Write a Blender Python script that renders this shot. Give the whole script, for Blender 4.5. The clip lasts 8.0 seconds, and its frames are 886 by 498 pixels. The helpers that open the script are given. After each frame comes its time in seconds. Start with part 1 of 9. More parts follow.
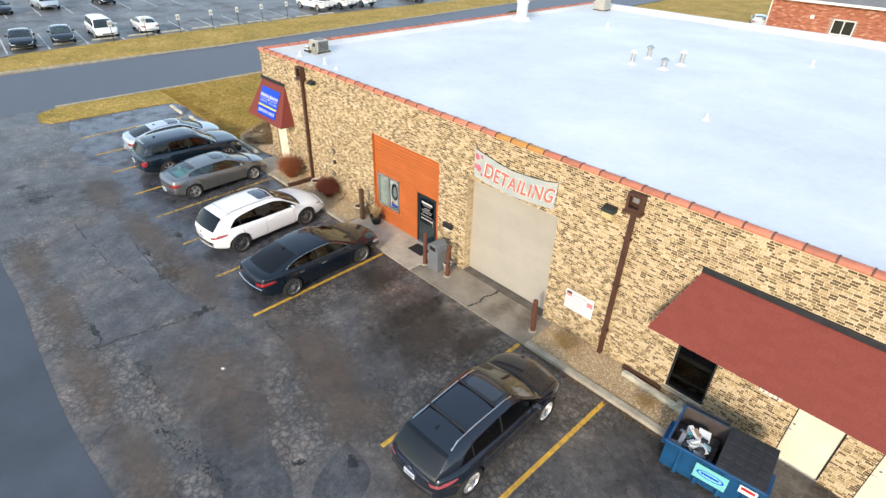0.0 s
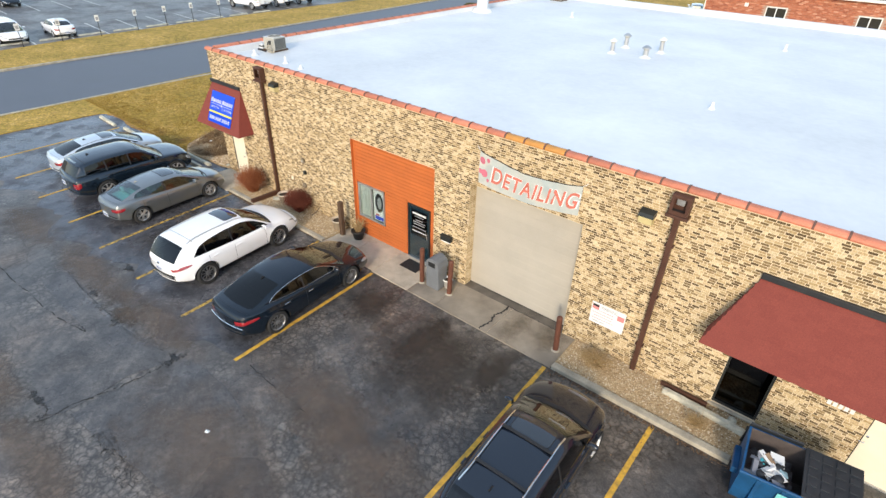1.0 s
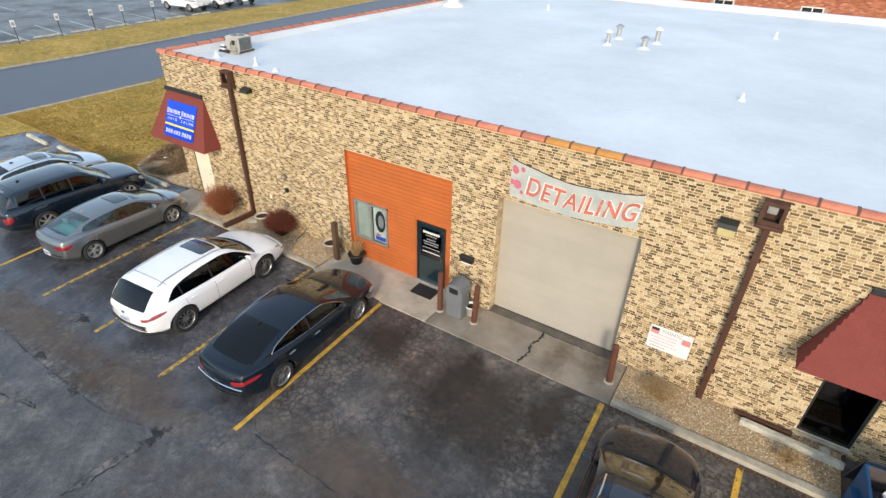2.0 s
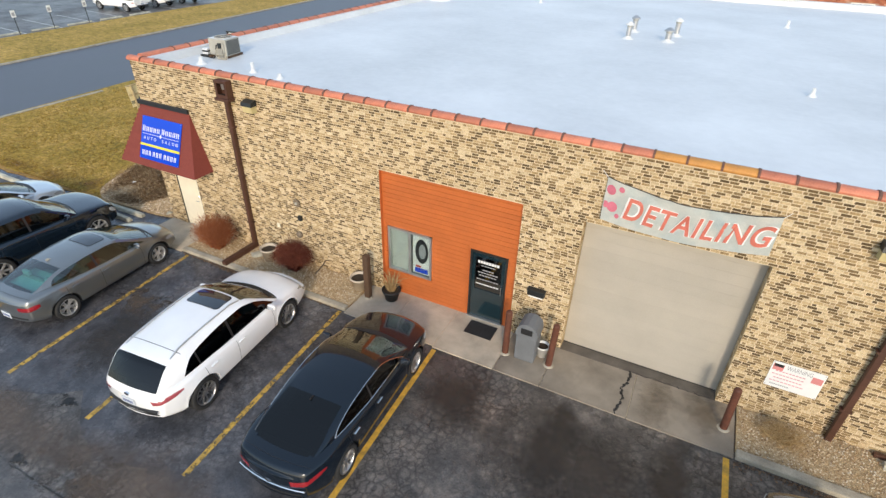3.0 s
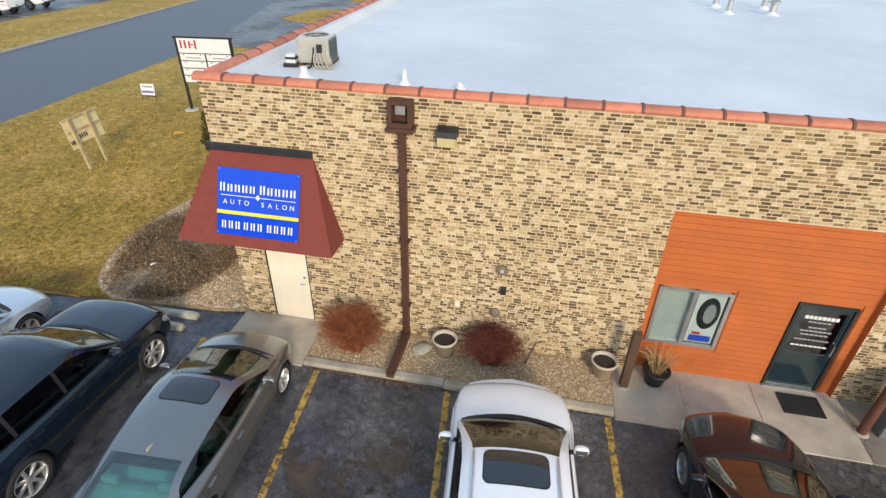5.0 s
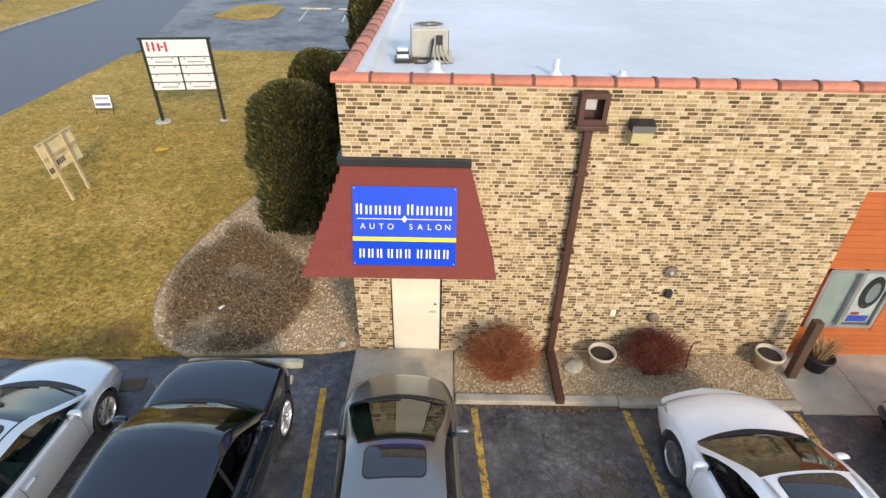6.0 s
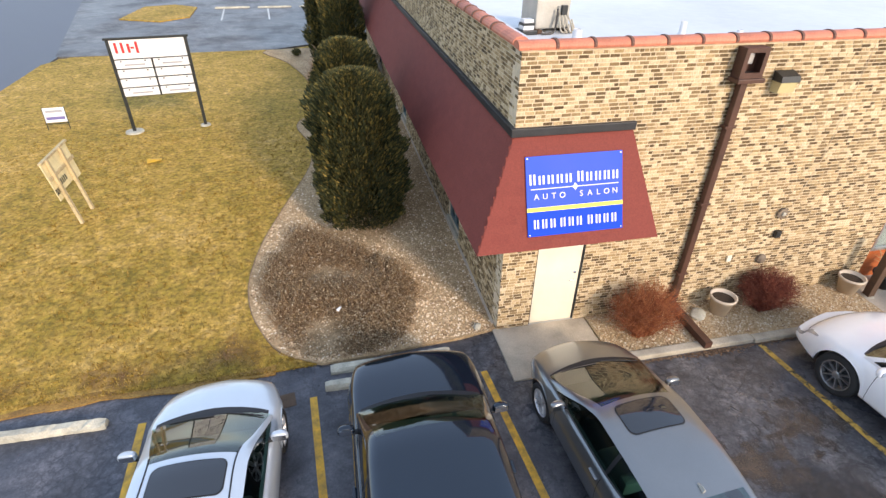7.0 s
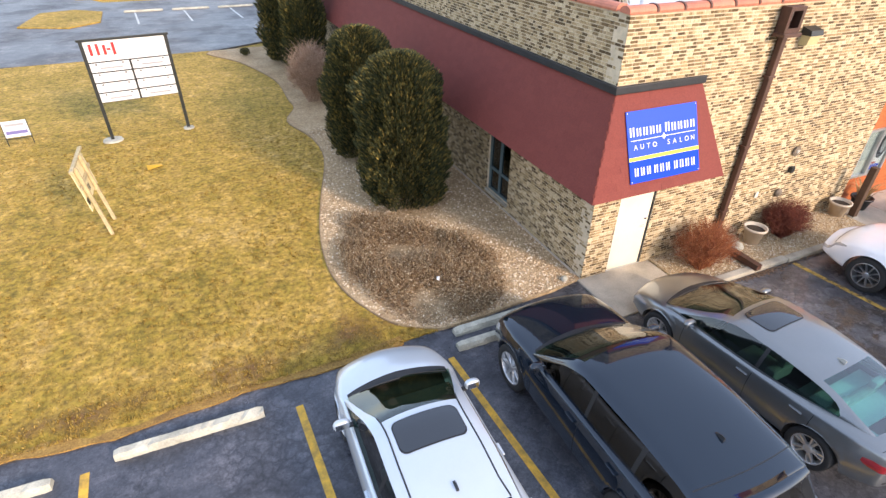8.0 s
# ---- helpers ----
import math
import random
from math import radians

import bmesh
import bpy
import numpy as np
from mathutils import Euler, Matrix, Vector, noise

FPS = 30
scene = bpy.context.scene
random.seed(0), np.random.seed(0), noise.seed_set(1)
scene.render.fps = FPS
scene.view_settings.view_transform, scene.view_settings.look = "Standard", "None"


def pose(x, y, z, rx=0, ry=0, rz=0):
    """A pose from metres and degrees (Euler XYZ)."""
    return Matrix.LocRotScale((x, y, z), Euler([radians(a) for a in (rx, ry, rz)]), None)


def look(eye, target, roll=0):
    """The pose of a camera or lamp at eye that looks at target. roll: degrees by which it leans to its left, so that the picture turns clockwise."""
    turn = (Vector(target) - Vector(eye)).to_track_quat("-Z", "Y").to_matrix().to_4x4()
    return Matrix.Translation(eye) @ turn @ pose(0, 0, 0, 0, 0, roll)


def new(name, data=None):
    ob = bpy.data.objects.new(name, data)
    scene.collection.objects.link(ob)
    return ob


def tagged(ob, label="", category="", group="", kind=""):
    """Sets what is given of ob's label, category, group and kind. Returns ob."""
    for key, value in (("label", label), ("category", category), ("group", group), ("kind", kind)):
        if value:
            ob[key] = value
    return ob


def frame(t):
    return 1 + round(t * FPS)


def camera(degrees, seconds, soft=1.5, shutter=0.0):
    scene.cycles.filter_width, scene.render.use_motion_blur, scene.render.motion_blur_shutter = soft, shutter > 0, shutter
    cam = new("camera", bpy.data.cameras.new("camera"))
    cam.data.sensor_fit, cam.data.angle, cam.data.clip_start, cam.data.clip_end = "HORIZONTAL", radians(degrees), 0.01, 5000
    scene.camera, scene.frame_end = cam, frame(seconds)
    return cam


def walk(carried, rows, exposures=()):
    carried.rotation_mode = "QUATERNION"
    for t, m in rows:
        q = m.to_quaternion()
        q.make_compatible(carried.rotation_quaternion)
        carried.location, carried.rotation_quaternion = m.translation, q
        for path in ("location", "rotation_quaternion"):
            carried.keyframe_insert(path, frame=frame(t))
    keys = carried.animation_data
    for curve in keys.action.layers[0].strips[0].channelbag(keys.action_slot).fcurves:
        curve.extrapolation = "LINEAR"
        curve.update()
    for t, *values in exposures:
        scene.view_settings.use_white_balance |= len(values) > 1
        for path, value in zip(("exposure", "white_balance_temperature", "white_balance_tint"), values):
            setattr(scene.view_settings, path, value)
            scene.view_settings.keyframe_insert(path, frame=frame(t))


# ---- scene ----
cam = camera(80.2, 8.0, soft=1.42)
PATH = [
    (0, (23.266, -11.047, 10.407), (22.064, -9.863, 9.332), 1.83),
    (0.5, (22.081, -10.963, 10.132), (20.946, -9.715, 9.057), 1.77),
    (1, (20.790, -10.871, 9.842), (19.741, -9.551, 8.765), 1.71),
    (2.5, (16.417, -9.997, 8.931), (15.593, -8.522, 7.861), 1.52),
    (3, (14.576, -9.689, 8.744), (13.841, -8.172, 7.667), 1.56),
    (3.5, (12.522, -9.374, 8.490), (11.888, -7.814, 7.411), 1.62),
    (4, (10.335, -8.956, 8.210), (9.825, -7.352, 7.130), 1.46),
    (4.5, (8.048, -8.542, 7.839), (7.632, -6.905, 6.768), 1.37),
    (6, (1.525, -7.370, 7.175), (1.529, -5.695, 6.082), 1.10),
    (6.5, (-0.553, -7.224, 6.943), (-0.363, -5.560, 5.850), 0.98),
    (7, (-2.672, -7.098, 6.737), (-2.302, -5.464, 5.644), 0.98),
    (7.5, (-4.665, -6.927, 6.595), (-4.125, -5.342, 5.501), 0.84),
    (8, (-6.251, -6.812, 6.469), (-5.555, -5.288, 5.377), 0.74),
]
walk(cam, [(t, look(eye, target, roll)) for t, eye, target, roll in PATH], exposures=[(0, 0.36, 6800, 10), (1.2, 0.30, 6800, 10), (2.5, 0.10, 6750, 10), (4.5, 0.02, 6700, 10), (6.5, 0.27, 6850, 15), (8, 0.74, 6900, 20)])

# ---- light: hazy winter sky and a low sun in front of the shop wall ----
SUN_WAY = Vector((0.38, -0.86, 0.40)).normalized()
world = bpy.data.worlds.new("sky")
scene.world = world
world.use_nodes = True
wn, wl = world.node_tree.nodes, world.node_tree.links
wn.clear()
sky = wn.new("ShaderNodeTexSky")
sky.sky_type = 'NISHITA'
sky.sun_disc = False
sky.sun_elevation = math.asin(SUN_WAY.z)
sky.sun_rotation = math.atan2(SUN_WAY.x, SUN_WAY.y)
sky.dust_density = 1.0
sky.air_density = 1.0
wb = wn.new("ShaderNodeBackground")
wb.inputs["Strength"].default_value = 0.135
veil = wn.new("ShaderNodeBackground")  # thin even cloud
veil.inputs["Color"].default_value = (0.56, 0.74, 0.97, 1)
veil.inputs["Strength"].default_value = 0.56
both = wn.new("ShaderNodeAddShader")
wo = wn.new("ShaderNodeOutputWorld")
wl.new(sky.outputs[0], wb.inputs[0])
wl.new(wb.outputs[0], both.inputs[0])
wl.new(veil.outputs[0], both.inputs[1])
wl.new(both.outputs[0], wo.inputs[0])
sun = new("sun", bpy.data.lights.new("sun", "SUN"))
sun.data.energy = 2.25
sun.data.angle = radians(9)
sun.data.color = (1.0, 0.885, 0.73)
sun.matrix_world = look(SUN_WAY * 60, (0, 0, 0))


# ---- materials ----
def mat(name, base, rough=0.6, metal=0.0, var=0.2, scale=3.0, bump=0.15, bscale=60.0, coat=0.0, rand=0.0, dark=None, spec=0.5):
    """Node material: base colour with grain and blotches, fine relief, optional change from piece to piece."""
    m = bpy.data.materials.new(name)
    m.use_nodes = True
    n, l = m.node_tree.nodes, m.node_tree.links
    p = n["Principled BSDF"]
    p.inputs["Metallic"].default_value = metal
    p.inputs["Coat Weight"].default_value = coat
    p.inputs["Coat Roughness"].default_value = 0.04
    p.inputs["Specular IOR Level"].default_value = spec
    tc = n.new("ShaderNodeTexCoord")
    n1 = n.new("ShaderNodeTexNoise")
    n1.inputs["Scale"].default_value = scale
    n1.inputs["Detail"].default_value = 6
    n1.inputs["Roughness"].default_value = 0.6
    n2 = n.new("ShaderNodeTexNoise")
    n2.inputs["Scale"].default_value = bscale
    n2.inputs["Detail"].default_value = 3
    l.new(tc.outputs["Object"], n1.inputs["Vector"])
    l.new(tc.outputs["Object"], n2.inputs["Vector"])
    mix = n.new("ShaderNodeMix")
    mix.data_type = 'RGBA'
    low = dark or tuple(c * (1 - var) for c in base)
    high = tuple(min(1, c * (1 + var * 0.6)) for c in base)
    mix.inputs["A"].default_value = (*low, 1)
    mix.inputs["B"].default_value = (*high, 1)
    ramp = n.new("ShaderNodeMapRange")
    ramp.inputs["From Min"].default_value = 0.3
    ramp.inputs["From Max"].default_value = 0.7
    l.new(n1.outputs["Fac"], ramp.inputs["Value"])
    l.new(ramp.outputs["Result"], mix.inputs["Factor"])
    out = mix.outputs["Result"]
    grain = n.new("ShaderNodeMix")
    grain.data_type = 'RGBA'
    grain.blend_type = 'OVERLAY'
    grain.inputs["Factor"].default_value = min(0.5, var)
    l.new(out, grain.inputs["A"])
    l.new(n2.outputs["Fac"], grain.inputs["B"])
    out = grain.outputs["Result"]
    if rand:
        oi = n.new("ShaderNodeObjectInfo")
        hs = n.new("ShaderNodeHueSaturation")
        mr = n.new("ShaderNodeMapRange")
        mr.inputs["To Min"].default_value = 1 - rand
        mr.inputs["To Max"].default_value = 1 + rand
        l.new(oi.outputs["Random"], mr.inputs["Value"])
        l.new(mr.outputs["Result"], hs.inputs["Value"])
        l.new(out, hs.inputs["Color"])
        out = hs.outputs["Color"]
    l.new(out, p.inputs["Base Color"])
    rr = n.new("ShaderNodeMapRange")
    rr.inputs["To Min"].default_value = max(0.02, rough * 0.8)
    rr.inputs["To Max"].default_value = min(1, rough * 1.2)
    l.new(n1.outputs["Fac"], rr.inputs["Value"])
    l.new(rr.outputs["Result"], p.inputs["Roughness"])
    if bump:
        b = n.new("ShaderNodeBump")
        b.inputs["Strength"].default_value = bump
        b.inputs["Distance"].default_value = 0.01
        l.new(n2.outputs["Fac"], b.inputs["Height"])
        l.new(b.outputs["Normal"], p.inputs["Normal"])
    return m


def ramp_node(n, stops, constant=False):
    r = n.new("ShaderNodeValToRGB")
    r.color_ramp.interpolation = 'CONSTANT' if constant else 'LINEAR'
    e = r.color_ramp.elements
    while len(e) < len(stops):
        e.new(0.5)
    for el, (pos, col) in zip(e, stops):
        el.position = pos
        el.color = (*col, 1) if len(col) == 3 else (col[0],) * 3 + (1,)
    return r


def noise_node(n, l, src, scale, detail=5, rough=0.55):
    t = n.new("ShaderNodeTexNoise")
    t.inputs["Scale"].default_value = scale
    t.inputs["Detail"].default_value = detail
    t.inputs["Roughness"].default_value = rough
    l.new(src, t.inputs["Vector"])
    return t


FIVE_SIDES = [(0, 1, 5, 4), (1, 2, 6, 5), (3, 0, 4, 7), (0, 3, 2, 1), (4, 5, 6, 7)]


def brick_mat(name, single, stops):
    """Brick faces: one colour for each brick out of a ramp, weathered in wide blotches and fine grain."""
    m = bpy.data.materials.new(name)
    m.use_nodes = True
    n, l = m.node_tree.nodes, m.node_tree.links
    p = n["Principled BSDF"]
    tc = n.new("ShaderNodeNewGeometry")
    rnd = n.new("ShaderNodeObjectInfo").outputs["Random"] if single else tc.outputs["Random Per Island"]
    pos = tc.outputs["Position"]
    r = ramp_node(n, stops)
    l.new(rnd, r.inputs["Fac"])
    big = noise_node(n, l, pos, 0.9, 4)
    tall = n.new("ShaderNodeVectorMath")
    tall.operation = 'MULTIPLY'
    tall.inputs[1].default_value = (1.0, 1.0, 0.45)
    l.new(pos, tall.inputs[0])
    fine = noise_node(n, l, tall.outputs[0], 34, 5, 0.8)
    col = r.outputs["Color"]
    for tex, lo, hi, amount in ((fine, 0.34, 0.58, 0.85), (big, 0.30, 0.60, 0.32)):
        mx = n.new("ShaderNodeMix")
        mx.data_type = 'RGBA'
        mx.blend_type = 'MULTIPLY'
        mx.inputs["Factor"].default_value = amount
        fr = ramp_node(n, [(lo, (0.44, 0.39, 0.32)), (hi, (1.06, 1.06, 1.06))])
        l.new(tex.outputs["Fac"], fr.inputs["Fac"])
        l.new(col, mx.inputs["A"])
        l.new(fr.outputs["Color"], mx.inputs["B"])
        col = mx.outputs["Result"]
    l.new(col, p.inputs["Base Color"])
    p.inputs["Roughness"].default_value = 0.85
    b = n.new("ShaderNodeBump")
    b.inputs["Strength"].default_value = 0.4
    b.inputs["Distance"].default_value = 0.006
    l.new(fine.outputs["Fac"], b.inputs["Height"])
    l.new(b.outputs["Normal"], p.inputs["Normal"])
    return m


def island_mat(name, stops, rough=0.8, grain=30.0, single=False, constant=False):
    """A colour for each loose piece, from a ramp, with grain over it."""
    m = bpy.data.materials.new(name)
    m.use_nodes = True
    n, l = m.node_tree.nodes, m.node_tree.links
    p = n["Principled BSDF"]
    g = n.new("ShaderNodeNewGeometry")
    rnd = n.new("ShaderNodeObjectInfo").outputs["Random"] if single else g.outputs["Random Per Island"]
    r = ramp_node(n, stops, constant)
    l.new(rnd, r.inputs["Fac"])
    fine = noise_node(n, l, g.outputs["Position"], grain, 4, 0.7)
    mx = n.new("ShaderNodeMix")
    mx.data_type = 'RGBA'
    mx.blend_type = 'OVERLAY'
    mx.inputs["Factor"].default_value = 0.5
    l.new(r.outputs["Color"], mx.inputs["A"])
    l.new(fine.outputs["Fac"], mx.inputs["B"])
    l.new(mx.outputs["Result"], p.inputs["Base Color"])
    p.inputs["Roughness"].default_value = rough
    return m


def asphalt_mat(name, tone=1.0, wet=0.5, cracks=1.0, brown=0.5, cool=0.0, patchy=0.3):
    """Old parking-lot asphalt: grey and brown patches, crazed cracks, damp smooth areas."""
    m = bpy.data.materials.new(name)
    m.use_nodes = True
    n, l = m.node_tree.nodes, m.node_tree.links
    p = n["Principled BSDF"]
    pos = n.new("ShaderNodeNewGeometry").outputs["Position"]
    big = noise_node(n, l, pos, 0.22, 6, 0.6)
    mid = noise_node(n, l, pos, 1.6, 6, 0.65)
    fine = noise_node(n, l, pos, 24, 5, 0.8)
    # Blue added to the tone stands in for sky reflected in damp asphalt.
    tint = (1 - 0.10 * cool, 1.0, 1 + 0.25 * cool)
    c1 = ramp_node(n, [(q, tuple(tone * v * k for v, k in zip(c, tint))) for q, c in ((0.32, (0.037, 0.0355, 0.036)), (0.5, (0.057, 0.054, 0.052)), (0.68, (0.085, 0.085 - 0.009 * brown, 0.085 - 0.015 * brown)))])
    l.new(big.outputs["Fac"], c1.inputs["Fac"])
    mx = n.new("ShaderNodeMix")
    mx.data_type = 'RGBA'
    mx.blend_type = 'MULTIPLY'
    mx.inputs["Factor"].default_value = 0.9
    c2 = ramp_node(n, [(0.3, (0.50, 0.50, 0.51)), (0.5, (0.92, 0.92, 0.92)), (0.70, (1.65, 1.56, 1.46))])
    l.new(mid.outputs["Fac"], c2.inputs["Fac"])
    l.new(c1.outputs["Color"], mx.inputs["A"])
    l.new(c2.outputs["Color"], mx.inputs["B"])
    col = mx.outputs["Result"]
    gr = n.new("ShaderNodeMix")
    gr.data_type = 'RGBA'
    gr.blend_type = 'MULTIPLY'
    gr.inputs["Factor"].default_value = 0.7
    g2 = ramp_node(n, [(0.32, (0.48, 0.48, 0.48)), (0.68, (1.5, 1.48, 1.45))])
    l.new(fine.outputs["Fac"], g2.inputs["Fac"])
    l.new(col, gr.inputs["A"])
    l.new(g2.outputs["Color"], gr.inputs["B"])
    col = gr.outputs["Result"]
    mo = n.new("ShaderNodeMix")  # mottling the size of a hand
    mo.data_type = 'RGBA'
    mo.blend_type = 'MULTIPLY'
    mo.inputs["Factor"].default_value = 0.8
    g3 = ramp_node(n, [(0.34, (0.62, 0.62, 0.63)), (0.5, (1.0, 1.0, 1.0)), (0.66, (1.42, 1.40, 1.36))])
    l.new(noise_node(n, l, pos, 6.5, 6, 0.75).outputs["Fac"], g3.inputs["Fac"])
    l.new(col, mo.inputs["A"])
    l.new(g3.outputs["Color"], mo.inputs["B"])
    col = mo.outputs["Result"]
    # crazed cracks in some patches only
    vo = n.new("ShaderNodeTexVoronoi")
    vo.feature = 'DISTANCE_TO_EDGE'
    vo.inputs["Scale"].default_value = 5.5
    warp = n.new("ShaderNodeVectorMath")
    warp.operation = 'MULTIPLY_ADD'
    warp.inputs[1].default_value = (0.25, 0.25, 0.25)
    l.new(noise_node(n, l, pos, 5, 3).outputs["Color"], warp.inputs[0])
    l.new(pos, warp.inputs[2])
    l.new(warp.outputs[0], vo.inputs["Vector"])
    vl = n.new("ShaderNodeTexVoronoi")
    vl.feature = 'DISTANCE_TO_EDGE'
    vl.inputs["Scale"].default_value = 0.33
    warp2 = n.new("ShaderNodeVectorMath")
    warp2.operation = 'MULTIPLY_ADD'
    warp2.inputs[1].default_value = (1.2, 1.2, 1.2)
    l.new(noise_node(n, l, pos, 0.9, 5).outputs["Color"], warp2.inputs[0])
    l.new(pos, warp2.inputs[2])
    l.new(warp2.outputs[0], vl.inputs["Vector"])
    e1 = ramp_node(n, [(0.0, (0.9,)), (0.055, (0.0,))])
    l.new(vo.outputs["Distance"], e1.inputs["Fac"])
    e2 = ramp_node(n, [(0.0, (1.0,)), (0.008, (0.0,))])
    l.new(vl.outputs["Distance"], e2.inputs["Fac"])
    where = ramp_node(n, [(0.46, (0.0,)), (0.55, (1.0,))])
    l.new(noise_node(n, l, pos, 0.35, 4).outputs["Fac"], where.inputs["Fac"])
    m1 = n.new("ShaderNodeMath")
    m1.operation = 'MULTIPLY'
    l.new(e1.outputs["Color"], m1.inputs[0])
    l.new(where.outputs["Color"], m1.inputs[1])
    m2 = n.new("ShaderNodeMath")
    m2.operation = 'MAXIMUM'
    l.new(m1.outputs[0], m2.inputs[0])
    l.new(e2.outputs["Color"], m2.inputs[1])
    m3 = n.new("ShaderNodeMath")
    m3.operation = 'MULTIPLY'
    m3.inputs[1].default_value = 0.6 * cracks
    l.new(m2.outputs[0], m3.inputs[0])
    wear = ramp_node(n, [(0.02, (0.78, 0.76, 0.74)), (0.10, (1.05, 1.03, 1.0)), (0.28, (1.65, 1.6, 1.53))])
    l.new(vo.outputs["Distance"], wear.inputs["Fac"])
    wm = n.new("ShaderNodeMix")
    wm.data_type = 'RGBA'
    wm.blend_type = 'MULTIPLY'
    wf = n.new("ShaderNodeMath")
    wf.operation = 'MULTIPLY'
    wf.inputs[1].default_value = min(1.0, cracks)
    l.new(where.outputs["Color"], wf.inputs[0])
    l.new(wf.outputs[0], wm.inputs["Factor"])
    l.new(col, wm.inputs["A"])
    l.new(wear.outputs["Color"], wm.inputs["B"])
    col = wm.outputs["Result"]
    ck = n.new("ShaderNodeMix")
    ck.data_type = 'RGBA'
    ck.inputs["B"].default_value = (0.018, 0.017, 0.016, 1)
    l.new(m3.outputs[0], ck.inputs["Factor"])
    l.new(col, ck.inputs["A"])
    l.new(ck.outputs["Result"], p.inputs["Base Color"])
    wr = ramp_node(n, [(0.36, (0.60,)), (0.54, (0.60 - 0.34 * wet,))])
    l.new(noise_node(n, l, pos, patchy, 5, 0.6).outputs["Fac"], wr.inputs["Fac"])
    l.new(wr.outputs["Color"], p.inputs["Roughness"])
    b = n.new("ShaderNodeBump")
    b.inputs["Strength"].default_value = 0.35
    b.inputs["Distance"].default_value = 0.01
    hs = n.new("ShaderNodeMath")
    hs.operation = 'SUBTRACT'
    l.new(fine.outputs["Fac"], hs.inputs[0])
    l.new(m3.outputs[0], hs.inputs[1])
    l.new(hs.outputs[0], b.inputs["Height"])
    l.new(b.outputs["Normal"], p.inputs["Normal"])
    return m


def blend_mat(name, cols, scales=(0.4, 3.0, 40.0), rough=0.9, bump=0.4, dist=0.03, grain=0.8):
    """Grass, soil, gravel and the like: three scales of noise over a colour ramp."""
    m = bpy.data.materials.new(name)
    m.use_nodes = True
    n, l = m.node_tree.nodes, m.node_tree.links
    p = n["Principled BSDF"]
    pos = n.new("ShaderNodeNewGeometry").outputs["Position"]
    a = noise_node(n, l, pos, scales[0], 5, 0.6)
    b = noise_node(n, l, pos, scales[1], 5, 0.65)
    c = noise_node(n, l, pos, scales[2], 4, 0.7)
    s1 = n.new("ShaderNodeMath")
    s1.operation = 'MULTIPLY_ADD'
    s1.inputs[1].default_value = 0.55
    l.new(b.outputs["Fac"], s1.inputs[0])
    h = n.new("ShaderNodeMath")
    h.operation = 'MULTIPLY'
    h.inputs[1].default_value = 0.45
    l.new(a.outputs["Fac"], h.inputs[0])
    l.new(h.outputs[0], s1.inputs[2])
    k = len(cols)
    r = ramp_node(n, [(0.34 + 0.32 * i / (k - 1), cc) for i, cc in enumerate(cols)])
    l.new(s1.outputs[0], r.inputs["Fac"])
    mx = n.new("ShaderNodeMix")
    mx.data_type = 'RGBA'
    mx.blend_type = 'MULTIPLY'
    mx.inputs["Factor"].default_value = grain
    g2 = ramp_node(n, [(0.32, (0.42, 0.42, 0.42)), (0.68, (1.55, 1.55, 1.55))])
    l.new(c.outputs["Fac"], g2.inputs["Fac"])
    l.new(r.outputs["Color"], mx.inputs["A"])
    l.new(g2.outputs["Color"], mx.inputs["B"])
    l.new(mx.outputs["Result"], p.inputs["Base Color"])
    p.inputs["Roughness"].default_value = rough
    bp = n.new("ShaderNodeBump")
    bp.inputs["Strength"].default_value = bump
    bp.inputs["Distance"].default_value = dist
    l.new(c.outputs["Fac"], bp.inputs["Height"])
    l.new(bp.outputs["Normal"], p.inputs["Normal"])
    return m


def glass_mat(name, tint, gloss=0.03, mirror=0.12):
    """Thin tinted pane: see-through, with a mirror layer by angle."""
    m = bpy.data.materials.new(name)
    m.use_nodes = True
    n, l = m.node_tree.nodes, m.node_tree.links
    n.clear()
    o = n.new("ShaderNodeOutputMaterial")
    t = n.new("ShaderNodeBsdfTransparent")
    t.inputs["Color"].default_value = (*tint, 1)
    g = n.new("ShaderNodeBsdfGlossy")
    g.inputs["Roughness"].default_value = gloss
    lw = n.new("ShaderNodeLayerWeight")
    lw.inputs["Blend"].default_value = 0.5
    pw = n.new("ShaderNodeMath")
    pw.operation = 'POWER'
    pw.inputs[1].default_value = 4.0
    l.new(lw.outputs["Facing"], pw.inputs[0])
    f = n.new("ShaderNodeMath")
    f.operation = 'MULTIPLY_ADD'
    f.inputs[1].default_value = 0.98 - mirror
    f.inputs[2].default_value = mirror
    l.new(pw.outputs[0], f.inputs[0])
    s = n.new("ShaderNodeMixShader")
    l.new(f.outputs[0], s.inputs["Fac"])
    l.new(t.outputs[0], s.inputs[1])
    l.new(g.outputs[0], s.inputs[2])
    l.new(s.outputs[0], o.inputs["Surface"])
    return m


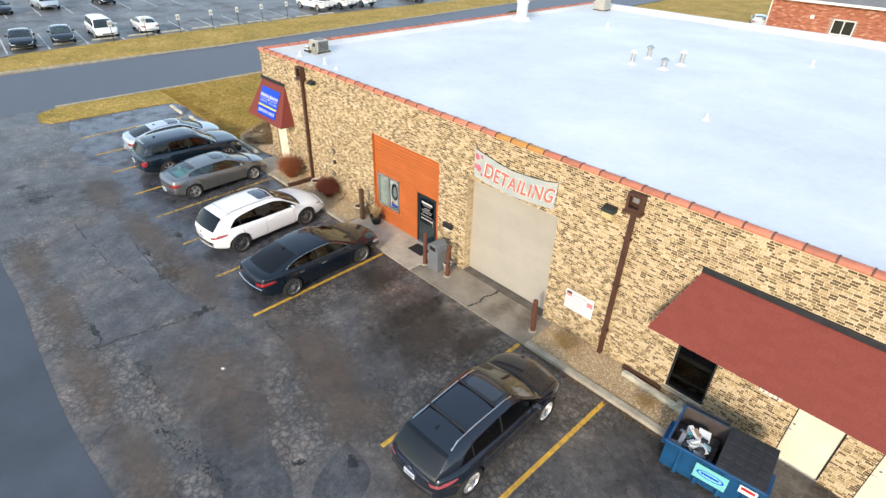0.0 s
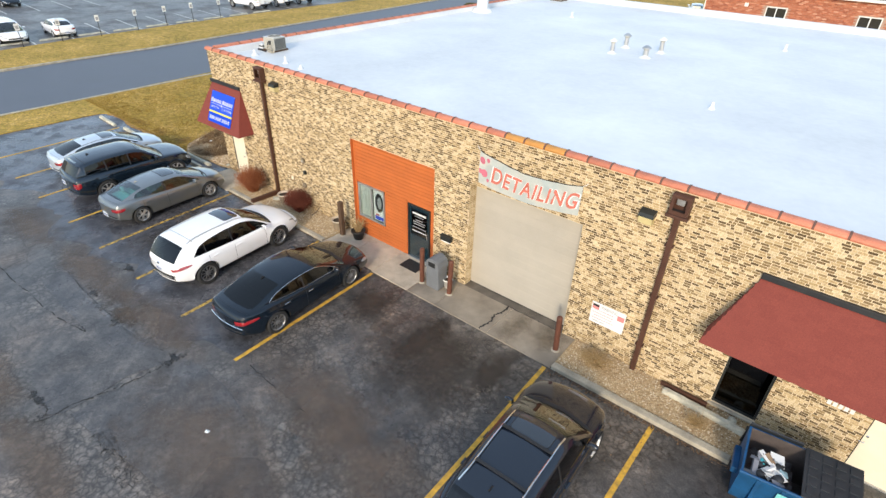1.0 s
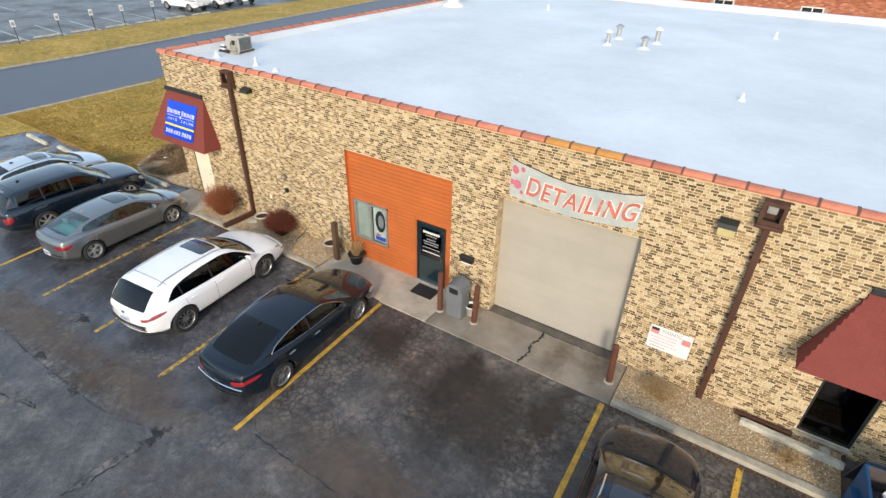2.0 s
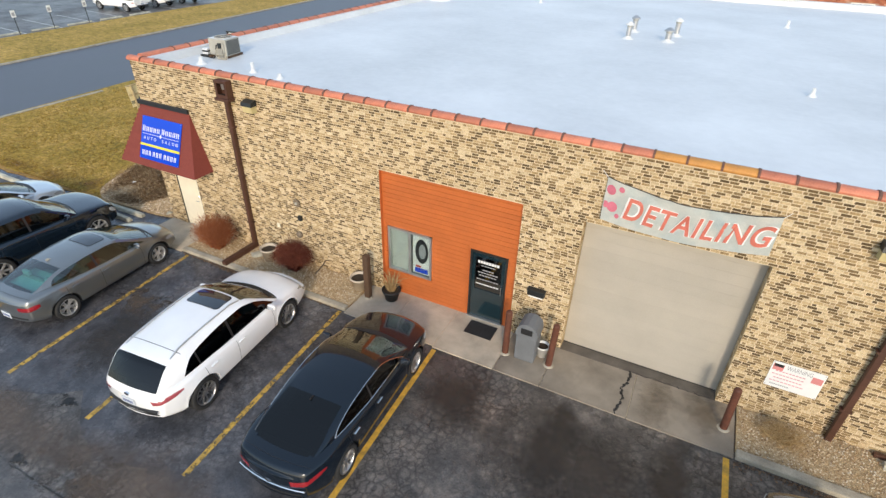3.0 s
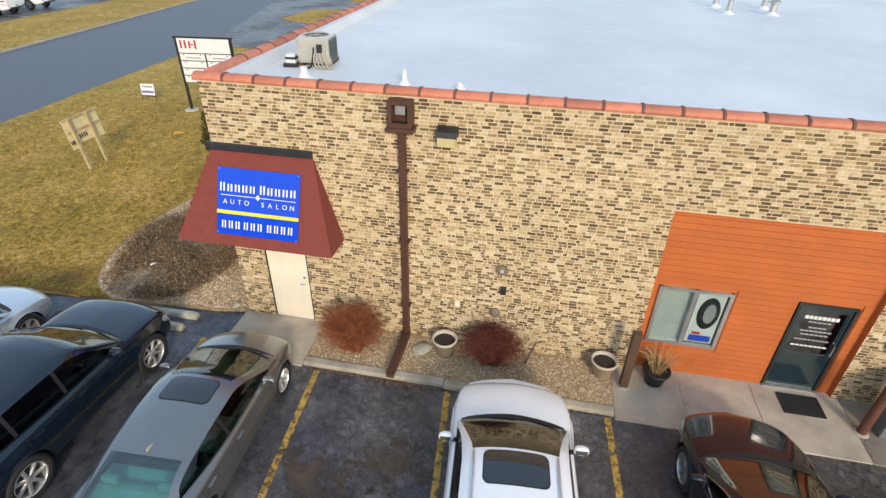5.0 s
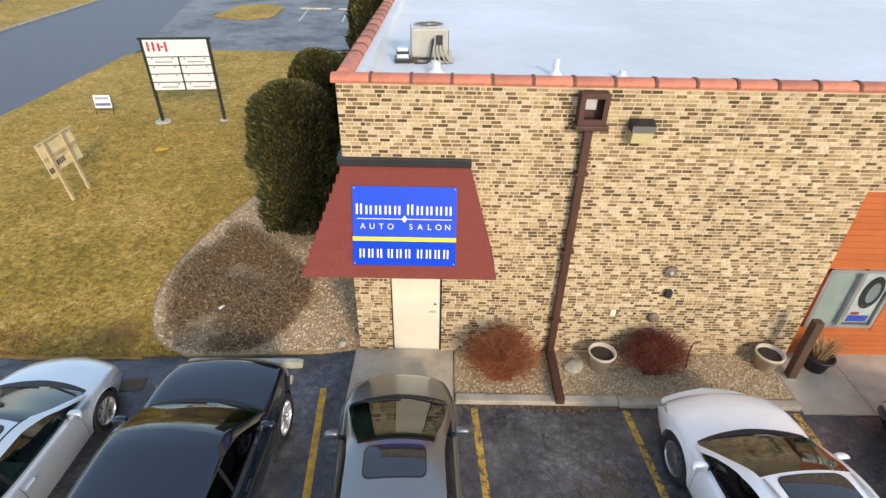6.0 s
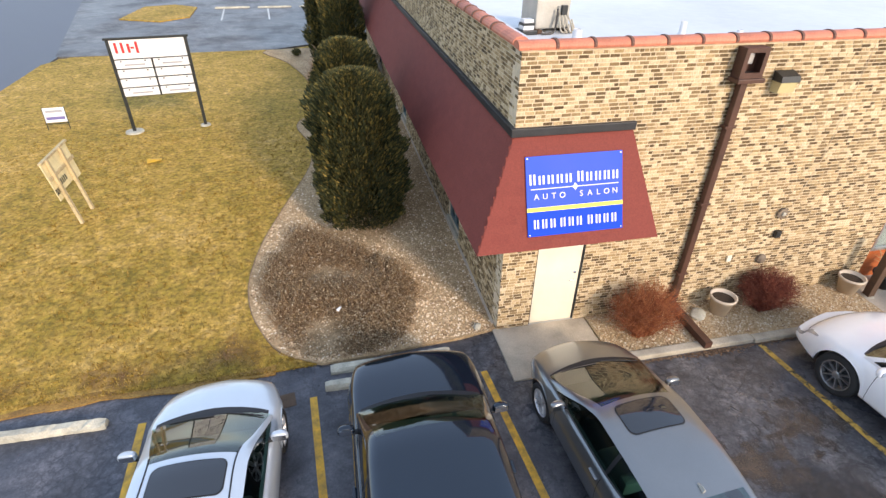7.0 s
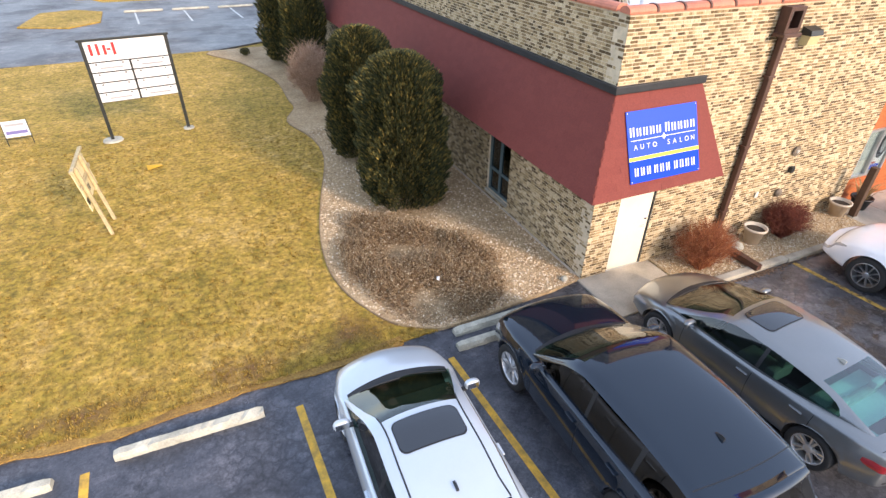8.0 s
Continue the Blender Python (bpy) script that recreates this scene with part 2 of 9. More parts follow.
M = {}
PALE = [(0.0, (0.54, 0.39, 0.205)), (0.3, (0.655, 0.505, 0.30)), (0.62, (0.75, 0.62, 0.405)), (0.80, (0.555, 0.405, 0.21)), (1.0, (0.41, 0.285, 0.135))]
DARK = [(0.0, (0.115, 0.073, 0.031)), (0.35, (0.20, 0.131, 0.058)), (0.7, (0.31, 0.213, 0.102)), (1.0, (0.44, 0.312, 0.162))]
M["brick"] = brick_mat("buff_brick", False, PALE)
M["brick_one"] = brick_mat("buff_brick_piece", True, PALE)
M["brick_dark"] = brick_mat("brown_brick", False, DARK)
M["brick_dark_one"] = brick_mat("brown_brick_piece", True, DARK)
M["mortar"] = mat("mortar", (0.70, 0.575, 0.395), 0.9, var=0.2, scale=6, bscale=90)
M["asphalt"] = asphalt_mat("worn_asphalt", 1.90, 0.7, 0.85, 1.6)
M["bay"] = asphalt_mat("sealed_asphalt", 1.45, 1.3, 0.45, 0.0, 0.65, 0.9)
M["bay_warm"] = asphalt_mat("brownish_sealed_asphalt", 1.55, 1.0, 0.8, 1.0, 0.0, 0.9)
M["bay_cool"] = asphalt_mat("blue_sealed_asphalt", 1.65, 1.35, 0.6, 0.0, 0.9, 0.8)
M["asphalt_new"] = mat("newer_asphalt", (0.066, 0.073, 0.088), 0.45, var=0.30, scale=0.5, bscale=60, bump=0.2)
M["street"] = mat("street_asphalt", (0.098, 0.104, 0.122), 0.5, var=0.22, scale=0.35, bscale=50, bump=0.2)
M["asphalt_far"] = asphalt_mat("far_asphalt", 2.0, 0.6, 0.3, 0.1)
M["lawn"] = blend_mat("dormant_grass", [(0.19, 0.138, 0.014), (0.335, 0.218, 0.028), (0.465, 0.285, 0.054), (0.585, 0.375, 0.112)], (0.35, 2.6, 9.0), grain=1.0)
M["gravel"] = blend_mat("tan_gravel", [(0.30, 0.20, 0.10), (0.46, 0.33, 0.18), (0.58, 0.46, 0.29)], (0.8, 14.0, 55.0), bump=0.8)
M["mulch"] = blend_mat("grey_gravel", [(0.30, 0.19, 0.095), (0.50, 0.345, 0.185), (0.66, 0.49, 0.30)], (0.8, 12.0, 50.0), bump=0.8)
M["lawn_rim"] = blend_mat("leafy_grass_rim", [(0.22, 0.12, 0.035), (0.34, 0.19, 0.045), (0.44, 0.27, 0.07)], (1.0, 5.0, 30.0))
M["soil"] = blend_mat("leafy_soil", [(0.145, 0.095, 0.045), (0.28, 0.190, 0.098), (0.43, 0.31, 0.18)], (1.0, 6.0, 50.0))
M["concrete_dirty"] = mat("dirty_apron_concrete", (0.31, 0.26, 0.20), 0.6, var=0.35, scale=1.2, bscale=60, bump=0.2)
M["concrete"] = mat("pavement_concrete", (0.50, 0.43, 0.33), 0.75, var=0.3, scale=1.6, bscale=60, bump=0.2)
M["kerb"] = mat("kerb_concrete", (0.44, 0.39, 0.30), 0.8, var=0.35, scale=2.5, bscale=50, bump=0.25)
M["stop"] = mat("stop_concrete", (0.50, 0.47, 0.37), 0.85, var=0.35, scale=4, bscale=50, bump=0.35)
M["crack"] = mat("open_crack", (0.035, 0.033, 0.030), 0.9, var=0.3)



M["yellow"] = mat("worn_yellow_paint", (0.76, 0.42, 0.045), 0.7, var=0.25, scale=6, bscale=40, dark=(0.36, 0.22, 0.05))
M["white_line"] = mat("worn_white_paint", (0.62, 0.62, 0.58), 0.7, var=0.4, scale=5, bscale=40)
M["membrane"] = mat("white_roof_membrane", (0.71, 0.72, 0.72), 0.5, var=0.16, scale=0.22, bscale=5, bump=0.05)
M["coping"] = mat("terracotta_coping", (0.56, 0.19, 0.11), 0.6, var=0.3, scale=3, bscale=50, rand=0.18)
M["coping_pale"] = mat("ochre_coping", (0.55, 0.25, 0.06), 0.6, var=0.25, scale=3, bscale=50)
M["joint"] = mat("tarred_joint", (0.17, 0.085, 0.06), 0.8, var=0.4, scale=8)
M["shingle"] = island_mat("red_shingle", [(0.0, (0.192, 0.038, 0.027)), (0.5, (0.20, 0.041, 0.029)), (1.0, (0.21, 0.044, 0.031))], 0.85, 40)
M["shingle_one"] = island_mat("red_shingle_piece", [(0.0, (0.192, 0.038, 0.027)), (0.5, (0.20, 0.041, 0.029)), (1.0, (0.21, 0.044, 0.031))], 0.85, 40, True)
M["flash"] = mat("dark_flashing", (0.035, 0.037, 0.04), 0.5, 0.3, var=0.3)
M["brown"] = mat("brown_metal", (0.085, 0.036, 0.022), 0.5, 0.0, var=0.3, scale=4)
M["orange"] = mat("orange_painted_siding", (0.50, 0.130, 0.030), 0.6, var=0.12, scale=1.5, bscale=30)
M["orange_board"] = mat("orange_painted_board", (0.50, 0.130, 0.030), 0.6, var=0.12, scale=1.5, bscale=30, rand=0.04)
M["roller"] = mat("beige_door_panel", (0.44, 0.40, 0.335), 0.6, var=0.08, scale=1.2, bscale=40, rand=0.02)
M["cream"] = mat("cream_painted_steel", (0.82, 0.74, 0.57), 0.5, var=0.08, scale=2)
M["dark_frame"] = mat("dark_door_frame", (0.030, 0.034, 0.034), 0.4, 0.3, var=0.2)
M["alu"] = mat("aluminium", (0.55, 0.55, 0.54), 0.4, 0.8, var=0.15)
M["black"] = mat("black_plastic", (0.018, 0.018, 0.019), 0.5, var=0.2)
M["rubber"] = mat("tyre_rubber", (0.022, 0.022, 0.022), 0.8, var=0.3, bscale=80)
M["rim"] = mat("alloy_rim", (0.66, 0.66, 0.66), 0.32, 0.75, var=0.15)
M["chrome"] = mat("chrome", (0.75, 0.75, 0.75), 0.12, 1.0, var=0.05, bump=0)
M["white"] = mat("white_sheet", (0.78, 0.78, 0.76), 0.5, var=0.06)
M["blue_sign"] = mat("blue_sign_vinyl", (0.010, 0.070, 0.60), 0.5, spec=0.25, var=0.06, scale=1.5, bump=0.02)
M["sign_yellow"] = mat("yellow_sign_vinyl", (0.80, 0.68, 0.03), 0.4, var=0.05)
M["pale_red"] = mat("faded_red_print", (0.70, 0.36, 0.38), 0.5, var=0.1)
M["worn_red"] = mat("sun_bleached_red_print", (0.66, 0.25, 0.24), 0.5, var=0.1)
M["red"] = mat("red_print", (0.55, 0.03, 0.03), 0.5, var=0.1)
M["grey_print"] = mat("grey_print", (0.35, 0.35, 0.36), 0.5, var=0.1)
M["banner"] = mat("grey_vinyl_banner", (0.52, 0.50, 0.44), 0.5, var=0.2, scale=1.6, dark=(0.34, 0.41, 0.41))
M["banner_red"] = mat("banner_red_letters", (0.62, 0.17, 0.12), 0.5, var=0.16, scale=5)
M["pink"] = mat("pink_print", (0.60, 0.16, 0.22), 0.5, var=0.2)
M["bin"] = mat("grey_bin_plastic", (0.16, 0.17, 0.18), 0.6, var=0.15)
M["pot"] = mat("cream_pot", (0.62, 0.52, 0.40), 0.7, var=0.15)
M["stake_timber"] = mat("pale_stake_timber", (0.55, 0.43, 0.24), 0.8, var=0.3, scale=6, bscale=40)
M["ply"] = mat("yellowed_plywood", (0.80, 0.68, 0.38), 0.75, var=0.2, scale=4)
M["post"] = mat("rusty_brown_post", (0.13, 0.045, 0.025), 0.7, var=0.35, scale=8)
M["post_timber"] = mat("brown_timber_post", (0.10, 0.055, 0.03), 0.8, var=0.3, scale=8)
M["dumpster"] = mat("blue_dumpster_steel", (0.005, 0.072, 0.185), 0.5, 0.0, var=0.3, scale=3)
M["lid"] = mat("black_dumpster_lid", (0.025, 0.028, 0.032), 0.55, var=0.25)
M["teal"] = mat("teal_label", (0.20, 0.58, 0.56), 0.5, var=0.06)
M["ac"] = mat("grey_metal_cabinet", (0.46, 0.44, 0.38), 0.55, 0.2, var=0.15)
M["hose"] = mat("pale_hose_lagging", (0.42, 0.38, 0.30), 0.7, var=0.2)
M["grille_dark"] = mat("dark_grille", (0.03, 0.03, 0.03), 0.7, 0.0, var=0.2)
M["lamp_lens"] = mat("yellowed_lamp_lens", (0.62, 0.52, 0.26), 0.4, var=0.1)
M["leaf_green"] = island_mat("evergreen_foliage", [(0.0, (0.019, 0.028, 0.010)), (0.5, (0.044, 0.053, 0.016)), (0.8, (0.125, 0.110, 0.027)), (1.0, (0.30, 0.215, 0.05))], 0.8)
M["bark"] = mat("bark", (0.11, 0.075, 0.05), 0.9, var=0.3, scale=8)
M["twig_red"] = island_mat("red_brown_twigs", [(0.0, (0.17, 0.042, 0.015)), (0.6, (0.33, 0.10, 0.034)), (1.0, (0.48, 0.19, 0.07))], 0.85)
M["twig_dark"] = island_mat("dark_red_twigs", [(0.0, (0.08, 0.018, 0.011)), (0.6, (0.17, 0.038, 0.020)), (1.0, (0.29, 0.085, 0.04))], 0.85)
M["twig_brown"] = island_mat("brown_twigs", [(0.0, (0.095, 0.048, 0.022)), (0.6, (0.29, 0.17, 0.082)), (1.0, (0.54, 0.39, 0.23))], 0.85)
M["twig_pink"] = island_mat("pinkish_twigs", [(0.0, (0.24, 0.14, 0.085)), (0.6, (0.42, 0.27, 0.18)), (1.0, (0.58, 0.42, 0.30))], 0.85)
M["straw"] = island_mat("dry_straw", [(0.0, (0.30, 0.18, 0.07)), (1.0, (0.55, 0.40, 0.20))], 0.85)
M["blade"] = island_mat("grass_blades", [(0.0, (0.19, 0.122, 0.014)), (0.5, (0.30, 0.18, 0.022)), (0.85, (0.42, 0.265, 0.05)), (1.0, (0.48, 0.33, 0.11))], 0.85)
M["pebble"] = island_mat("tan_pebbles", [(0.0, (0.22, 0.13, 0.065)), (0.35, (0.42, 0.28, 0.14)), (0.7, (0.55, 0.42, 0.26)), (1.0, (0.70, 0.62, 0.48))], 0.8)
M["pebble_grey"] = island_mat("grey_pebbles", [(0.0, (0.20, 0.115, 0.06)), (0.4, (0.53, 0.36, 0.195)), (0.75, (0.75, 0.57, 0.37)), (1.0, (0.86, 0.76, 0.60))], 0.8)
M["potting"] = mat("dark_potting_soil", (0.045, 0.030, 0.018), 0.95, var=0.4, scale=20)
M["edging"] = mat("weathered_edging", (0.30, 0.20, 0.115), 0.9, var=0.3)
M["teal_frame"] = mat("teal_grey_frame", (0.11, 0.16, 0.165), 0.5, var=0.15)
M["red_brick"] = island_mat("red_brick", [(0.0, (0.30, 0.09, 0.05)), (0.5, (0.42, 0.14, 0.075)), (0.85, (0.50, 0.19, 0.11)), (1.0, (0.60, 0.34, 0.24))], 0.85)
M["glass"] = glass_mat("clear_glass", (0.90, 0.94, 0.93), 0.03, 0.08)
M["glass_dark"] = glass_mat("dark_glass", (0.10, 0.13, 0.14), 0.03, 0.16)
M["glass_car"] = glass_mat("car_glass", (0.42, 0.58, 0.50), 0.03, 0.20)
M["glass_sedan"] = glass_mat("green_tinted_glass", (0.17, 0.25, 0.22), 0.03, 0.10)
M["glass_privacy"] = glass_mat("privacy_glass", (0.05, 0.06, 0.07), 0.03, 0.06)
M["glass_teal"] = glass_mat("teal_tinted_glass", (0.34, 0.76, 0.70), 0.03, 0.18)
M["glass_shield"] = glass_mat("windshield_glass", (0.50, 0.70, 0.54), 0.03, 0.12)
M["glass_black"] = glass_mat("black_tinted_glass", (0.02, 0.025, 0.03), 0.03, 0.05)
M["shelf"] = mat("pale_grey_shelf", (0.56, 0.57, 0.56), 0.8, var=0.15)
M["room"] = mat("dim_interior", (0.10, 0.09, 0.08), 0.9, var=0.2)
M["seat_dark"] = mat("dark_upholstery", (0.04, 0.038, 0.036), 0.8, var=0.2)
M["seat_grey"] = mat("grey_upholstery", (0.34, 0.34, 0.33), 0.8, var=0.2)
M["tail"] = mat("red_lamp_lens", (0.30, 0.010, 0.016), 0.15, var=0.1, bump=0, coat=1.0)
M["head"] = mat("clear_lamp_lens", (0.50, 0.52, 0.54), 0.12, 0.3, var=0.1, bump=0, coat=1.0)
M["plate"] = mat("number_plate", (0.62, 0.66, 0.70), 0.5, var=0.1)
M["roofgrey"] = mat("grey_shingle_roof", (0.20, 0.20, 0.20), 0.9, var=0.2)


def paint(name, base, metal=0.0, rough=0.35, spec=0.5, coat_ior=1.5):
    m = mat(name, base, rough, metal, var=0.05, scale=1.5, bump=0.0, coat=1.0, spec=spec)
    m.node_tree.nodes["Principled BSDF"].inputs["Coat IOR"].default_value = coat_ior
    return m


def worn_through(m, scale, lo, hi):
    """Lets the ground show where a thin layer has worn away."""
    n, l = m.node_tree.nodes, m.node_tree.links
    t = noise_node(n, l, n.new("ShaderNodeNewGeometry").outputs["Position"], scale, 6, 0.7)
    r = ramp_node(n, [(lo, (0.0,)), (hi, (1.0,))])
    l.new(t.outputs["Fac"], r.inputs["Fac"])
    l.new(r.outputs["Color"], n["Principled BSDF"].inputs["Alpha"])
    return m


def stain_mat(name, cols, rough, strength=0.9, scale=2.2, ragged=1.5, edge=(0.78, 1.18)):
    """A stain that thins out towards a ragged edge."""
    m = blend_mat(name, cols, (1.5, 6.0, 55.0), rough, 0.15, 0.01)
    n, l = m.node_tree.nodes, m.node_tree.links
    tc = n.new("ShaderNodeTexCoord")
    d = n.new("ShaderNodeVectorMath")
    d.operation = 'DISTANCE'
    fl = n.new("ShaderNodeVectorMath")
    fl.operation = 'MULTIPLY'
    fl.inputs[1].default_value = (1, 1, 0)
    l.new(tc.outputs["Generated"], fl.inputs[0])
    l.new(fl.outputs[0], d.inputs[0])
    d.inputs[1].default_value = (0.5, 0.5, 0)
    t = noise_node(n, l, n.new("ShaderNodeNewGeometry").outputs["Position"], scale, 8, 0.7)
    k = n.new("ShaderNodeMath")
    k.operation = 'MULTIPLY_ADD'
    k.inputs[1].default_value = ragged
    l.new(t.outputs["Fac"], k.inputs[0])
    l.new(d.outputs["Value"], k.inputs[2])
    r = ramp_node(n, [(edge[0], (strength,)), (edge[1], (0.0,))])
    l.new(k.outputs[0], r.inputs["Fac"])
    l.new(r.outputs["Color"], n["Principled BSDF"].inputs["Alpha"])
    return m


# ---- mesh helpers ----
def mesh_of(name, verts, faces, material, smooth=False):
    me = bpy.data.meshes.new(name)
    me.from_pydata(verts, [], faces)
    me.materials.append(material)
    if smooth:
        me.polygons.foreach_set("use_smooth", [True] * len(me.polygons))
    me.update()
    return me


def part(name, geo, material, parent=None, label="", smooth=False, m=None):
    """Links geometry (a list of verts and a list of faces) as one mesh object under its thing."""
    ob = new(name, mesh_of(name, geo[0], geo[1], material, smooth))
    if parent is not None:
        ob.parent = parent
    if m is not None:
        ob.matrix_basis = m
    if label:
        ob["label"] = label
    return ob


def thing(name, m, label, category, group=""):
    return_ob = new(name)
    return_ob.empty_display_size = 0.2
    return_ob.matrix_basis = m
    return tagged(return_ob, label, category, group)


def structure(name, geo, material, label, category, smooth=False):
    return tagged(part(name, geo, material, smooth=smooth), label, category, kind="structure")


def geo():
    return ([], [])


def add(g, verts, faces, m=None):
    k = len(g[0])
    g[0].extend([tuple(m @ Vector(v)) for v in verts] if m is not None else [tuple(v) for v in verts])
    g[1].extend([tuple(i + k for i in f) for f in faces])
    return g


BOXF = [(0, 3, 2, 1), (4, 5, 6, 7), (0, 1, 5, 4), (1, 2, 6, 5), (2, 3, 7, 6), (3, 0, 4, 7)]


def box(g, x0, x1, y0, y1, z0, z1, m=None):
    return add(g, [(x0, y0, z0), (x1, y0, z0), (x1, y1, z0), (x0, y1, z0), (x0, y0, z1), (x1, y0, z1), (x1, y1, z1), (x0, y1, z1)], BOXF, m)


def bbox(g, x0, x1, y0, y1, z0, z1, r=0.01, m=None):
    """A box with bevelled edges."""
    bm = bmesh.new()
    bmesh.ops.create_cube(bm, size=1.0)
    for v in bm.verts:
        v.co = Vector(((x0 + x1) / 2 + v.co.x * (x1 - x0), (y0 + y1) / 2 + v.co.y * (y1 - y0), (z0 + z1) / 2 + v.co.z * (z1 - z0)))
    bmesh.ops.bevel(bm, geom=bm.edges[:], offset=r, segments=2, affect='EDGES', profile=0.6)
    bm.verts.index_update()
    add(g, [v.co[:] for v in bm.verts], [[v.index for v in f.verts] for f in bm.faces], m)
    bm.free()
    return g


def tube(g, pts, r, n=8, r2=None, cap=True):
    pts = [Vector(p) for p in pts]
    k = len(g[0])
    rings = []
    for i, p in enumerate(pts):
        d = (pts[min(i + 1, len(pts) - 1)] - pts[max(i - 1, 0)]).normalized()
        a = d.orthogonal().normalized() if i == 0 else (rings[-1][1] - d * rings[-1][1].dot(d)).normalized()
        b = d.cross(a)
        rad = r if r2 is None else r + (r2 - r) * i / (len(pts) - 1)
        rings.append((p, a))
        for j in range(n):
            t = 2 * math.pi * j / n
            g[0].append(tuple(p + rad * (math.cos(t) * a + math.sin(t) * b)))
    for i in range(len(pts) - 1):
        for j in range(n):
            g[1].append((k + i * n + j, k + i * n + (j + 1) % n, k + (i + 1) * n + (j + 1) % n, k + (i + 1) * n + j))
    if cap:
        g[1].append(tuple(k + j for j in range(n))[::-1])
        g[1].append(tuple(k + (len(pts) - 1) * n + j for j in range(n)))
    return g


def lathe(g, prof, n=24, m=None, cap=True):
    """Turns (radius, height) pairs round z."""
    verts = [(r * math.cos(2 * math.pi * j / n), r * math.sin(2 * math.pi * j / n), z) for r, z in prof for j in range(n)]
    faces = [(i * n + j, i * n + (j + 1) % n, (i + 1) * n + (j + 1) % n, (i + 1) * n + j) for i in range(len(prof) - 1) for j in range(n)]
    if cap:
        faces.append(tuple(range(n))[::-1])
        faces.append(tuple((len(prof) - 1) * n + j for j in range(n)))
    return add(g, verts, faces, m)


def slab(g, outline, z0, z1):
    """A flat slab over an outline given counter-clockwise."""
    k = len(outline)
    verts = [(x, y, z0) for x, y in outline] + [(x, y, z1) for x, y in outline]
    faces = [tuple(range(k, 2 * k)), tuple(range(k))[::-1]] + [(i, (i + 1) % k, k + (i + 1) % k, k + i) for i in range(k)]
    return add(g, verts, faces)


def smooth_line(pts, steps=6):
    """Points of a smooth curve through the given ones."""
    out = []
    for i in range(len(pts) - 1):
        p0, p1, p2, p3 = (Vector(pts[max(0, min(len(pts) - 1, j))]) for j in (i - 1, i, i + 1, i + 2))
        for s in range(steps):
            t = s / steps
            out.append(tuple(0.5 * (2 * p1 + (p2 - p0) * t + (2 * p0 - 5 * p1 + 4 * p2 - p3) * t * t + (3 * p1 - p0 - 3 * p2 + p3) * t ** 3)))
    return out + [tuple(pts[-1])]


def letters(text, size, m, material, name="lettering", parent=None, depth=0.004, space=1.0, width=None, bold=0.0):
    """Words in the built-in font as a mesh; x along the line, y up, centred, at the pose m."""
    cu = bpy.data.curves.new("words", "FONT")
    cu.body = text
    cu.size = size
    cu.align_x = 'CENTER'
    cu.align_y = 'CENTER'
    cu.extrude = depth
    cu.offset = bold
    cu.space_character = space
    ob = bpy.data.objects.new("words", cu)
    scene.collection.objects.link(ob)
    dg = bpy.context.evaluated_depsgraph_get()
    me = bpy.data.meshes.new_from_object(ob.evaluated_get(dg))
    bpy.data.objects.remove(ob)
    me.materials.clear()
    me.materials.append(material)
    if width:
        xs = [v.co.x for v in me.vertices]
        f = width / (max(xs) - min(xs))
        for v in me.vertices:
            v.co.x *= f
    me.transform(m)
    me.name = name
    ob = new(name, me)
    if parent is not None:
        ob.parent = parent
    return ob



M["stain"] = stain_mat("leafy_stain", [(0.05, 0.042, 0.037), (0.105, 0.076, 0.054), (0.18, 0.130, 0.092)], 0.7, 0.8, 3.0)
M["oil"] = stain_mat("oil_stain", [(0.030, 0.026, 0.022), (0.045, 0.036, 0.029), (0.07, 0.052, 0.040)], 0.45, 0.75, 1.4, 0.8, (0.50, 0.86))
M["smear"] = stain_mat("brown_dirt_film", [(0.11, 0.080, 0.060), (0.155, 0.112, 0.083), (0.20, 0.145, 0.105)], 0.55, 0.6, 1.3, 0.8, (0.48, 0.86))
M["brown_turf"] = stain_mat("leafy_brown_turf", [(0.17, 0.085, 0.032), (0.27, 0.140, 0.052), (0.37, 0.21, 0.085)], 0.9, 0.95, 2.4, 1.2, (0.45, 0.95))
M["repair"] = asphalt_mat("repaired_asphalt", 1.75, 1.0, 0.0, 0.5, 0.1, 0.5)
M["repair_dark"] = asphalt_mat("damp_repaired_asphalt", 1.15, 1.3, 0.0, 0.3, 0.2, 0.5)
M["pit"] = stain_mat("broken_pit", [(0.006, 0.006, 0.006), (0.02, 0.018, 0.016), (0.07, 0.06, 0.052)], 0.5, 1.0, 2.6, 1.5, (0.80, 0.92))
M["damp"] = stain_mat("damp_concrete", [(0.14, 0.105, 0.072), (0.19, 0.145, 0.10), (0.26, 0.20, 0.14)], 0.4, 0.55, 3.0, 0.9, (0.50, 0.92))
M["litter"] = island_mat("leaf_litter", [(0.0, (0.05, 0.03, 0.02)), (0.5, (0.13, 0.075, 0.04)), (1.0, (0.26, 0.17, 0.10))], 0.85)
M["yellow_worn"] = worn_through(mat("flaking_yellow_paint", (0.60, 0.37, 0.065), 0.7, var=0.35, scale=3, bscale=40, dark=(0.32, 0.21, 0.06)), 9.0, 0.36, 0.53)
worn_through(M["yellow"], 6.0, 0.20, 0.30)
M["door_dark"] = mat("blue_black_door", (0.010, 0.026, 0.034), 0.15, 0.0, var=0.2, bump=0, coat=1.0)
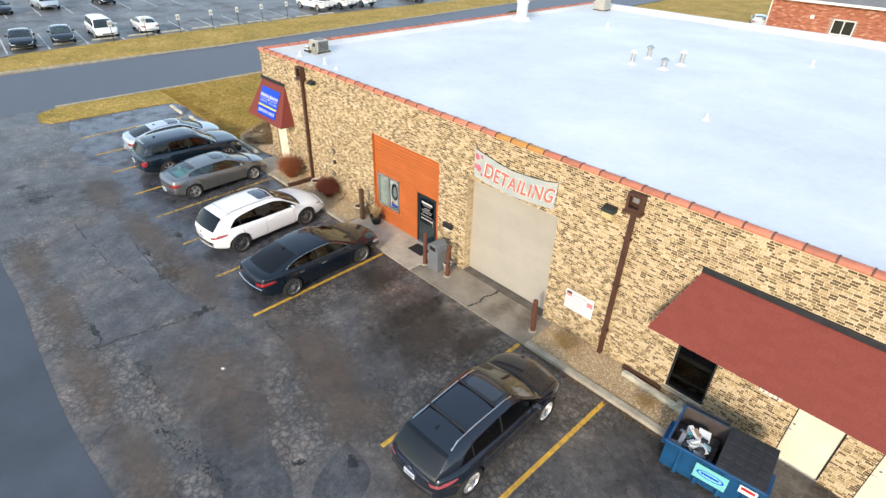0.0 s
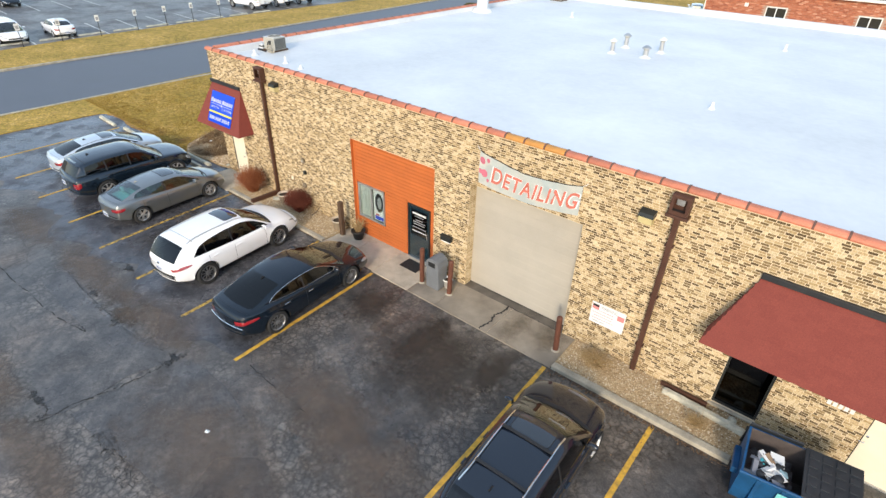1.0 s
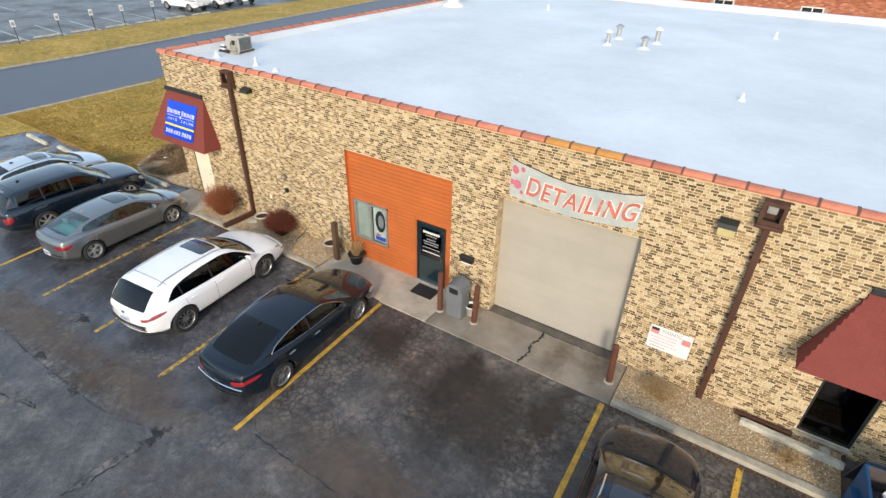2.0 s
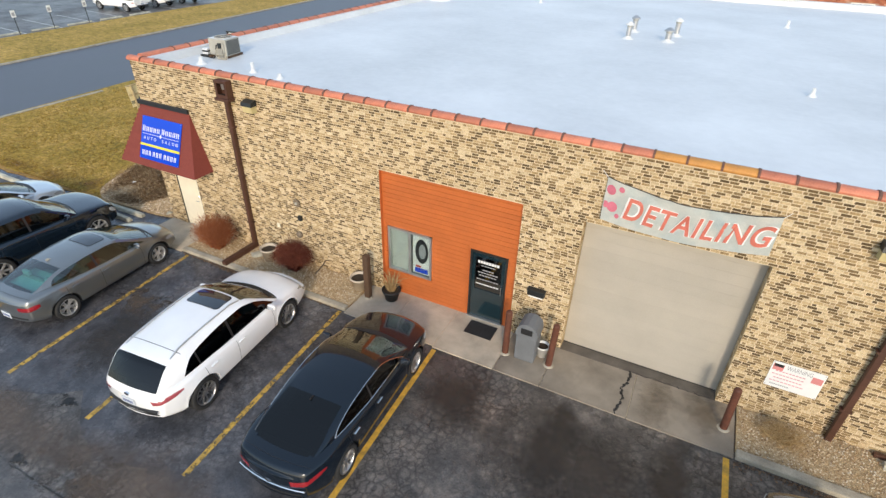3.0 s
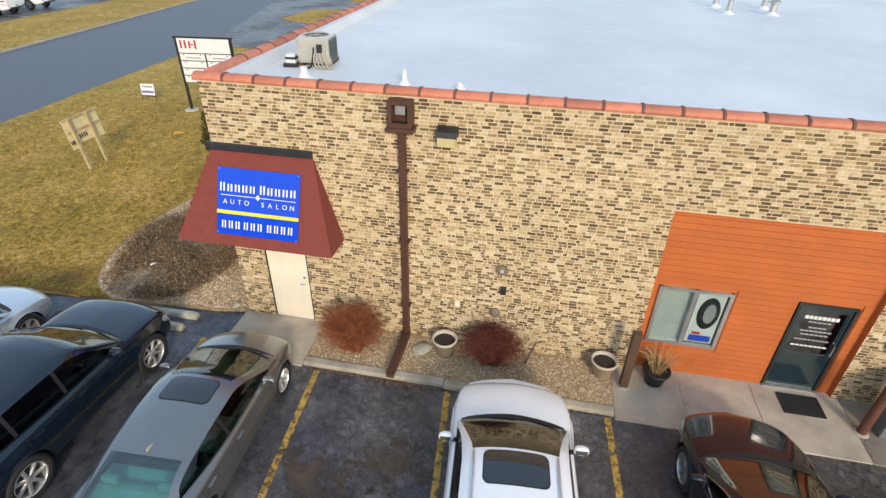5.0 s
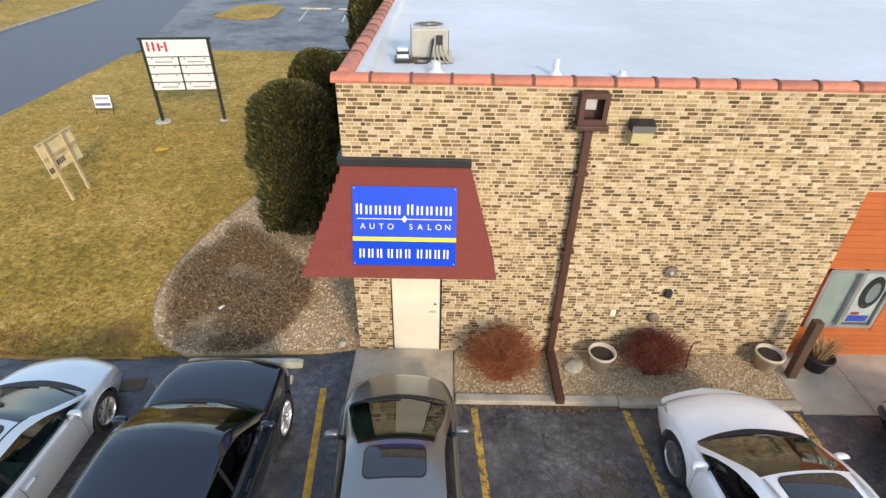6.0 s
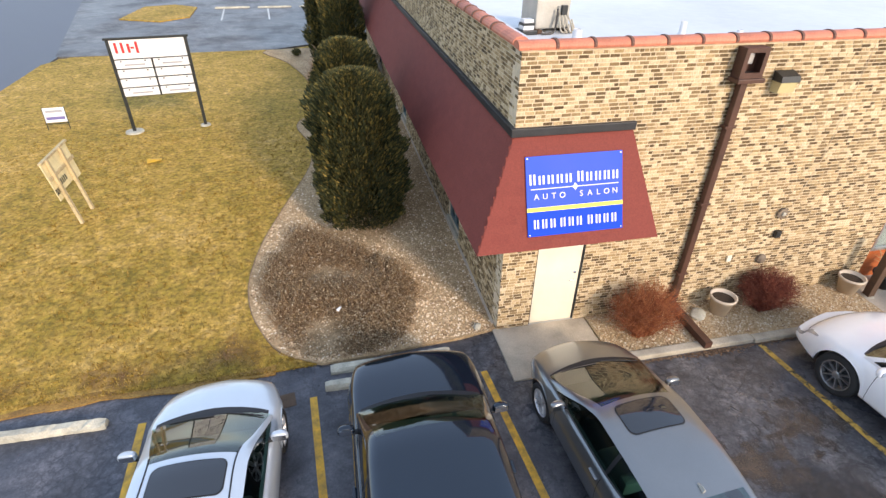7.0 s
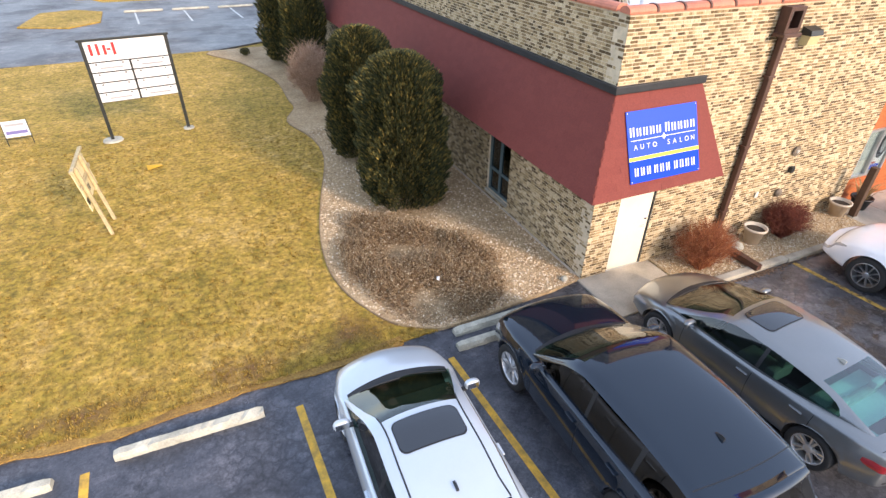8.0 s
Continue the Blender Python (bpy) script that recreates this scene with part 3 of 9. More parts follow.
# ---- ground, streets and lots ----
WALL_H, ROOF_Z, BX, BY = 5.11, 4.91, 31.0, 26.8
structure("ground", slab(geo(), [(-900, -900), (900, -900), (900, 900), (-900, 900)], -0.6, -0.09), M["lawn"], "dormant yellow-brown grass reaching into the distance", "ground")
structure("parking_lot", slab(geo(), [(-14.4, -60), (60, -60), (60, 0.1), (-15.2, 0.1)], -0.3, 0.0), M["asphalt"], "worn cracked damp asphalt of the parking lot", "parking lot")
structure("driving_lane", slab(geo(), smooth_line([(-16, -11.3), (-6, -11.45), (2, -11.5), (5, -11.42), (8, -11.52), (11.3, -11.55), (14, -11.38), (17, -11.5), (30, -11.4), (60, -11.5)], 6)[::-1] + [(-16, -60), (60, -60)], -0.29, 0.005), M["asphalt_new"], "darker smoother asphalt of the driving lane", "parking lot")
structure("street", slab(geo(), [(-22.2, -80), (-12.0, -80), (-12.0, -8.0), (-14.9, -6.9), (-16.2, 34), (-18.5, 90), (-31, 90), (-28.2, 46), (-25.6, 9), (-25.2, -7.5)], -0.3, -0.006), M["street"], "blue-grey asphalt street beside the lawn", "road")
structure("far_parking_lot", slab(geo(), [(-95, -70), (-29, -70), (-31.6, -5.6), (-33.3, 6), (-34.6, 24), (-35, 40), (-36, 90), (-95, 90)], -0.3, -0.012), M["asphalt_far"], "damp asphalt parking lot across the street", "parking lot")
structure("rear_parking_lot", slab(geo(), [(-16.0, 24.2), (-5.6, 24.2), (-0.5, 26.9), (70, 26.9), (70, 44), (2, 44), (-12, 44), (-20, 60), (-21, 44)], -0.3, -0.004), M["asphalt_far"], "wet asphalt lot behind the shop", "parking lot")

# the lawn between street and shop, its edges slightly above the asphalt
lawn_line = smooth_line([(-12.0, -7.0), (-11.9, -3.5), (-11.8, -0.9), (-11.2, -0.35), (-10.0, -0.26), (-8.5, -0.44), (-7.0, -0.31), (-5.6, -0.34), (-3.0, -0.2), (-1.5, -0.08), (-0.02, 0.02)], 5)
structure("lawn", slab(geo(), lawn_line + [(-0.02, 24.0), (-5.6, 24.2), (-15.2, 23.9), (-16.0, 22.5), (-15.7, 10), (-14.9, -6.2), (-14.2, -7.3), (-12.7, -7.5)], -0.3, 0.03), M["lawn"], "mown dormant lawn, straw yellow with green patches", "lawn")
structure("far_verge", slab(geo(), [(-26.0, -7.5), (-25.7, 9), (-28.3, 46), (-31, 90), (-35.9, 90), (-34.9, 40), (-34.5, 24), (-33.2, 6), (-31.5, -5.4), (-30, -7.2)], -0.3, 0.05), M["lawn"], "straw-coloured grass verge along the far lot", "lawn")
structure("grass_island", slab(geo(), [(-15.8, 34.6), (-13.0, 33.4), (-11.4, 35.0), (-11.6, 39.2), (-13.4, 40.6), (-15.4, 39.8)], -0.2, 0.06), M["lawn"], "small grass island in the rear lot", "lawn")
structure("rear_verge", slab(geo(), [(-14, 46), (1.5, 45.5), (1.5, 90), (-17, 90)], -0.2, 0.05), M["lawn"], "grass behind the rear lot", "lawn")

rs = random.Random(3)
rim_in = [(x + rs.uniform(-.05, .05), y + (0.03 + rs.uniform(0.0, .13) if x > -11.9 and y > -0.9 else 0.0)) for x, y in lawn_line[14:] if x < -3.5]
structure("lawn_edge", slab(geo(), [(x + rs.uniform(-.02, .02), y - 0.04 - rs.uniform(0, .06)) for x, y in lawn_line[14:] if x < -3.5] + rim_in[::-1], -0.2, 0.034), M["lawn_rim"], "thin leafy brown grass along the lawn edge", "lawn")
bay_rim = [(-11.7 + 0.35 * i, -6.75 + 0.35 * math.sin(i * 0.31) + 0.25 * math.sin(i * 0.83 + 1) + rs.uniform(-.16, .16)) for i in range(131)]
seam = [(-0.9 + 0.12 * math.sin(i * 1.7) + rs.uniform(-.08, .08), -6.4 + 0.3 * i) for i in range(22)]
structure("bay_surface", slab(geo(), [q for q in bay_rim if -0.7 < q[0] < 10.3] + [(x + 11.35, y) for x, y in seam] + [(10.45, 0.05), (-0.05, 0.05), (-0.9, 0.0)] + seam[::-1], -0.2, 0.0035), M["bay"], "darker sealed asphalt of the parking bays", "parking lot")
structure("bay_surface", slab(geo(), [(x + 11.35, y) for x, y in seam][::-1] + [q for q in bay_rim if q[0] > 10.6] + [(34, 0.05), (10.45, 0.05)], -0.2, 0.0034), M["bay_warm"], "brownish worn sealed asphalt before the garage doors", "parking lot")
structure("bay_surface", slab(geo(), [q for q in bay_rim if q[0] < -1.1] + seam + [(-0.9, 0.0), (-3, -0.25), (-11.7, -0.4)], -0.2, 0.0035), M["bay_cool"], "damp blue-grey sealed asphalt beside the lawn", "parking lot")
# gravel bed along the side wall
bed = smooth_line([(-0.02, 24.0), (-5.6, 23.9), (-4.4, 21.0), (-3.4, 17.4), (-3.35, 14.5), (-3.35, 13.2), (-3.85, 11.8), (-3.4, 10.0), (-3.4, 8.2), (-4.1, 5.6), (-4.5, 4.0), (-4.68, 2.6), (-4.6, 1.6), (-4.35, 0.85), (-3.95, 0.15), (-3.25, -0.26)], 4)
structure("gravel_bed", slab(geo(), bed + [(-2.4, -0.24), (-1.5, -0.16), (-0.7, -0.10), (-0.02, 0.02)], -0.2, 0.062), M["mulch"], "pale gravel planting bed along the side wall", "gravel bed")
edge = geo()
for a, b in zip(bed[4:-5], bed[5:-4]):
    d = (Vector(b) - Vector(a)).normalized()
    nn = Vector((-d.y, d.x)) * 0.008
    add(edge, [(a[0] - nn.x, a[1] - nn.y, 0), (a[0] + nn.x, a[1] + nn.y, 0), (b[0] + nn.x, b[1] + nn.y, 0), (b[0] - nn.x, b[1] - nn.y, 0), (a[0] - nn.x, a[1] - nn.y, 0.070), (a[0] + nn.x, a[1] + nn.y, 0.072), (b[0] + nn.x, b[1] + nn.y, 0.072), (b[0] - nn.x, b[1] - nn.y, 0.070)], BOXF)
structure("bed_edging", edge, M["edging"], "dark thin edging strip round the gravel bed", "edging")
structure("footing", box(geo(), -0.055, -0.005, 0.15, 24.0, 0.0, 0.075), M["pot"], "narrow pale concrete footing along the side wall", "footing")
SHRUB = smooth_line([(-4.25, 2.5), (-4.0, 3.9), (-3.45, 4.0), (-2.73, 3.4), (-2.1, 2.83), (-1.6, 2.25), (-1.35, 1.2), (-1.75, 0.45), (-2.2, -0.08), (-2.75, -0.14), (-3.35, -0.08), (-3.80, 0.6), (-4.15, 1.6), (-4.25, 2.5)], 4)[:-1]
rs2 = random.Random(8)
structure("bed_soil", slab(geo(), [(x + rs2.uniform(-.12, .12), max(y + rs2.uniform(-.12, .12), -0.15)) for x, y in SHRUB][::-1], 0.0, 0.072), M["soil"], "dark leafy soil under the twiggy shrub", "soil")

# pavement along the front wall
pav = structure("pavement", box(geo(), 7.76, 16.88, -1.33, 0.3, -0.2, 0.018), M["mortar"], "pale concrete pavement in front of the shop doors", "pavement")
xs = [7.74, 9.0, 10.33, 11.88, 12.98, 14.86, 16.9]
for a, b in zip(xs[:-1], xs[1:]):
    g = geo()
    bbox(g, a + 0.006, b - 0.006, -1.35 if a < 10 else -1.40, 0.32, -0.1, 0.032, 0.008)
    part("concrete_slab", g, M["concrete_dirty" if a > 11.5 else "concrete"], pav)
pad = structure("door_pad", bbox(geo(), -0.08, 1.78, -1.29, 0.05, -0.2, 0.04, 0.01), M["concrete"], "concrete pad before the cream corner door", "pavement")
structure("kerb", add(geo(), [], []) and bbox(bbox(bbox(geo(), 1.80, 4.6, -1.25, -1.08, -0.2, 0.10, 0.025), 4.61, 7.73, -1.28, -1.11, -0.2, 0.10, 0.025), 16.92, 21.25, -1.40, -1.20, -0.2, 0.11, 0.025), M["kerb"], "worn concrete kerb edging the gravel beds", "kerb")
structure("front_gravel", box(box(geo(), 1.79, 7.75, -1.12, 0.02, -0.2, 0.07), 16.91, 21.3, -1.21, 0.02, -0.2, 0.07), M["gravel"], "tan gravel strip at the foot of the brick wall", "gravel bed")
structure("street_kerb", box(geo(), -15.2, -15.02, -6.2, 8, -0.2, 0.07), M["kerb"], "pale concrete street kerb beside the lawn", "kerb")
fk = geo()
for a, b in zip([(-25.9, -7.5), (-25.65, 9), (-28.3, 46)], [(-25.65, 9), (-28.3, 46), (-31, 90)]):
    add(fk, [(a[0], a[1], -.1), (a[0] + .2, a[1], -.1), (b[0] + .2, b[1], -.1), (b[0], b[1], -.1), (a[0], a[1], .08), (a[0] + .2, a[1], .08), (b[0] + .2, b[1], .08), (b[0], b[1], .08)], BOXF)
structure("far_kerb", fk, M["kerb"], "pale concrete kerb across the street", "kerb")

# broken patches, potholes and cracks in the surface
def patch(x, y, rx, ry, seed, material, label, name="pothole", top=0.0065):
    rr = random.Random(seed)
    turn_ = rr.uniform(-0.3, 0.3) if material == "pit" else 0.0
    m = Matrix.Translation((x, y, top)) @ Matrix.Rotation(turn_, 4, 'Z')
    return structure(name, add(geo(), [(-rx, -ry, 0), (rx, -ry, 0), (rx, ry, 0), (-rx, ry, 0)], [(0, 1, 2, 3)], m), M[material], label, "road damage")


def crack(pts, w, seed, z=0.0075, gaps=0.3):
    rr = random.Random(seed)
    line_ = smooth_line(pts, 9)
    line_ = [(a + rr.uniform(-.035, .035), b + rr.uniform(-.035, .035)) for a, b in line_]
    g = geo()
    for (ax, ay), (bx, by) in zip(line_[:-1], line_[1:]):
        if rr.random() < gaps:
            continue
        d = Vector((bx - ax, by - ay)).normalized()
        k = w * rr.uniform(.08, .5)
        add(g, [(ax + d.y * k, ay - d.x * k, z), (bx + d.y * k, by - d.x * k, z), (bx - d.y * k, by + d.x * k, z), (ax - d.y * k, ay + d.x * k, z)], [(0, 1, 2, 3)])
    return structure("crack", g, M["crack"], "dark open crack in the worn surface", "road damage")


patch(4.2, -2.9, 1.5, 0.9, 6, "stain", "brown leafy smear on the asphalt of the bay", "stain")
patch(2.9, -3.5, 1.5, 1.0, 7, "stain", "brown leafy stain across the bay line", "stain", 0.0115)
patch(6.6, -7.4, 1.6, 0.9, 17, "stain", "brown dirt smear on the asphalt", "stain")
patch(15.35, -0.62, 0.42, 0.95, 8, "damp", "dark damp streak before the garage door", "stain", 0.0345)
patch(16.3, -0.45, 0.55, 0.7, 9, "damp", "damp patch by the garage corner", "stain", 0.0348)
patch(14.4, -3.2, 2.4, 1.9, 11, "oil", "large dark oil stain before the garage", "stain")
patch(15.3, -6.4, 2.2, 1.2, 13, "smear", "brown dirt film beside the parked SUV", "stain", 0.0079)
patch(3.6, -4.6, 1.2, 1.6, 14, "oil", "dark oil stain in an empty bay", "stain")
patch(11.6, -2.6, 1.0, 1.1, 15, "oil", "dark oil stain beside the sedan", "stain", 0.0072)
patch(-1.0, -7.5, 2.6, 0.9, 31, "smear", "brown dirt film along the bay ends", "stain")
patch(3.6, -7.2, 3.2, 0.8, 32, "smear", "brown dirt film along the bay ends", "stain", 0.0068)
patch(7.6, -7.0, 2.8, 0.9, 33, "smear", "brown dirt film along the bay ends", "stain", 0.0071)
patch(12.5, -8.4, 3.4, 1.6, 34, "smear", "broad brown dirt film on the asphalt", "stain", 0.0068)
patch(13.2, -5.9, 2.6, 1.2, 35, "smear", "brown dirt film before the garage bay", "stain", 0.0074)
for x, y, rx, ry, sd, label in ((-2.15, -9.45, 0.95, 0.62, 1, "large broken pothole with damp edges in the asphalt"), (-3.85, -9.9, 0.5, 0.4, 2, "small pothole in the asphalt"), (9.36, -7.45, 0.34, 0.62, 3, "long broken pothole at the end of a repair"), (6.70, -7.78, 0.30, 0.18, 4, "small broken hollow at the repair's edge"), (5.0, -7.66, 0.60, 0.16, 5, "broken edge of the repair strip"), (4.3, -6.42, 0.7, 0.2, 6, "broken edge of an asphalt patch"), (8.2, -10.2, 0.55, 0.16, 7, "broken hollow in the asphalt"), (8.85, -10.45, 0.35, 0.2, 8, "broken hollow in the asphalt"), (15.95, -8.15, 0.5, 0.35, 9, "shallow broken hollow beside a smooth patch"), (16.7, -7.25, 0.55, 0.2, 10, "shallow broken hollow beside the bay"), (6.4, -8.5, 0.5, 0.12, 11, "broken edge of the repair strip")):
    patch(x, y, rx, ry, sd, "pit", label, "pothole", 0.0092)
for x, y, rx, ry, sd in ((-4.7, 0.35, 1.0, 0.75, 91), (-6.6, 0.15, 1.7, 0.50, 92), (-9.0, 0.10, 1.6, 0.45, 93)):
    patch(x, y, rx, ry, sd, "brown_turf", "leafy brown turf along the edge of the lawn", "worn_turf", 0.0395 + 0.0004 * (sd - 91))
rp = random.Random(12)


def resurfaced(pts, material, label, top=0.0062):
    line_ = smooth_line(pts + pts[:1], 5)[:-1]
    return structure("repair_patch", slab(geo(), [(x + rp.uniform(-.03, .03), y + rp.uniform(-.03, .03)) for x, y in line_], -0.1, top), M[material], label, "road damage")


resurfaced([(3.1, -8.42), (5.0, -8.5), (6.7, -8.52), (7.0, -9.1), (7.2, -9.95), (9.0, -10.15), (9.1, -8.6), (9.15, -7.55), (6.8, -7.8), (5.0, -7.78), (3.2, -7.74)], "repair", "smoother grey repair strip in the asphalt")
resurfaced([(9.3, -9.9), (9.35, -8.4), (9.6, -7.3), (11.6, -7.2), (13.4, -7.75), (12.8, -8.4), (13.3, -9.3), (11.6, -9.55), (10.4, -9.75)], "repair", "smoother grey repaired field in the asphalt", 0.0060)
resurfaced([(12.85, -8.40), (13.66, -7.75), (14.99, -8.28), (16.5, -8.6), (17.0, -9.5), (15.6, -9.70), (13.5, -9.35)], "repair_dark", "dark damp smooth repair patch in the asphalt", 0.0064)
resurfaced([(16.2, -7.0), (17.2, -7.1), (17.6, -7.8), (17.3, -8.5), (16.5, -8.0)], "repair_dark", "dark damp hollow in the asphalt", 0.0066)
crack([(3.1, -7.72), (5.0, -7.8), (6.8, -7.78), (8.0, -7.7), (9.2, -7.45)], 0.030, 51, 0.0095)
crack([(0.9, -9.0), (2.9, -8.93), (5.0, -8.8), (6.6, -8.52)], 0.035, 52, 0.0095)
crack([(9.38, -7.78), (9.33, -8.5), (9.17, -9.23), (9.02, -9.86), (9.06, -10.16), (8.93, -10.61)], 0.045, 53, 0.0095, 0.1)
crack([(7.6, -10.2), (8.3, -10.24), (8.67, -10.15), (9.55, -10.5)], 0.035, 54, 0.0095)
crack([(11.05, -6.36), (12.2, -6.37), (13.3, -6.36)], 0.035, 55, 0.0095, 0.1)
crack([(1.2, -7.6), (1.6, -9.0), (2.4, -10.4)], 0.014, 3)
rc = random.Random(61)
g = geo()
for k in range(230):
    x = rc.uniform(10.3, 15.6)
    y = -9.80 + 0.14 * math.sin(x * 1.3) + rc.gauss(0, 0.13) + (0.12 if x > 14 else 0)
    a, L, w = rc.choice((0.2, 1.5, 2.6)) + rc.gauss(0, .35), rc.uniform(.06, .2), rc.uniform(.004, .011)
    dx, dy = math.cos(a) * L / 2, math.sin(a) * L / 2
    px, py = -math.sin(a) * w, math.cos(a) * w
    add(g, [(x - dx - px * .3, y - dy - py * .3, .0088), (x + dx - px, y + dy - py, .0088), (x + dx + px, y + dy + py, .0088), (x - dx + px * .3, y - dy + py * .3, .0088)], [(0, 1, 2, 3)])
structure("crazing", g, M["crack"], "strip of fine crazed cracks in the worn asphalt", "road damage")
for k, x in enumerate((3.0, 6.6, 10.2, 13.8, 17.4)):
    patch(x, -10.75 + 0.1 * (k % 2), 2.6, 0.62, 70 + k, "smear", "brown dirt film along the driving lane", "stain", 0.0070 + 0.0003 * k)
patch(13.75, -2.6, 0.45, 1.5, 81, "oil", "dark damp wheel track before the garage door", "stain", 0.0085)
patch(15.9, -2.4, 0.45, 1.3, 82, "oil", "dark damp wheel track before the garage door", "stain", 0.0088)
for pts, w, sd in (([(3.3, -1.5), (3.2, -2.3), (3.35, -3.0), (3.15, -3.7)], .020, 21), ([(4.4, -1.6), (3.7, -2.1), (3.3, -2.35)], .012, 22), ([(3.3, -2.9), (3.9, -3.05), (4.4, -2.8)], .012, 23)):
    crack(pts, w, sd)
crack([(14.62, -1.40), (14.68, -0.9), (14.62, -0.6), (14.72, -0.3), (14.72, 0.0)], 0.070, 6, 0.036, 0.0)
crack([(14.75, 0.0), (15.3, 0.0), (15.9, -0.01), (16.4, 0.0)], 0.03, 16, 0.036, 0.1)
crack([(11.95, -1.4), (11.92, -1.1), (11.97, -0.85)], 0.010, 7, 0.036)
crack([(13.0, -1.4), (13.02, -1.0), (12.99, -0.8)], 0.010, 8, 0.036)

# bay lines
def line(x0, y0, x1, y1, w=0.115, z=0.0085, material="yellow", name="bay_line", label="worn yellow painted parking bay line", group="bay lines"):
    d = Vector((x1 - x0, y1 - y0)).normalized()
    nn = Vector((-d.y, d.x)) * w / 2
    g = geo()
    k = 14
    L = math.hypot(x1 - x0, y1 - y0)
    for i in range(k):
        a, b = i / k, (i + 1) / k
        j = [random.uniform(-0.008, 0.008) for _ in range(4)]
        pa, pb = Vector((x0, y0)).lerp(Vector((x1, y1)), a), Vector((x0, y0)).lerp(Vector((x1, y1)), b)
        add(g, [(*(pa - nn), z), (*(pb - nn), z), (*(pb + nn), z), (*(pa + nn), z)], [(0, 1, 2, 3)])
    ob = part(name, g, M[material])
    return tagged(ob, label, "road marking", group, "structure")


for xt, xb in [(-8.84, -8.6), (-5.97, -5.7), (-3.40, -3.05), (-0.52, -0.1), (2.12, 2.5), (4.70, 5.17), (7.61, 7.92), (10.42, 10.58), (16.77, 16.84), (19.62, 19.56)]:
    line(xt, -1.45 if xt > 8 else -1.33 if xt > 1 else -0.95, xb, -6.5, material="yellow_worn" if 1 < xt < 9 else "yellow")
for i in range(14):
    y = -8.6 + 2.95 * i
    line(-32.3 - 0.05 * i, y - 0.2, -40.2 - 0.05 * i, y + 0.4, 0.12, -0.006, "white_line", "far_bay_line", "white painted bay line of the far lot", "far bay lines")
for i in range(9):
    y = -9 + 3.0 * i
    line(-50.5, y, -57.5, y + 0.4, 0.12, -0.006, "white_line", "far_bay_line", "white painted bay line of the far lot", "far bay lines")
for i in range(6):
    x = -9.15 + 3.15 * i
    line(x, 33.6, x - 0.4, 38.3, 0.12, 0.002, "white_line", "rear_bay_line", "white painted bay line of the rear lot", "rear bay lines")

# ---- the shop building ----
FRONT_HOLES = [(0.63, 1.54, 0.0, 2.08), (8.12, 11.75, 0.0, 3.56), (13.06, 16.49, 0.0, 3.51), (20.43, 21.40, 0.20, 2.15), (23.12, 24.05, 0.0, 2.06), (24.68, 25.60, 0.0, 2.06), (27.6, 28.5, 0.0, 2.06)]
SIDE_HOLES = [(3.10, 4.15, 0.25, 2.1), (11.0, 12.0, 0.25, 2.1), (18.5, 19.5, 0.25, 2.1)]


def wall_with_holes(length, height, holes, put):
    """Blocks of a wall round its openings; put(u0, u1, z0, z1) lays one."""
    cuts = sorted({0.0, length, *[h[0] for h in holes], *[h[1] for h in holes]})
    for a, b in zip(cuts[:-1], cuts[1:]):
        here = [h for h in holes if h[0] < (a + b) / 2 < h[1]]
        if not here:
            put(a, b, -0.3, height)
        else:
            if here[0][2] > 0:
                put(a, b, -0.3, here[0][2])
            put(a, b, here[0][3], height)


g = geo()
wall_with_holes(BX, WALL_H, FRONT_HOLES, lambda a, b, z0, z1: box(g, a, b, 0.008, 0.33, z0, z1))
wall_front = structure("wall_front", g, M["mortar"], "buff and brown brick front wall of the shop", "wall")
g = geo()
wall_with_holes(BY, WALL_H, SIDE_HOLES, lambda a, b, z0, z1: box(g, 0.008, 0.33, max(a, 0.331), b, z0, z1))
wall_side = structure("wall_side", g, M["mortar"], "buff and brown brick side wall beside the lawn", "wall")
structure("wall_back", box(box(geo(), 0.331, BX, BY - 0.3, BY, -0.3, 5.12), BX - 0.3, BX, 0.331, BY - 0.301, -0.3, 5.12), M["mortar"], "plain back walls of the shop", "wall")
structure("roof", box(geo(), 0.332, BX - 0.302, 0.332, BY - 0.302, 4.7, ROOF_Z), M["membrane"], "flat white coated membrane roof", "roof")
structure("roof_upstand", box(box(box(geo(), 0.18, 0.36, 0.361, BY - 0.31, ROOF_Z, 5.118), 0.18, BX - 0.31, 0.18, 0.36, ROOF_Z, 5.118), 0.4, BX - .31, BY - .36, BY - .303, ROOF_Z, 5.16), M["membrane"], "white membrane turned up at the parapet", "roof")
structure("floor", box(geo(), 0.34, BX - .31, 0.34, BY - .31, -0.3, 0.01), M["concrete"], "concrete floor inside the shop", "floor")
# rooms behind the openings
g = geo()
for a, b in ((0.4, 3.0), (8.0, 12.2), (19.8, 26.0)):
    box(g, a, b, 3.0, 3.1, 0, 3.8)
    box(g, a, a + 0.08, 0.35, 3.0, 0, 3.8)
    box(g, b - 0.08, b, 0.35, 3.0, 0, 3.8)
    box(g, a, b, 0.35, 3.0, 3.8, 3.9)
structure("inner_walls", g, M["room"], "dim inner walls seen through the windows", "wall")
g = geo()
for a, b in ((3.2, 6), (10, 13), (18, 20)):
    box(g, 2.6, 2.7, a, b, 0, 3)
structure("inner_partition", g, M["room"], "dim partition behind the side windows", "wall")

# white coping at the back and right
structure("back_coping", bbox(bbox(geo(), 0.2, BX + .05, BY - 0.36, BY + 0.05, 5.165, 5.22, 0.02), BX - .34, BX + .05, 0.3, BY - .37, 5.125, 5.2, 0.02), M["membrane"], "white metal coping along the back parapet", "coping")


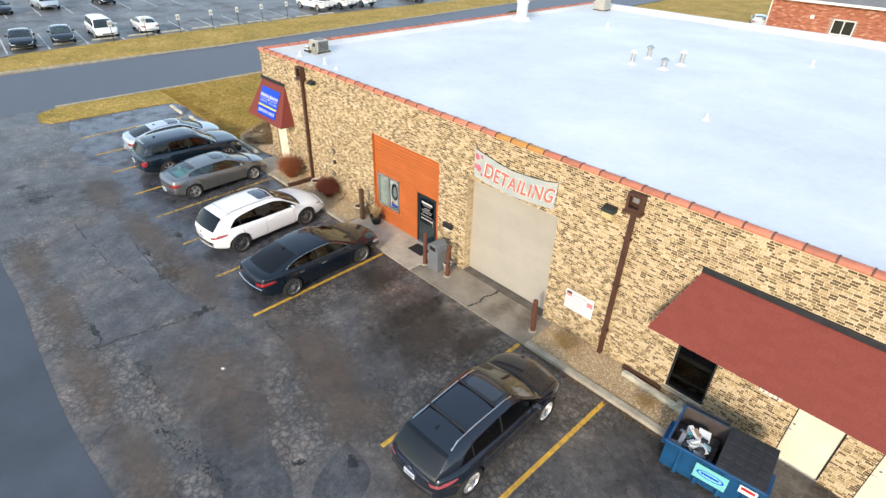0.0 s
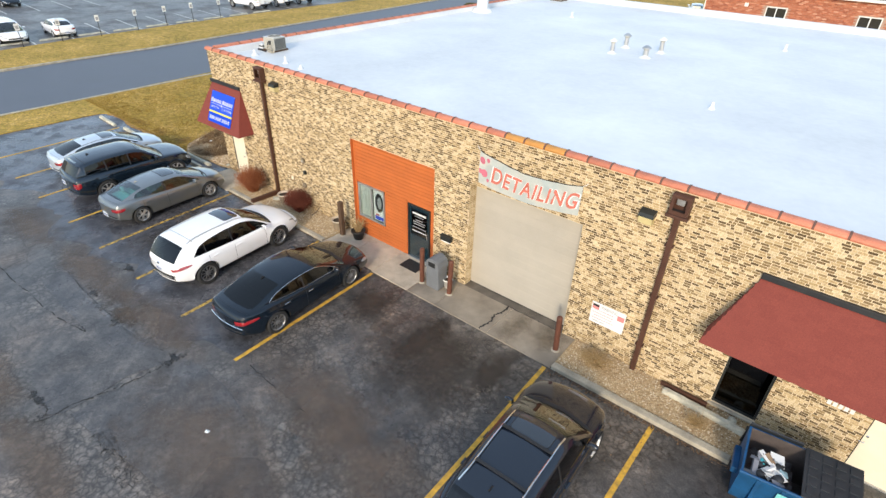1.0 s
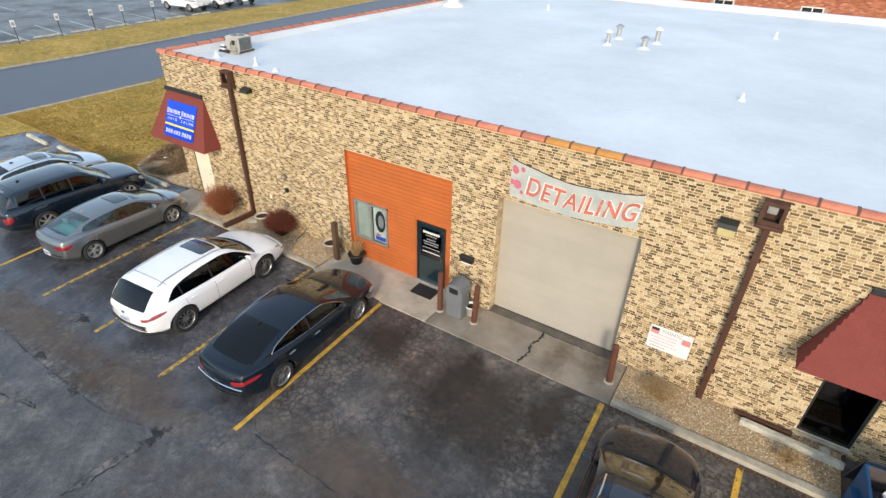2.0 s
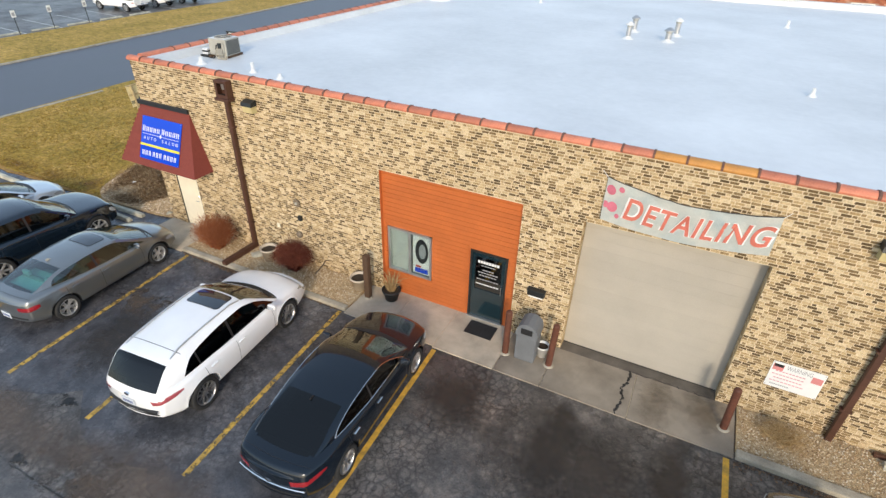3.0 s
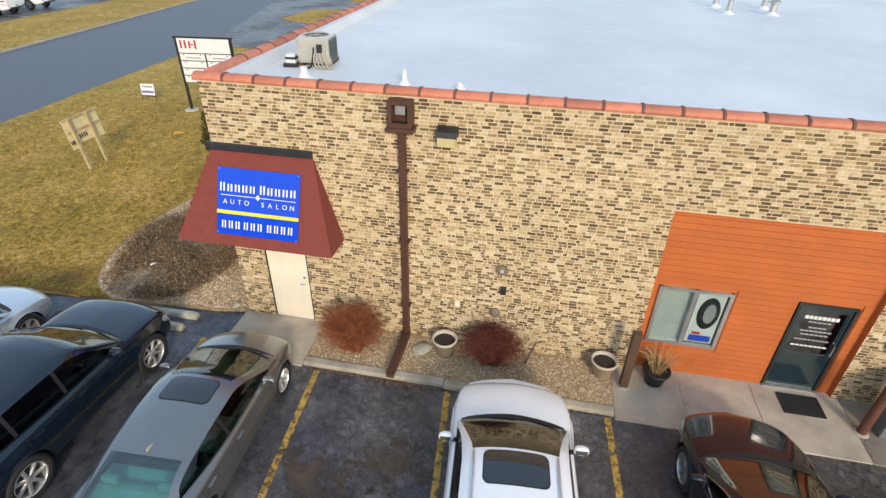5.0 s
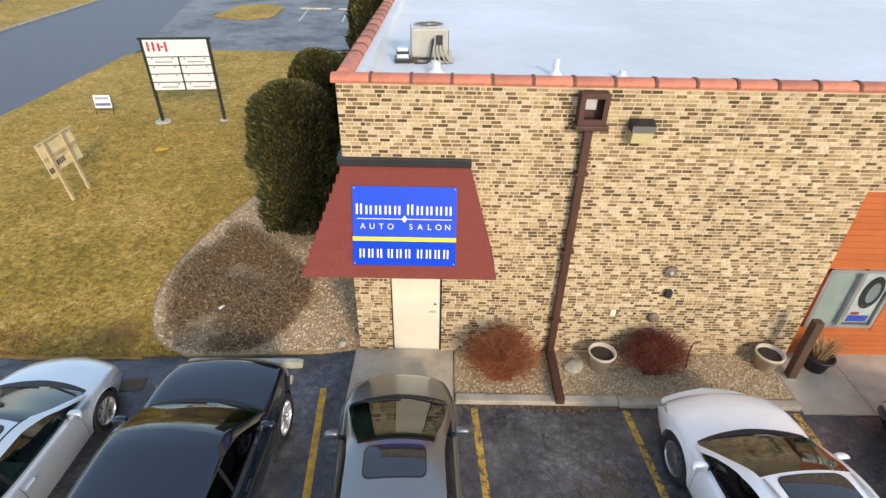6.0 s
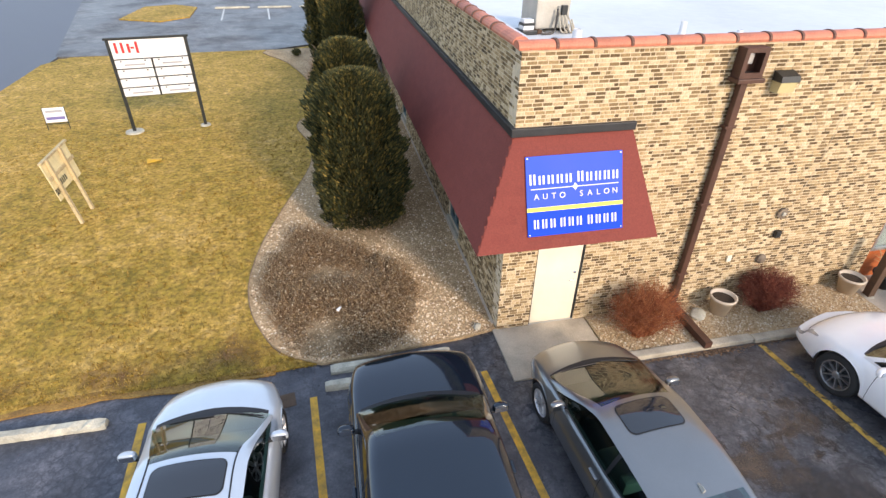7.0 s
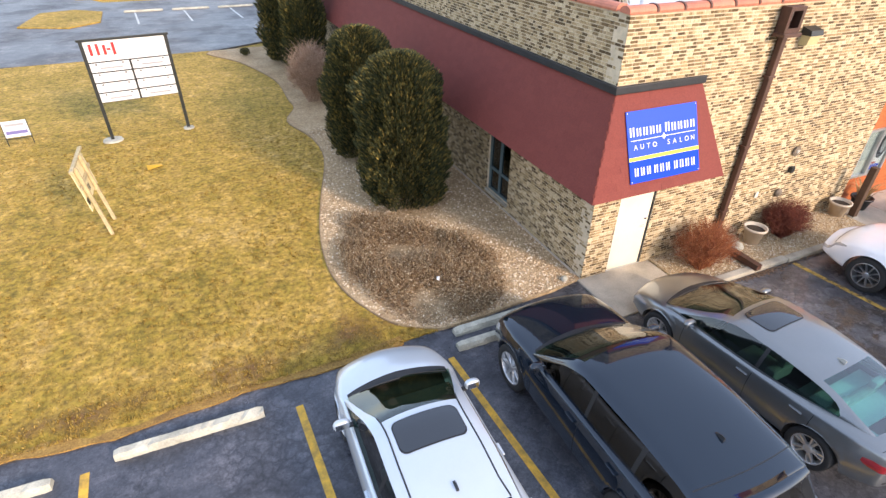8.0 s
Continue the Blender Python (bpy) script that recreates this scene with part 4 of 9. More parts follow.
# mansard canopies: backing solid, shingles laid on later
TOP_Z, LOW_Z, OUT = 3.90, 2.24, 0.68
sx = 1.93
# corner canopy: along the front from x=0 to 1.93 and along the whole side wall
g = geo()
add(g, [(0, -0.0, TOP_Z), (sx, 0.0, TOP_Z), (sx + 0.46, -OUT, LOW_Z), (-OUT, -OUT, LOW_Z), (0, 0.006, LOW_Z), (sx + 0.46, 0.006, LOW_Z)],
    [(0, 3, 2, 1), (1, 2, 5), (3, 4, 5, 2)])
add(g, [(0, 0, TOP_Z), (-OUT, -OUT, LOW_Z), (-OUT, 24.0, LOW_Z), (0, 24.0, TOP_Z), (0.006, 0, LOW_Z), (0.006, 24.0, LOW_Z)],
    [(0, 3, 2, 1), (1, 2, 5, 4), (3, 5, 2)])
canopy = structure("corner_canopy", g, M["shingle"], "dark red shingled mansard canopy round the corner", "canopy")
g = geo()
bbox(g, -0.03, sx + 0.02, -0.075, -0.002, TOP_Z - 0.03, TOP_Z + 0.10, 0.012)
bbox(g, -0.075, -0.002, -0.075, 24.0, TOP_Z - 0.03, TOP_Z + 0.10, 0.012)
part("cap_flashing", g, M["flash"], canopy, "dark metal cap flashing")
# second canopy over the right-hand doors
T2, L2, X2 = 3.83, 2.17, 20.43
g = geo()
add(g, [(X2, 0, T2), (BX, 0, T2), (BX, -OUT, L2), (X2 - 0.62, -OUT, L2), (X2 - 0.62, 0.006, L2), (BX, 0.006, L2)], [(0, 3, 2, 1), (0, 4, 3), (3, 4, 5, 2), (1, 2, 5)])
canopy2 = structure("entrance_canopy", g, M["shingle"], "dark red shingled mansard canopy over the rear doors", "canopy")
part("cap_flashing", bbox(geo(), X2 - 0.04, BX, -0.075, -0.002, T2 - 0.03, T2 + 0.10, 0.012), M["flash"], canopy2, "dark metal cap flashing")


# doors and openings
def steel_door(name, x0, x1, z1, handle_x, label):
    d = structure(name, bbox(geo(), x0 + 0.022, x1 - 0.032, 0.04, 0.105, 0.05, z1 - 0.03, 0.006), M["cream"], label, "door")
    g = geo()
    box(g, x0, x0 + 0.022, 0.02, 0.2, 0.03, z1)
    box(g, x1 - 0.032, x1, 0.02, 0.2, 0.03, z1)
    box(g, x0 + 0.022, x1 - 0.032, 0.02, 0.2, z1 - 0.03, z1)
    part("door_frame", g, M["dark_frame"], d, "dark brown door frame")
    g = geo()
    tube(g, [(handle_x, 0.06, 1.0), (handle_x, 0.0, 1.0), (handle_x - 0.1, 0.0, 1.0)], 0.012)
    part("door_handle", g, M["chrome"], d, "chrome lever handle")
    part("deadbolt", lathe(geo(), [(0.03, 0), (0.03, 0.015), (0.02, 0.025)], 14, Matrix.Translation((handle_x, 0.042, 1.16)) @ Matrix.Rotation(math.pi / 2, 4, 'X')), M["chrome"], d, "chrome deadbolt")
    part("threshold", bbox(geo(), x0, x1, 0.01, 0.3, 0.0, 0.05, 0.006), M["alu"], d, "metal threshold")
    return d


steel_door("door_1", 0.63, 1.54, 2.08, 1.42, "closed cream steel door under the corner canopy")
steel_door("door_2", 23.12, 24.05, 2.06, 23.2, "closed cream steel door under the long canopy")
steel_door("door_3", 24.68, 25.60, 2.06, 24.8, "closed cream steel door under the long canopy")
steel_door("door_4", 27.6, 28.5, 2.06, 27.7, "closed cream steel door under the long canopy")

# dark window under the second canopy
w = structure("window_1", box(box(box(box(geo(), 20.43, 20.48, 0.05, 0.15, 0.2, 2.15), 21.35, 21.40, 0.05, 0.15, 0.2, 2.15), 20.48, 21.35, 0.05, 0.15, 2.1, 2.15), 20.48, 21.35, 0.05, 0.15, 0.2, 0.25), M["dark_frame"], "tall dark-framed window with dark glass", "window")
part("pane", box(geo(), 20.48, 21.35, 0.09, 0.096, 0.25, 2.1), M["glass_black"], w)
part("window_sill", bbox(geo(), 20.38, 21.45, -0.06, 0.06, 0.14, 0.198, 0.01), M["kerb"], w, "pale concrete sill")

# side windows
for i, (a, b, z0, z1) in enumerate(SIDE_HOLES):
    g = geo()
    for p, q in ((a, a + .05), (b - .05, b), ((a + b) / 2 - .03, (a + b) / 2 + .03)):
        box(g, 0.05, 0.14, p, q, z0, z1)
    box(g, 0.051, 0.139, a, b, z0, z0 + .05)
    box(g, 0.051, 0.139, a, b, z1 - .05, z1)
    box(g, 0.051, 0.139, a, b, 0.82, 0.88)
    w = structure("window_%d" % (i + 2), g, M["teal_frame"], "narrow teal-grey framed window with dark panes in the side wall", "window")
    for p, q in ((a + .05, (a + b) / 2 - .03), ((a + b) / 2 + .03, b - .05)):
        for r, s in ((z0 + .05, .82), (.88, z1 - .05)):
            part("pane", box(geo(), 0.09, 0.096, p, q, r, s), M["glass_dark"], w)
    part("window_sill", bbox(geo(), -0.05, 0.05, a - 0.03, b + 0.03, z0 - 0.07, z0 - 0.002, 0.01), M["kerb"], w, "pale sill")

# orange shop front, set back in its opening
PY = 0.13
of = structure("orange_shopfront", geo() and (lambda g: (wall_with_holes(3.63, 3.56, [(0.14, 1.40, 0.72, 2.02), (2.44, 3.40, 0.0, 2.02)], lambda a, b, z0, z1: box(g, 8.12 + a, 8.12 + b, PY, PY + 0.12, max(z0, 0.03), min(z1, 3.555))), g)[1])(geo()), M["orange"], "bright orange painted siding filling a former bay door", "shop front")
wz = 0.03
while wz < 3.5:
    top = min(wz + 0.122, 3.555)
    spans = [(8.125, 11.745)]
    for (a, b, z0, z1) in [(8.12 + 0.10, 8.12 + 1.44, 0.68, 2.06), (8.12 + 2.40, 8.12 + 3.44, 0.0, 2.06)]:
        if z0 < top - 0.02 and z1 > wz + 0.02:
            spans = [s for p, q in spans for s in ((p, min(q, a)), (max(p, b), q)) if s[1] - s[0] > 0.03]
    for p, q in spans:
        g = geo()
        add(g, [(p, PY - 0.022, wz), (q, PY - 0.022, wz), (q, PY - 0.022, top - .014), (p, PY - 0.022, top - .014), (p, PY - .001, wz), (q, PY - .001, wz), (q, PY - .001, top - .004), (p, PY - .001, top - .004)], [(0, 1, 2, 3), (4, 5, 1, 0), (3, 2, 6, 7), (0, 3, 7, 4), (2, 1, 5, 6)])
        part("siding_board", g, M["orange_board"], of)
    wz += 0.122

# shop window in the orange front
wx0, wx1, wz0, wz1 = 8.26, 9.52, 0.72, 2.02
g = geo()
for a, b in ((wx0, wx0 + .06), (wx1 - .06, wx1), (8.86, 8.93)):
    box(g, a, b, PY - 0.045, PY + 0.05, wz0, wz1)
box(g, wx0, wx1, PY - 0.0445, PY + 0.0495, wz0, wz0 + .06)
box(g, wx0, wx1, PY - 0.0445, PY + 0.0495, wz1 - .06, wz1)
w = structure("shop_window", g, M["alu"], "two-pane aluminium shop window with stickers", "window")
part("pane", box(geo(), wx0 + .06, 8.86, PY, PY + .006, wz0 + .06, wz1 - .06), M["glass"], w)
part("pane", box(geo(), 8.93, wx1 - .06, PY - .02, PY - .014, wz0 + .06, wz1 - .06), M["glass"], w)
part("blind", box(geo(), wx0 + .06, 8.88, PY + .05, PY + .056, wz0 + .06, wz1 - .06), mat("grey_blind", (0.52, 0.54, 0.50), 0.7, var=0.15), w, "grey-green lowered blind")
part("poster", box(geo(), 8.96, wx1 - .08, PY + .012, PY + .018, wz0 + .09, wz1 - .1), M["white"], w, "white window poster")
ov = geo()
lathe(ov, [(0.30, 0), (0.30, 0.004)], 28, Matrix.Translation((9.22, PY + .008, 1.50)) @ Matrix.Rotation(math.pi / 2, 4, 'X') @ Matrix.Diagonal((0.62, 1.2, 1, 1)))
part("oval_print", ov, M["black"], w, "black oval print")
ov = geo()
lathe(ov, [(0.20, 0), (0.20, 0.003)], 24, Matrix.Translation((9.24, PY + .002, 1.50)) @ Matrix.Rotation(math.pi / 2, 4, 'X') @ Matrix.Diagonal((0.5, 1.1, 1, 1)))
part("oval_centre", ov, M["grey_print"], w, "grey oval centre")
part("sticker", box(geo(), 9.02, 9.40, PY + .004, PY + .008, 0.84, 0.98), M["blue_sign"], w, "blue sticker")
part("sticker", box(geo(), 9.05, 9.2, PY + .004, PY + .008, 1.0, 1.06), M["red"], w, "small red sticker")

# glazed black entrance door
dx0, dx1, dz1 = 10.57, 11.52, 2.02
g = geo()
box(g, dx0, dx0 + .05, PY - .035, PY + .1, 0.03, dz1)
box(g, dx1 - .05, dx1, PY - .035, PY + .1, 0.03, dz1)
box(g, dx0 + .05, dx1 - .05, PY - .035, PY + .1, dz1 - .05, dz1)
d = structure("door_5", g, M["dark_frame"], "black glazed entrance door in the orange front", "door")
g = geo()
bbox(g, dx0 + .055, dx1 - .055, PY - .012, PY + .03, 0.06, 0.92, .005)
bbox(g, dx0 + .055, dx1 - .055, PY - .012, PY + .03, 1.86, 1.965, .005)
bbox(g, dx0 + .055, dx0 + .14, PY - .0115, PY + .0295, 0.92, 1.86, .003)
bbox(g, dx1 - .14, dx1 - .055, PY - .0115, PY + .0295, 0.92, 1.86, .003)
part("door_leaf", g, M["door_dark"], d)
part("pane", box(geo(), dx0 + .14, dx1 - .14, PY + .005, PY + .011, 0.92, 1.86), M["glass_dark"], d)
for z, w0, h in ((1.72, 0.56, 0.07), (1.62, 0.38, 0.025), (1.50, 0.30, 0.03), (1.42, 0.52, 0.03), (1.34, 0.46, 0.03), (1.22, 0.58, 0.025), (1.08, 0.6, 0.03)):
    g = geo()
    n = max(3, int(w0 / 0.07))
    for i in range(n):
        a = 11.045 - w0 / 2 + w0 * i / n
        box(g, a, a + w0 / n * 0.78, PY - .001, PY + .004, z - h / 2, z + h / 2)
    part("lettering_bar", g, M["white"] if z in (1.72, 1.08) else M["grey_print"], d, "illegible white lettering")
g = geo()
tube(g, [(dx1 - .1, PY - .01, 0.95), (dx1 - .1, PY - .06, 0.95), (dx1 - .1, PY - .06, 1.2), (dx1 - .1, PY - .01, 1.2)], 0.012)
part("door_handle", g, M["chrome"], d, "chrome pull handle")
part("threshold", bbox(geo(), dx0, dx1, PY - .08, PY + .15, 0.03, 0.055, 0.005), M["alu"], d, "metal threshold")

# roller door
GY = 0.30
gd = structure("garage_door", box(geo(), 12.9, 16.65, GY + .033, GY + .07, 0.0, 3.65), M["roller"], "closed beige sectional garage door", "garage door")
for i in range(14):
    z0 = 0.03 + i * 0.248
    g = geo()
    bbox(g, 13.07, 16.48, GY, GY + .029, z0 + 0.0005, min(z0 + 0.2475, 3.505), 0.003)
    part("door_panel", g, M["roller"], gd)
part("bottom_seal", box(geo(), 13.07, 16.48, GY - .012, GY - .002, 0.0, 0.05), M["black"], gd, "black rubber seal")
structure("garage_threshold", box(geo(), 13.06, 16.49, -0.02, GY + .0, 0.02, 0.0325), mat("dark_wet_concrete", (0.13, 0.11, 0.09), 0.4, var=0.4, scale=2), "dark damp concrete strip under the garage door", "pavement")


# ---- vehicles ----
def interp(table, y):
    """Smooth value from a sorted table, with no overshoot."""
    if y <= table[0][0]:
        return table[0][1]
    if y >= table[-1][0]:
        return table[-1][1]
    k = next(i for i in range(len(table) - 1) if y <= table[i + 1][0])

    def grade(i):
        return (table[i + 1][1] - table[i][1]) / (table[i + 1][0] - table[i][0])

    def tangent(i):
        if i == 0 or i == len(table) - 1:
            return grade(min(i, len(table) - 2))
        a, b = grade(i - 1), grade(i)
        return 0.0 if a * b <= 0 else 2 * a * b / (a + b)

    (y0, u), (y1, v) = table[k], table[k + 1]
    w = y1 - y0
    t = (y - y0) / w
    return u * (1 + 2 * t) * (1 - t) ** 2 + w * tangent(k) * t * (1 - t) ** 2 + v * t * t * (3 - 2 * t) + w * tangent(k + 1) * t * t * (t - 1)


def resample(pts, k):
    """Smooth curve through section points, k per span."""
    out = []
    n = len(pts)
    for i in range(n - 1):
        p0, p1, p2, p3 = (pts[max(0, min(n - 1, j))] for j in (i - 1, i, i + 1, i + 2))
        for s in range(k):
            t = s / k
            out.append(tuple(0.5 * (2 * b + (c - a) * t + (2 * a - 5 * b + 4 * c - d) * t * t + (3 * b - a - 3 * c + d) * t ** 3) for a, b, c, d in zip(p0, p1, p2, p3)))
    return out + [pts[-1]]


WHEELS = {}


def wheel_meshes(kind, r, rim_mat):
    key = (kind, r, rim_mat)
    if key in WHEELS:
        return WHEELS[key]
    ax = Matrix.Rotation(math.pi / 2, 4, 'Y')
    rr = r * (0.70 if kind != "steel" else 0.62)
    t = geo()
    lathe(t, [(rr, -0.10), (rr + 0.02, -0.112), (r - 0.03, -0.115), (r - 0.006, -0.095), (r, -0.06), (r, 0.06), (r - 0.006, 0.095), (r - 0.03, 0.115), (rr + 0.02, 0.112), (rr, 0.10)], 36, ax, cap=False)
    k = geo()
    lathe(k, [(rr, -0.1), (rr + 0.004, 0.10), (rr - 0.012, 0.104), (rr - 0.02, 0.085), (rr - 0.03, 0.02), (rr - 0.03, -0.09)], 36, ax, cap=False)
    lathe(k, [(0.065, 0.02), (0.065, 0.078), (0.05, 0.085), (0.03, 0.09)], 18, ax)
    n = 5 if kind == "five" else 10 if kind == "ten" else 7
    for i in range(n):
        a = 2 * math.pi * i / n
        for off in ((-0.10, 0.10) if kind == "five" else (0.0,)):
            wd = 0.030 if kind == "seven" else 0.014 if kind == "ten" else 0.021
            p, q = Vector((0, 0, 0.055)), Vector((off * 1.6 * rr, 0, rr - 0.02))
            m = Matrix.Rotation(a, 4, 'X')
            pts = []
            for (yy, zz, w2) in ((off * 0.4 * rr, 0.05, wd), (off * 1.8 * rr, rr - 0.012, wd * 0.9)):
                pts += [(0.045, yy - w2, zz), (0.075 if zz < 0.1 else 0.092, yy - w2 * 0.6, zz), (0.075 if zz < 0.1 else 0.092, yy + w2 * 0.6, zz), (0.045, yy + w2, zz)]
            add(k, pts, [(0, 1, 5, 4), (1, 2, 6, 5), (2, 3, 7, 6), (3, 0, 4, 7), (4, 5, 6, 7)], m)
    h = geo()
    lathe(h, [(0.03, -0.08), (rr - 0.05, -0.06), (rr - 0.05, 0.0), (0.14, 0.01), (0.05, 0.02)], 24, ax)
    WHEELS[key] = (mesh_of("tyre", *t, M["rubber"], True), mesh_of("rim", *k, rim_mat), mesh_of("wheel", *h, M["grille_dark"]))
    return WHEELS[key]


def car(name, m, label, category, s, paint_mat, group="parked cars"):
    """A parked car from its side profiles; nose towards +y, origin on the ground between the axles."""
    top = thing(name, m, label, category, group)
    KF, KR = s.get("bow", (0.16, 0.10))
    zk = s.get("height", 1.0)
    low_keys = [k for k in ("deck", "roof", "glass_low", "glass_high") if s.get(k)]
    s = dict(s, **{k: [(a, b * zk) for a, b in s[k]] for k in low_keys})
    s["plate_z"] = s.get("plate_z", 0.78) * zk
    s["lamp"] = {k: tuple(q * zk for q in v) if k in ("rear_z", "front_z") else v for k, v in s.get("lamp", {}).items()}
    half, tail = s["wb"] / 2, s.get("tail", 1.0)

    def tl(y):
        return round(y if y > -half else -half + (y + half) * tail, 4)

    s = dict(s, rear=tl(s["rear"]), deck=[(tl(a), b) for a, b in s["deck"]], roof=[(tl(a), b) for a, b in s["roof"]], rg_top=tl(s["rg_top"]), windows=[(tl(a), tl(b), c) for a, b, c in s["windows"]], gaps=[tl(a) for a in s["gaps"]], cross_gaps=[(tl(a), b) for a, b in s.get("cross_gaps", ())])
    F, R, W = s["front"] - KF, s["rear"] + KR, s["width"] / 2

    def rm(y):
        return round(y * F / s["front"] if y > 0 else y * R / s["rear"], 4)

    if s.get("glass_low"):
        s = dict(s, glass_low=[(rm(tl(a)), b) for a, b in s["glass_low"]], glass_high=[(rm(tl(a)), b) for a, b in s["glass_high"]])
    s = dict(s, deck=[(rm(a), b) for a, b in s["deck"]], roof=[(rm(a), b) for a, b in s["roof"]], ws_top=rm(s["ws_top"]), rg_top=rm(s["rg_top"]), windows=[(rm(a), rm(b), c) for a, b, c in s["windows"]])
    for key in ("handles", "gaps"):
        if s.get(key):
            s[key] = tuple(rm(a) for a in s[key])
    if s.get("sunroof"):
        s["sunroof"] = (rm(s["sunroof"][0]), rm(s["sunroof"][1]), s["sunroof"][2])
    bow = sorted([(R - 0.1, -KR), (R + 0.4, -KR), (s["rg_top"], -0.07), (-0.3, 0.0), (s["ws_top"], 0.09), (max(a for a, _ in s["roof"]), 0.19), (F - 0.5, KF), (F + 0.1, KF)])

    def warp(q):
        return (q[0], q[1] + interp(bow, q[1]) * max(0.0, 1 - (q[0] / W) ** 2), q[2])

    def bent(g):
        return ([warp(q) for q in g[0]], g[1])

    wr, wb = s["wheel_r"], s["wb"] / 2
    zl0 = s.get("sill", 0.22)
    deck = sorted(s["deck"])
    roof = sorted(s["roof"])
    arch = wr + 0.055
    sq = s.get("square", 0.0)
    r0, r1 = roof[0][0], roof[-1][0]
    ws_top, rg_top = s["ws_top"], s["rg_top"]

    def plan(y):
        d = min((F - y) / 0.75, 1.0)
        e = min((y - R) / 0.75, 1.0)
        return W * (1 - (0.20 - 0.08 * sq) * (1 - d) ** 2.2 - s.get("round", 0.16 - 0.07 * sq) * (1 - e) ** 2.2)

    def low(y):
        return zl0 + 0.10 * max(0, 1 - (F - y) / 0.5) ** 2 + 0.14 * max(0, 1 - (y - R) / 0.6) ** 2

    def section(y, xs=1.0):
        zl, zt, w = low(y), interp(deck, y), plan(y) * xs
        h = zt - zl
        cr = s.get("crown", 0.045)
        pts = [(0, zl), (0.80 * w, zl), (0.95 * w, zl + 0.05), (0.985 * w, zl + 0.22 * h), (1.0 * w, zl + 0.5 * h), (0.992 * w, zl + 0.70 * h), (0.965 * w, zl + 0.86 * h), (0.90 * w, zt - 0.01), (0.62 * w, zt + cr * 0.55), (0, zt + cr)]
        za = 0
        for yw in (wb, -wb):
            if abs(y - yw) < arch:
                za = max(za, wr + math.sqrt(arch ** 2 - (y - yw) ** 2))
        out = resample(pts, 3)
        flare = 0.012 if za else 0
        return [(x + (flare if 0.9 * w < x and z < za + 0.1 else 0), max(z, za)) for x, z in out]

    taper = sorted(s.get("taper", [(-2.4, 0.90), (-1.2, 0.97), (-0.2, 1.0), (1.5, 1.0)]))
    ys = set()
    y = R
    while y < F:
        ys.add(round(y, 3))
        y += 0.09
    for yw in (wb, -wb):
        for k in range(13):
            ys.add(round(yw - arch * math.cos(math.pi * k / 12), 3))
        ys.add(round(yw - arch - 0.004, 3))
        ys.add(round(yw + arch + 0.004, 3))
    cuts = s["windows"]
    for a, b, _ in cuts:
        ys |= {a, b}
    if s.get("glass_low"):
        for a in (s["glass_low"][0][0], s["glass_low"][-1][0]):
            ys |= {round(a + q, 4) for q in (-0.05, -0.02, 0.0, 0.02, 0.05)}
    ys |= {r0, r1, ws_top, rg_top, round(F - 0.02, 3), round(R + 0.02, 3), round(F - 0.06, 3), round(R + 0.06, 3)}
    if s.get("sunroof"):
        ys |= set(s["sunroof"][:2])
    ys = sorted(v for v in ys if R + 0.015 <= v <= F - 0.015)
    out = [ys[0]]
    for v in ys[1:]:
        if v - out[-1] > 0.003:
            out.append(v)
    ys = out
    stations = [(R - 0.030, 0.0), (R - 0.026, 0.30), (R - 0.016, 0.62), (R - 0.002, 0.86), (R + 0.006, 0.95)] + [(v, 1.0) for v in ys] + [(F - 0.006, 0.95), (F + 0.002, 0.86), (F + 0.016, 0.62), (F + 0.026, 0.30), (F + 0.030, 0.0)]
    secs = []
    for yv, xs in stations:
        yy = min(max(yv, R + 0.015), F - 0.015)
        full = section(yy, 1.0)
        secs.append([(x * xs, yv, z) for x, z in full])
    nrow = len(secs[0])
    groups = {}

    def put(key, quad, smooth=True):
        g = groups.setdefault(key, {"v": {}, "g": geo()})
        ids = []
        for q in quad:
            q = warp(q)
            kq = (round(q[0], 4), round(q[1], 4), round(q[2], 4))
            if kq not in g["v"]:
                g["v"][kq] = len(g["g"][0])
                g["g"][0].append(kq)
            i = g["v"][kq]
            if i not in ids:
                ids.append(i)
        if len(ids) >= 3:
            g["g"][1].append(tuple(ids))

    lamp = s.get("lamp", {})
    for i in range(len(secs) - 1):
        a, b = secs[i], secs[i + 1]
        yc = (stations[i][0] + stations[i + 1][0]) / 2
        xs = (stations[i][1] + stations[i + 1][1]) / 2
        zt, zl = interp(deck, min(max(yc, R), F)), low(min(max(yc, R), F))
        for j in range(nrow - 1):
            zc = (a[j][2] + a[j + 1][2] + b[j][2] + b[j + 1][2]) / 4
            f = (zc - zl) / (zt - zl)
            xc = (a[j][0] + a[j + 1][0] + b[j][0] + b[j + 1][0]) / 4
            if r0 + 0.03 < yc < r1 - 0.06 and max(a[j][0], b[j][0]) < plan(yc) * 0.905 * interp(taper, yc) - 0.03 and j >= 6:
                continue
            keys = ["body", "body"]
            if yc > F - 0.03 and 0.18 < f < 0.72 and xs < 0.55:
                keys = ["grille", "grille"]
            elif f < lamp.get("trim", 0.10) and xc > 0.7 * W * min(xs, 1) and j > 2:
                keys = ["sill_trim", "sill_trim"]
            elif yc < R + 0.01 and 0.06 < f < 0.24 and xs < 0.9:
                keys = ["bumper_trim", "bumper_trim"]
            elif j < 3:
                keys = ["underside", "underside"]
            elif r1 - 0.06 <= yc < r1 + 0.05 and j >= nrow - 6:
                keys = ["cowl", "cowl"]
            put(keys[0], [a[j], b[j], b[j + 1], a[j + 1]])
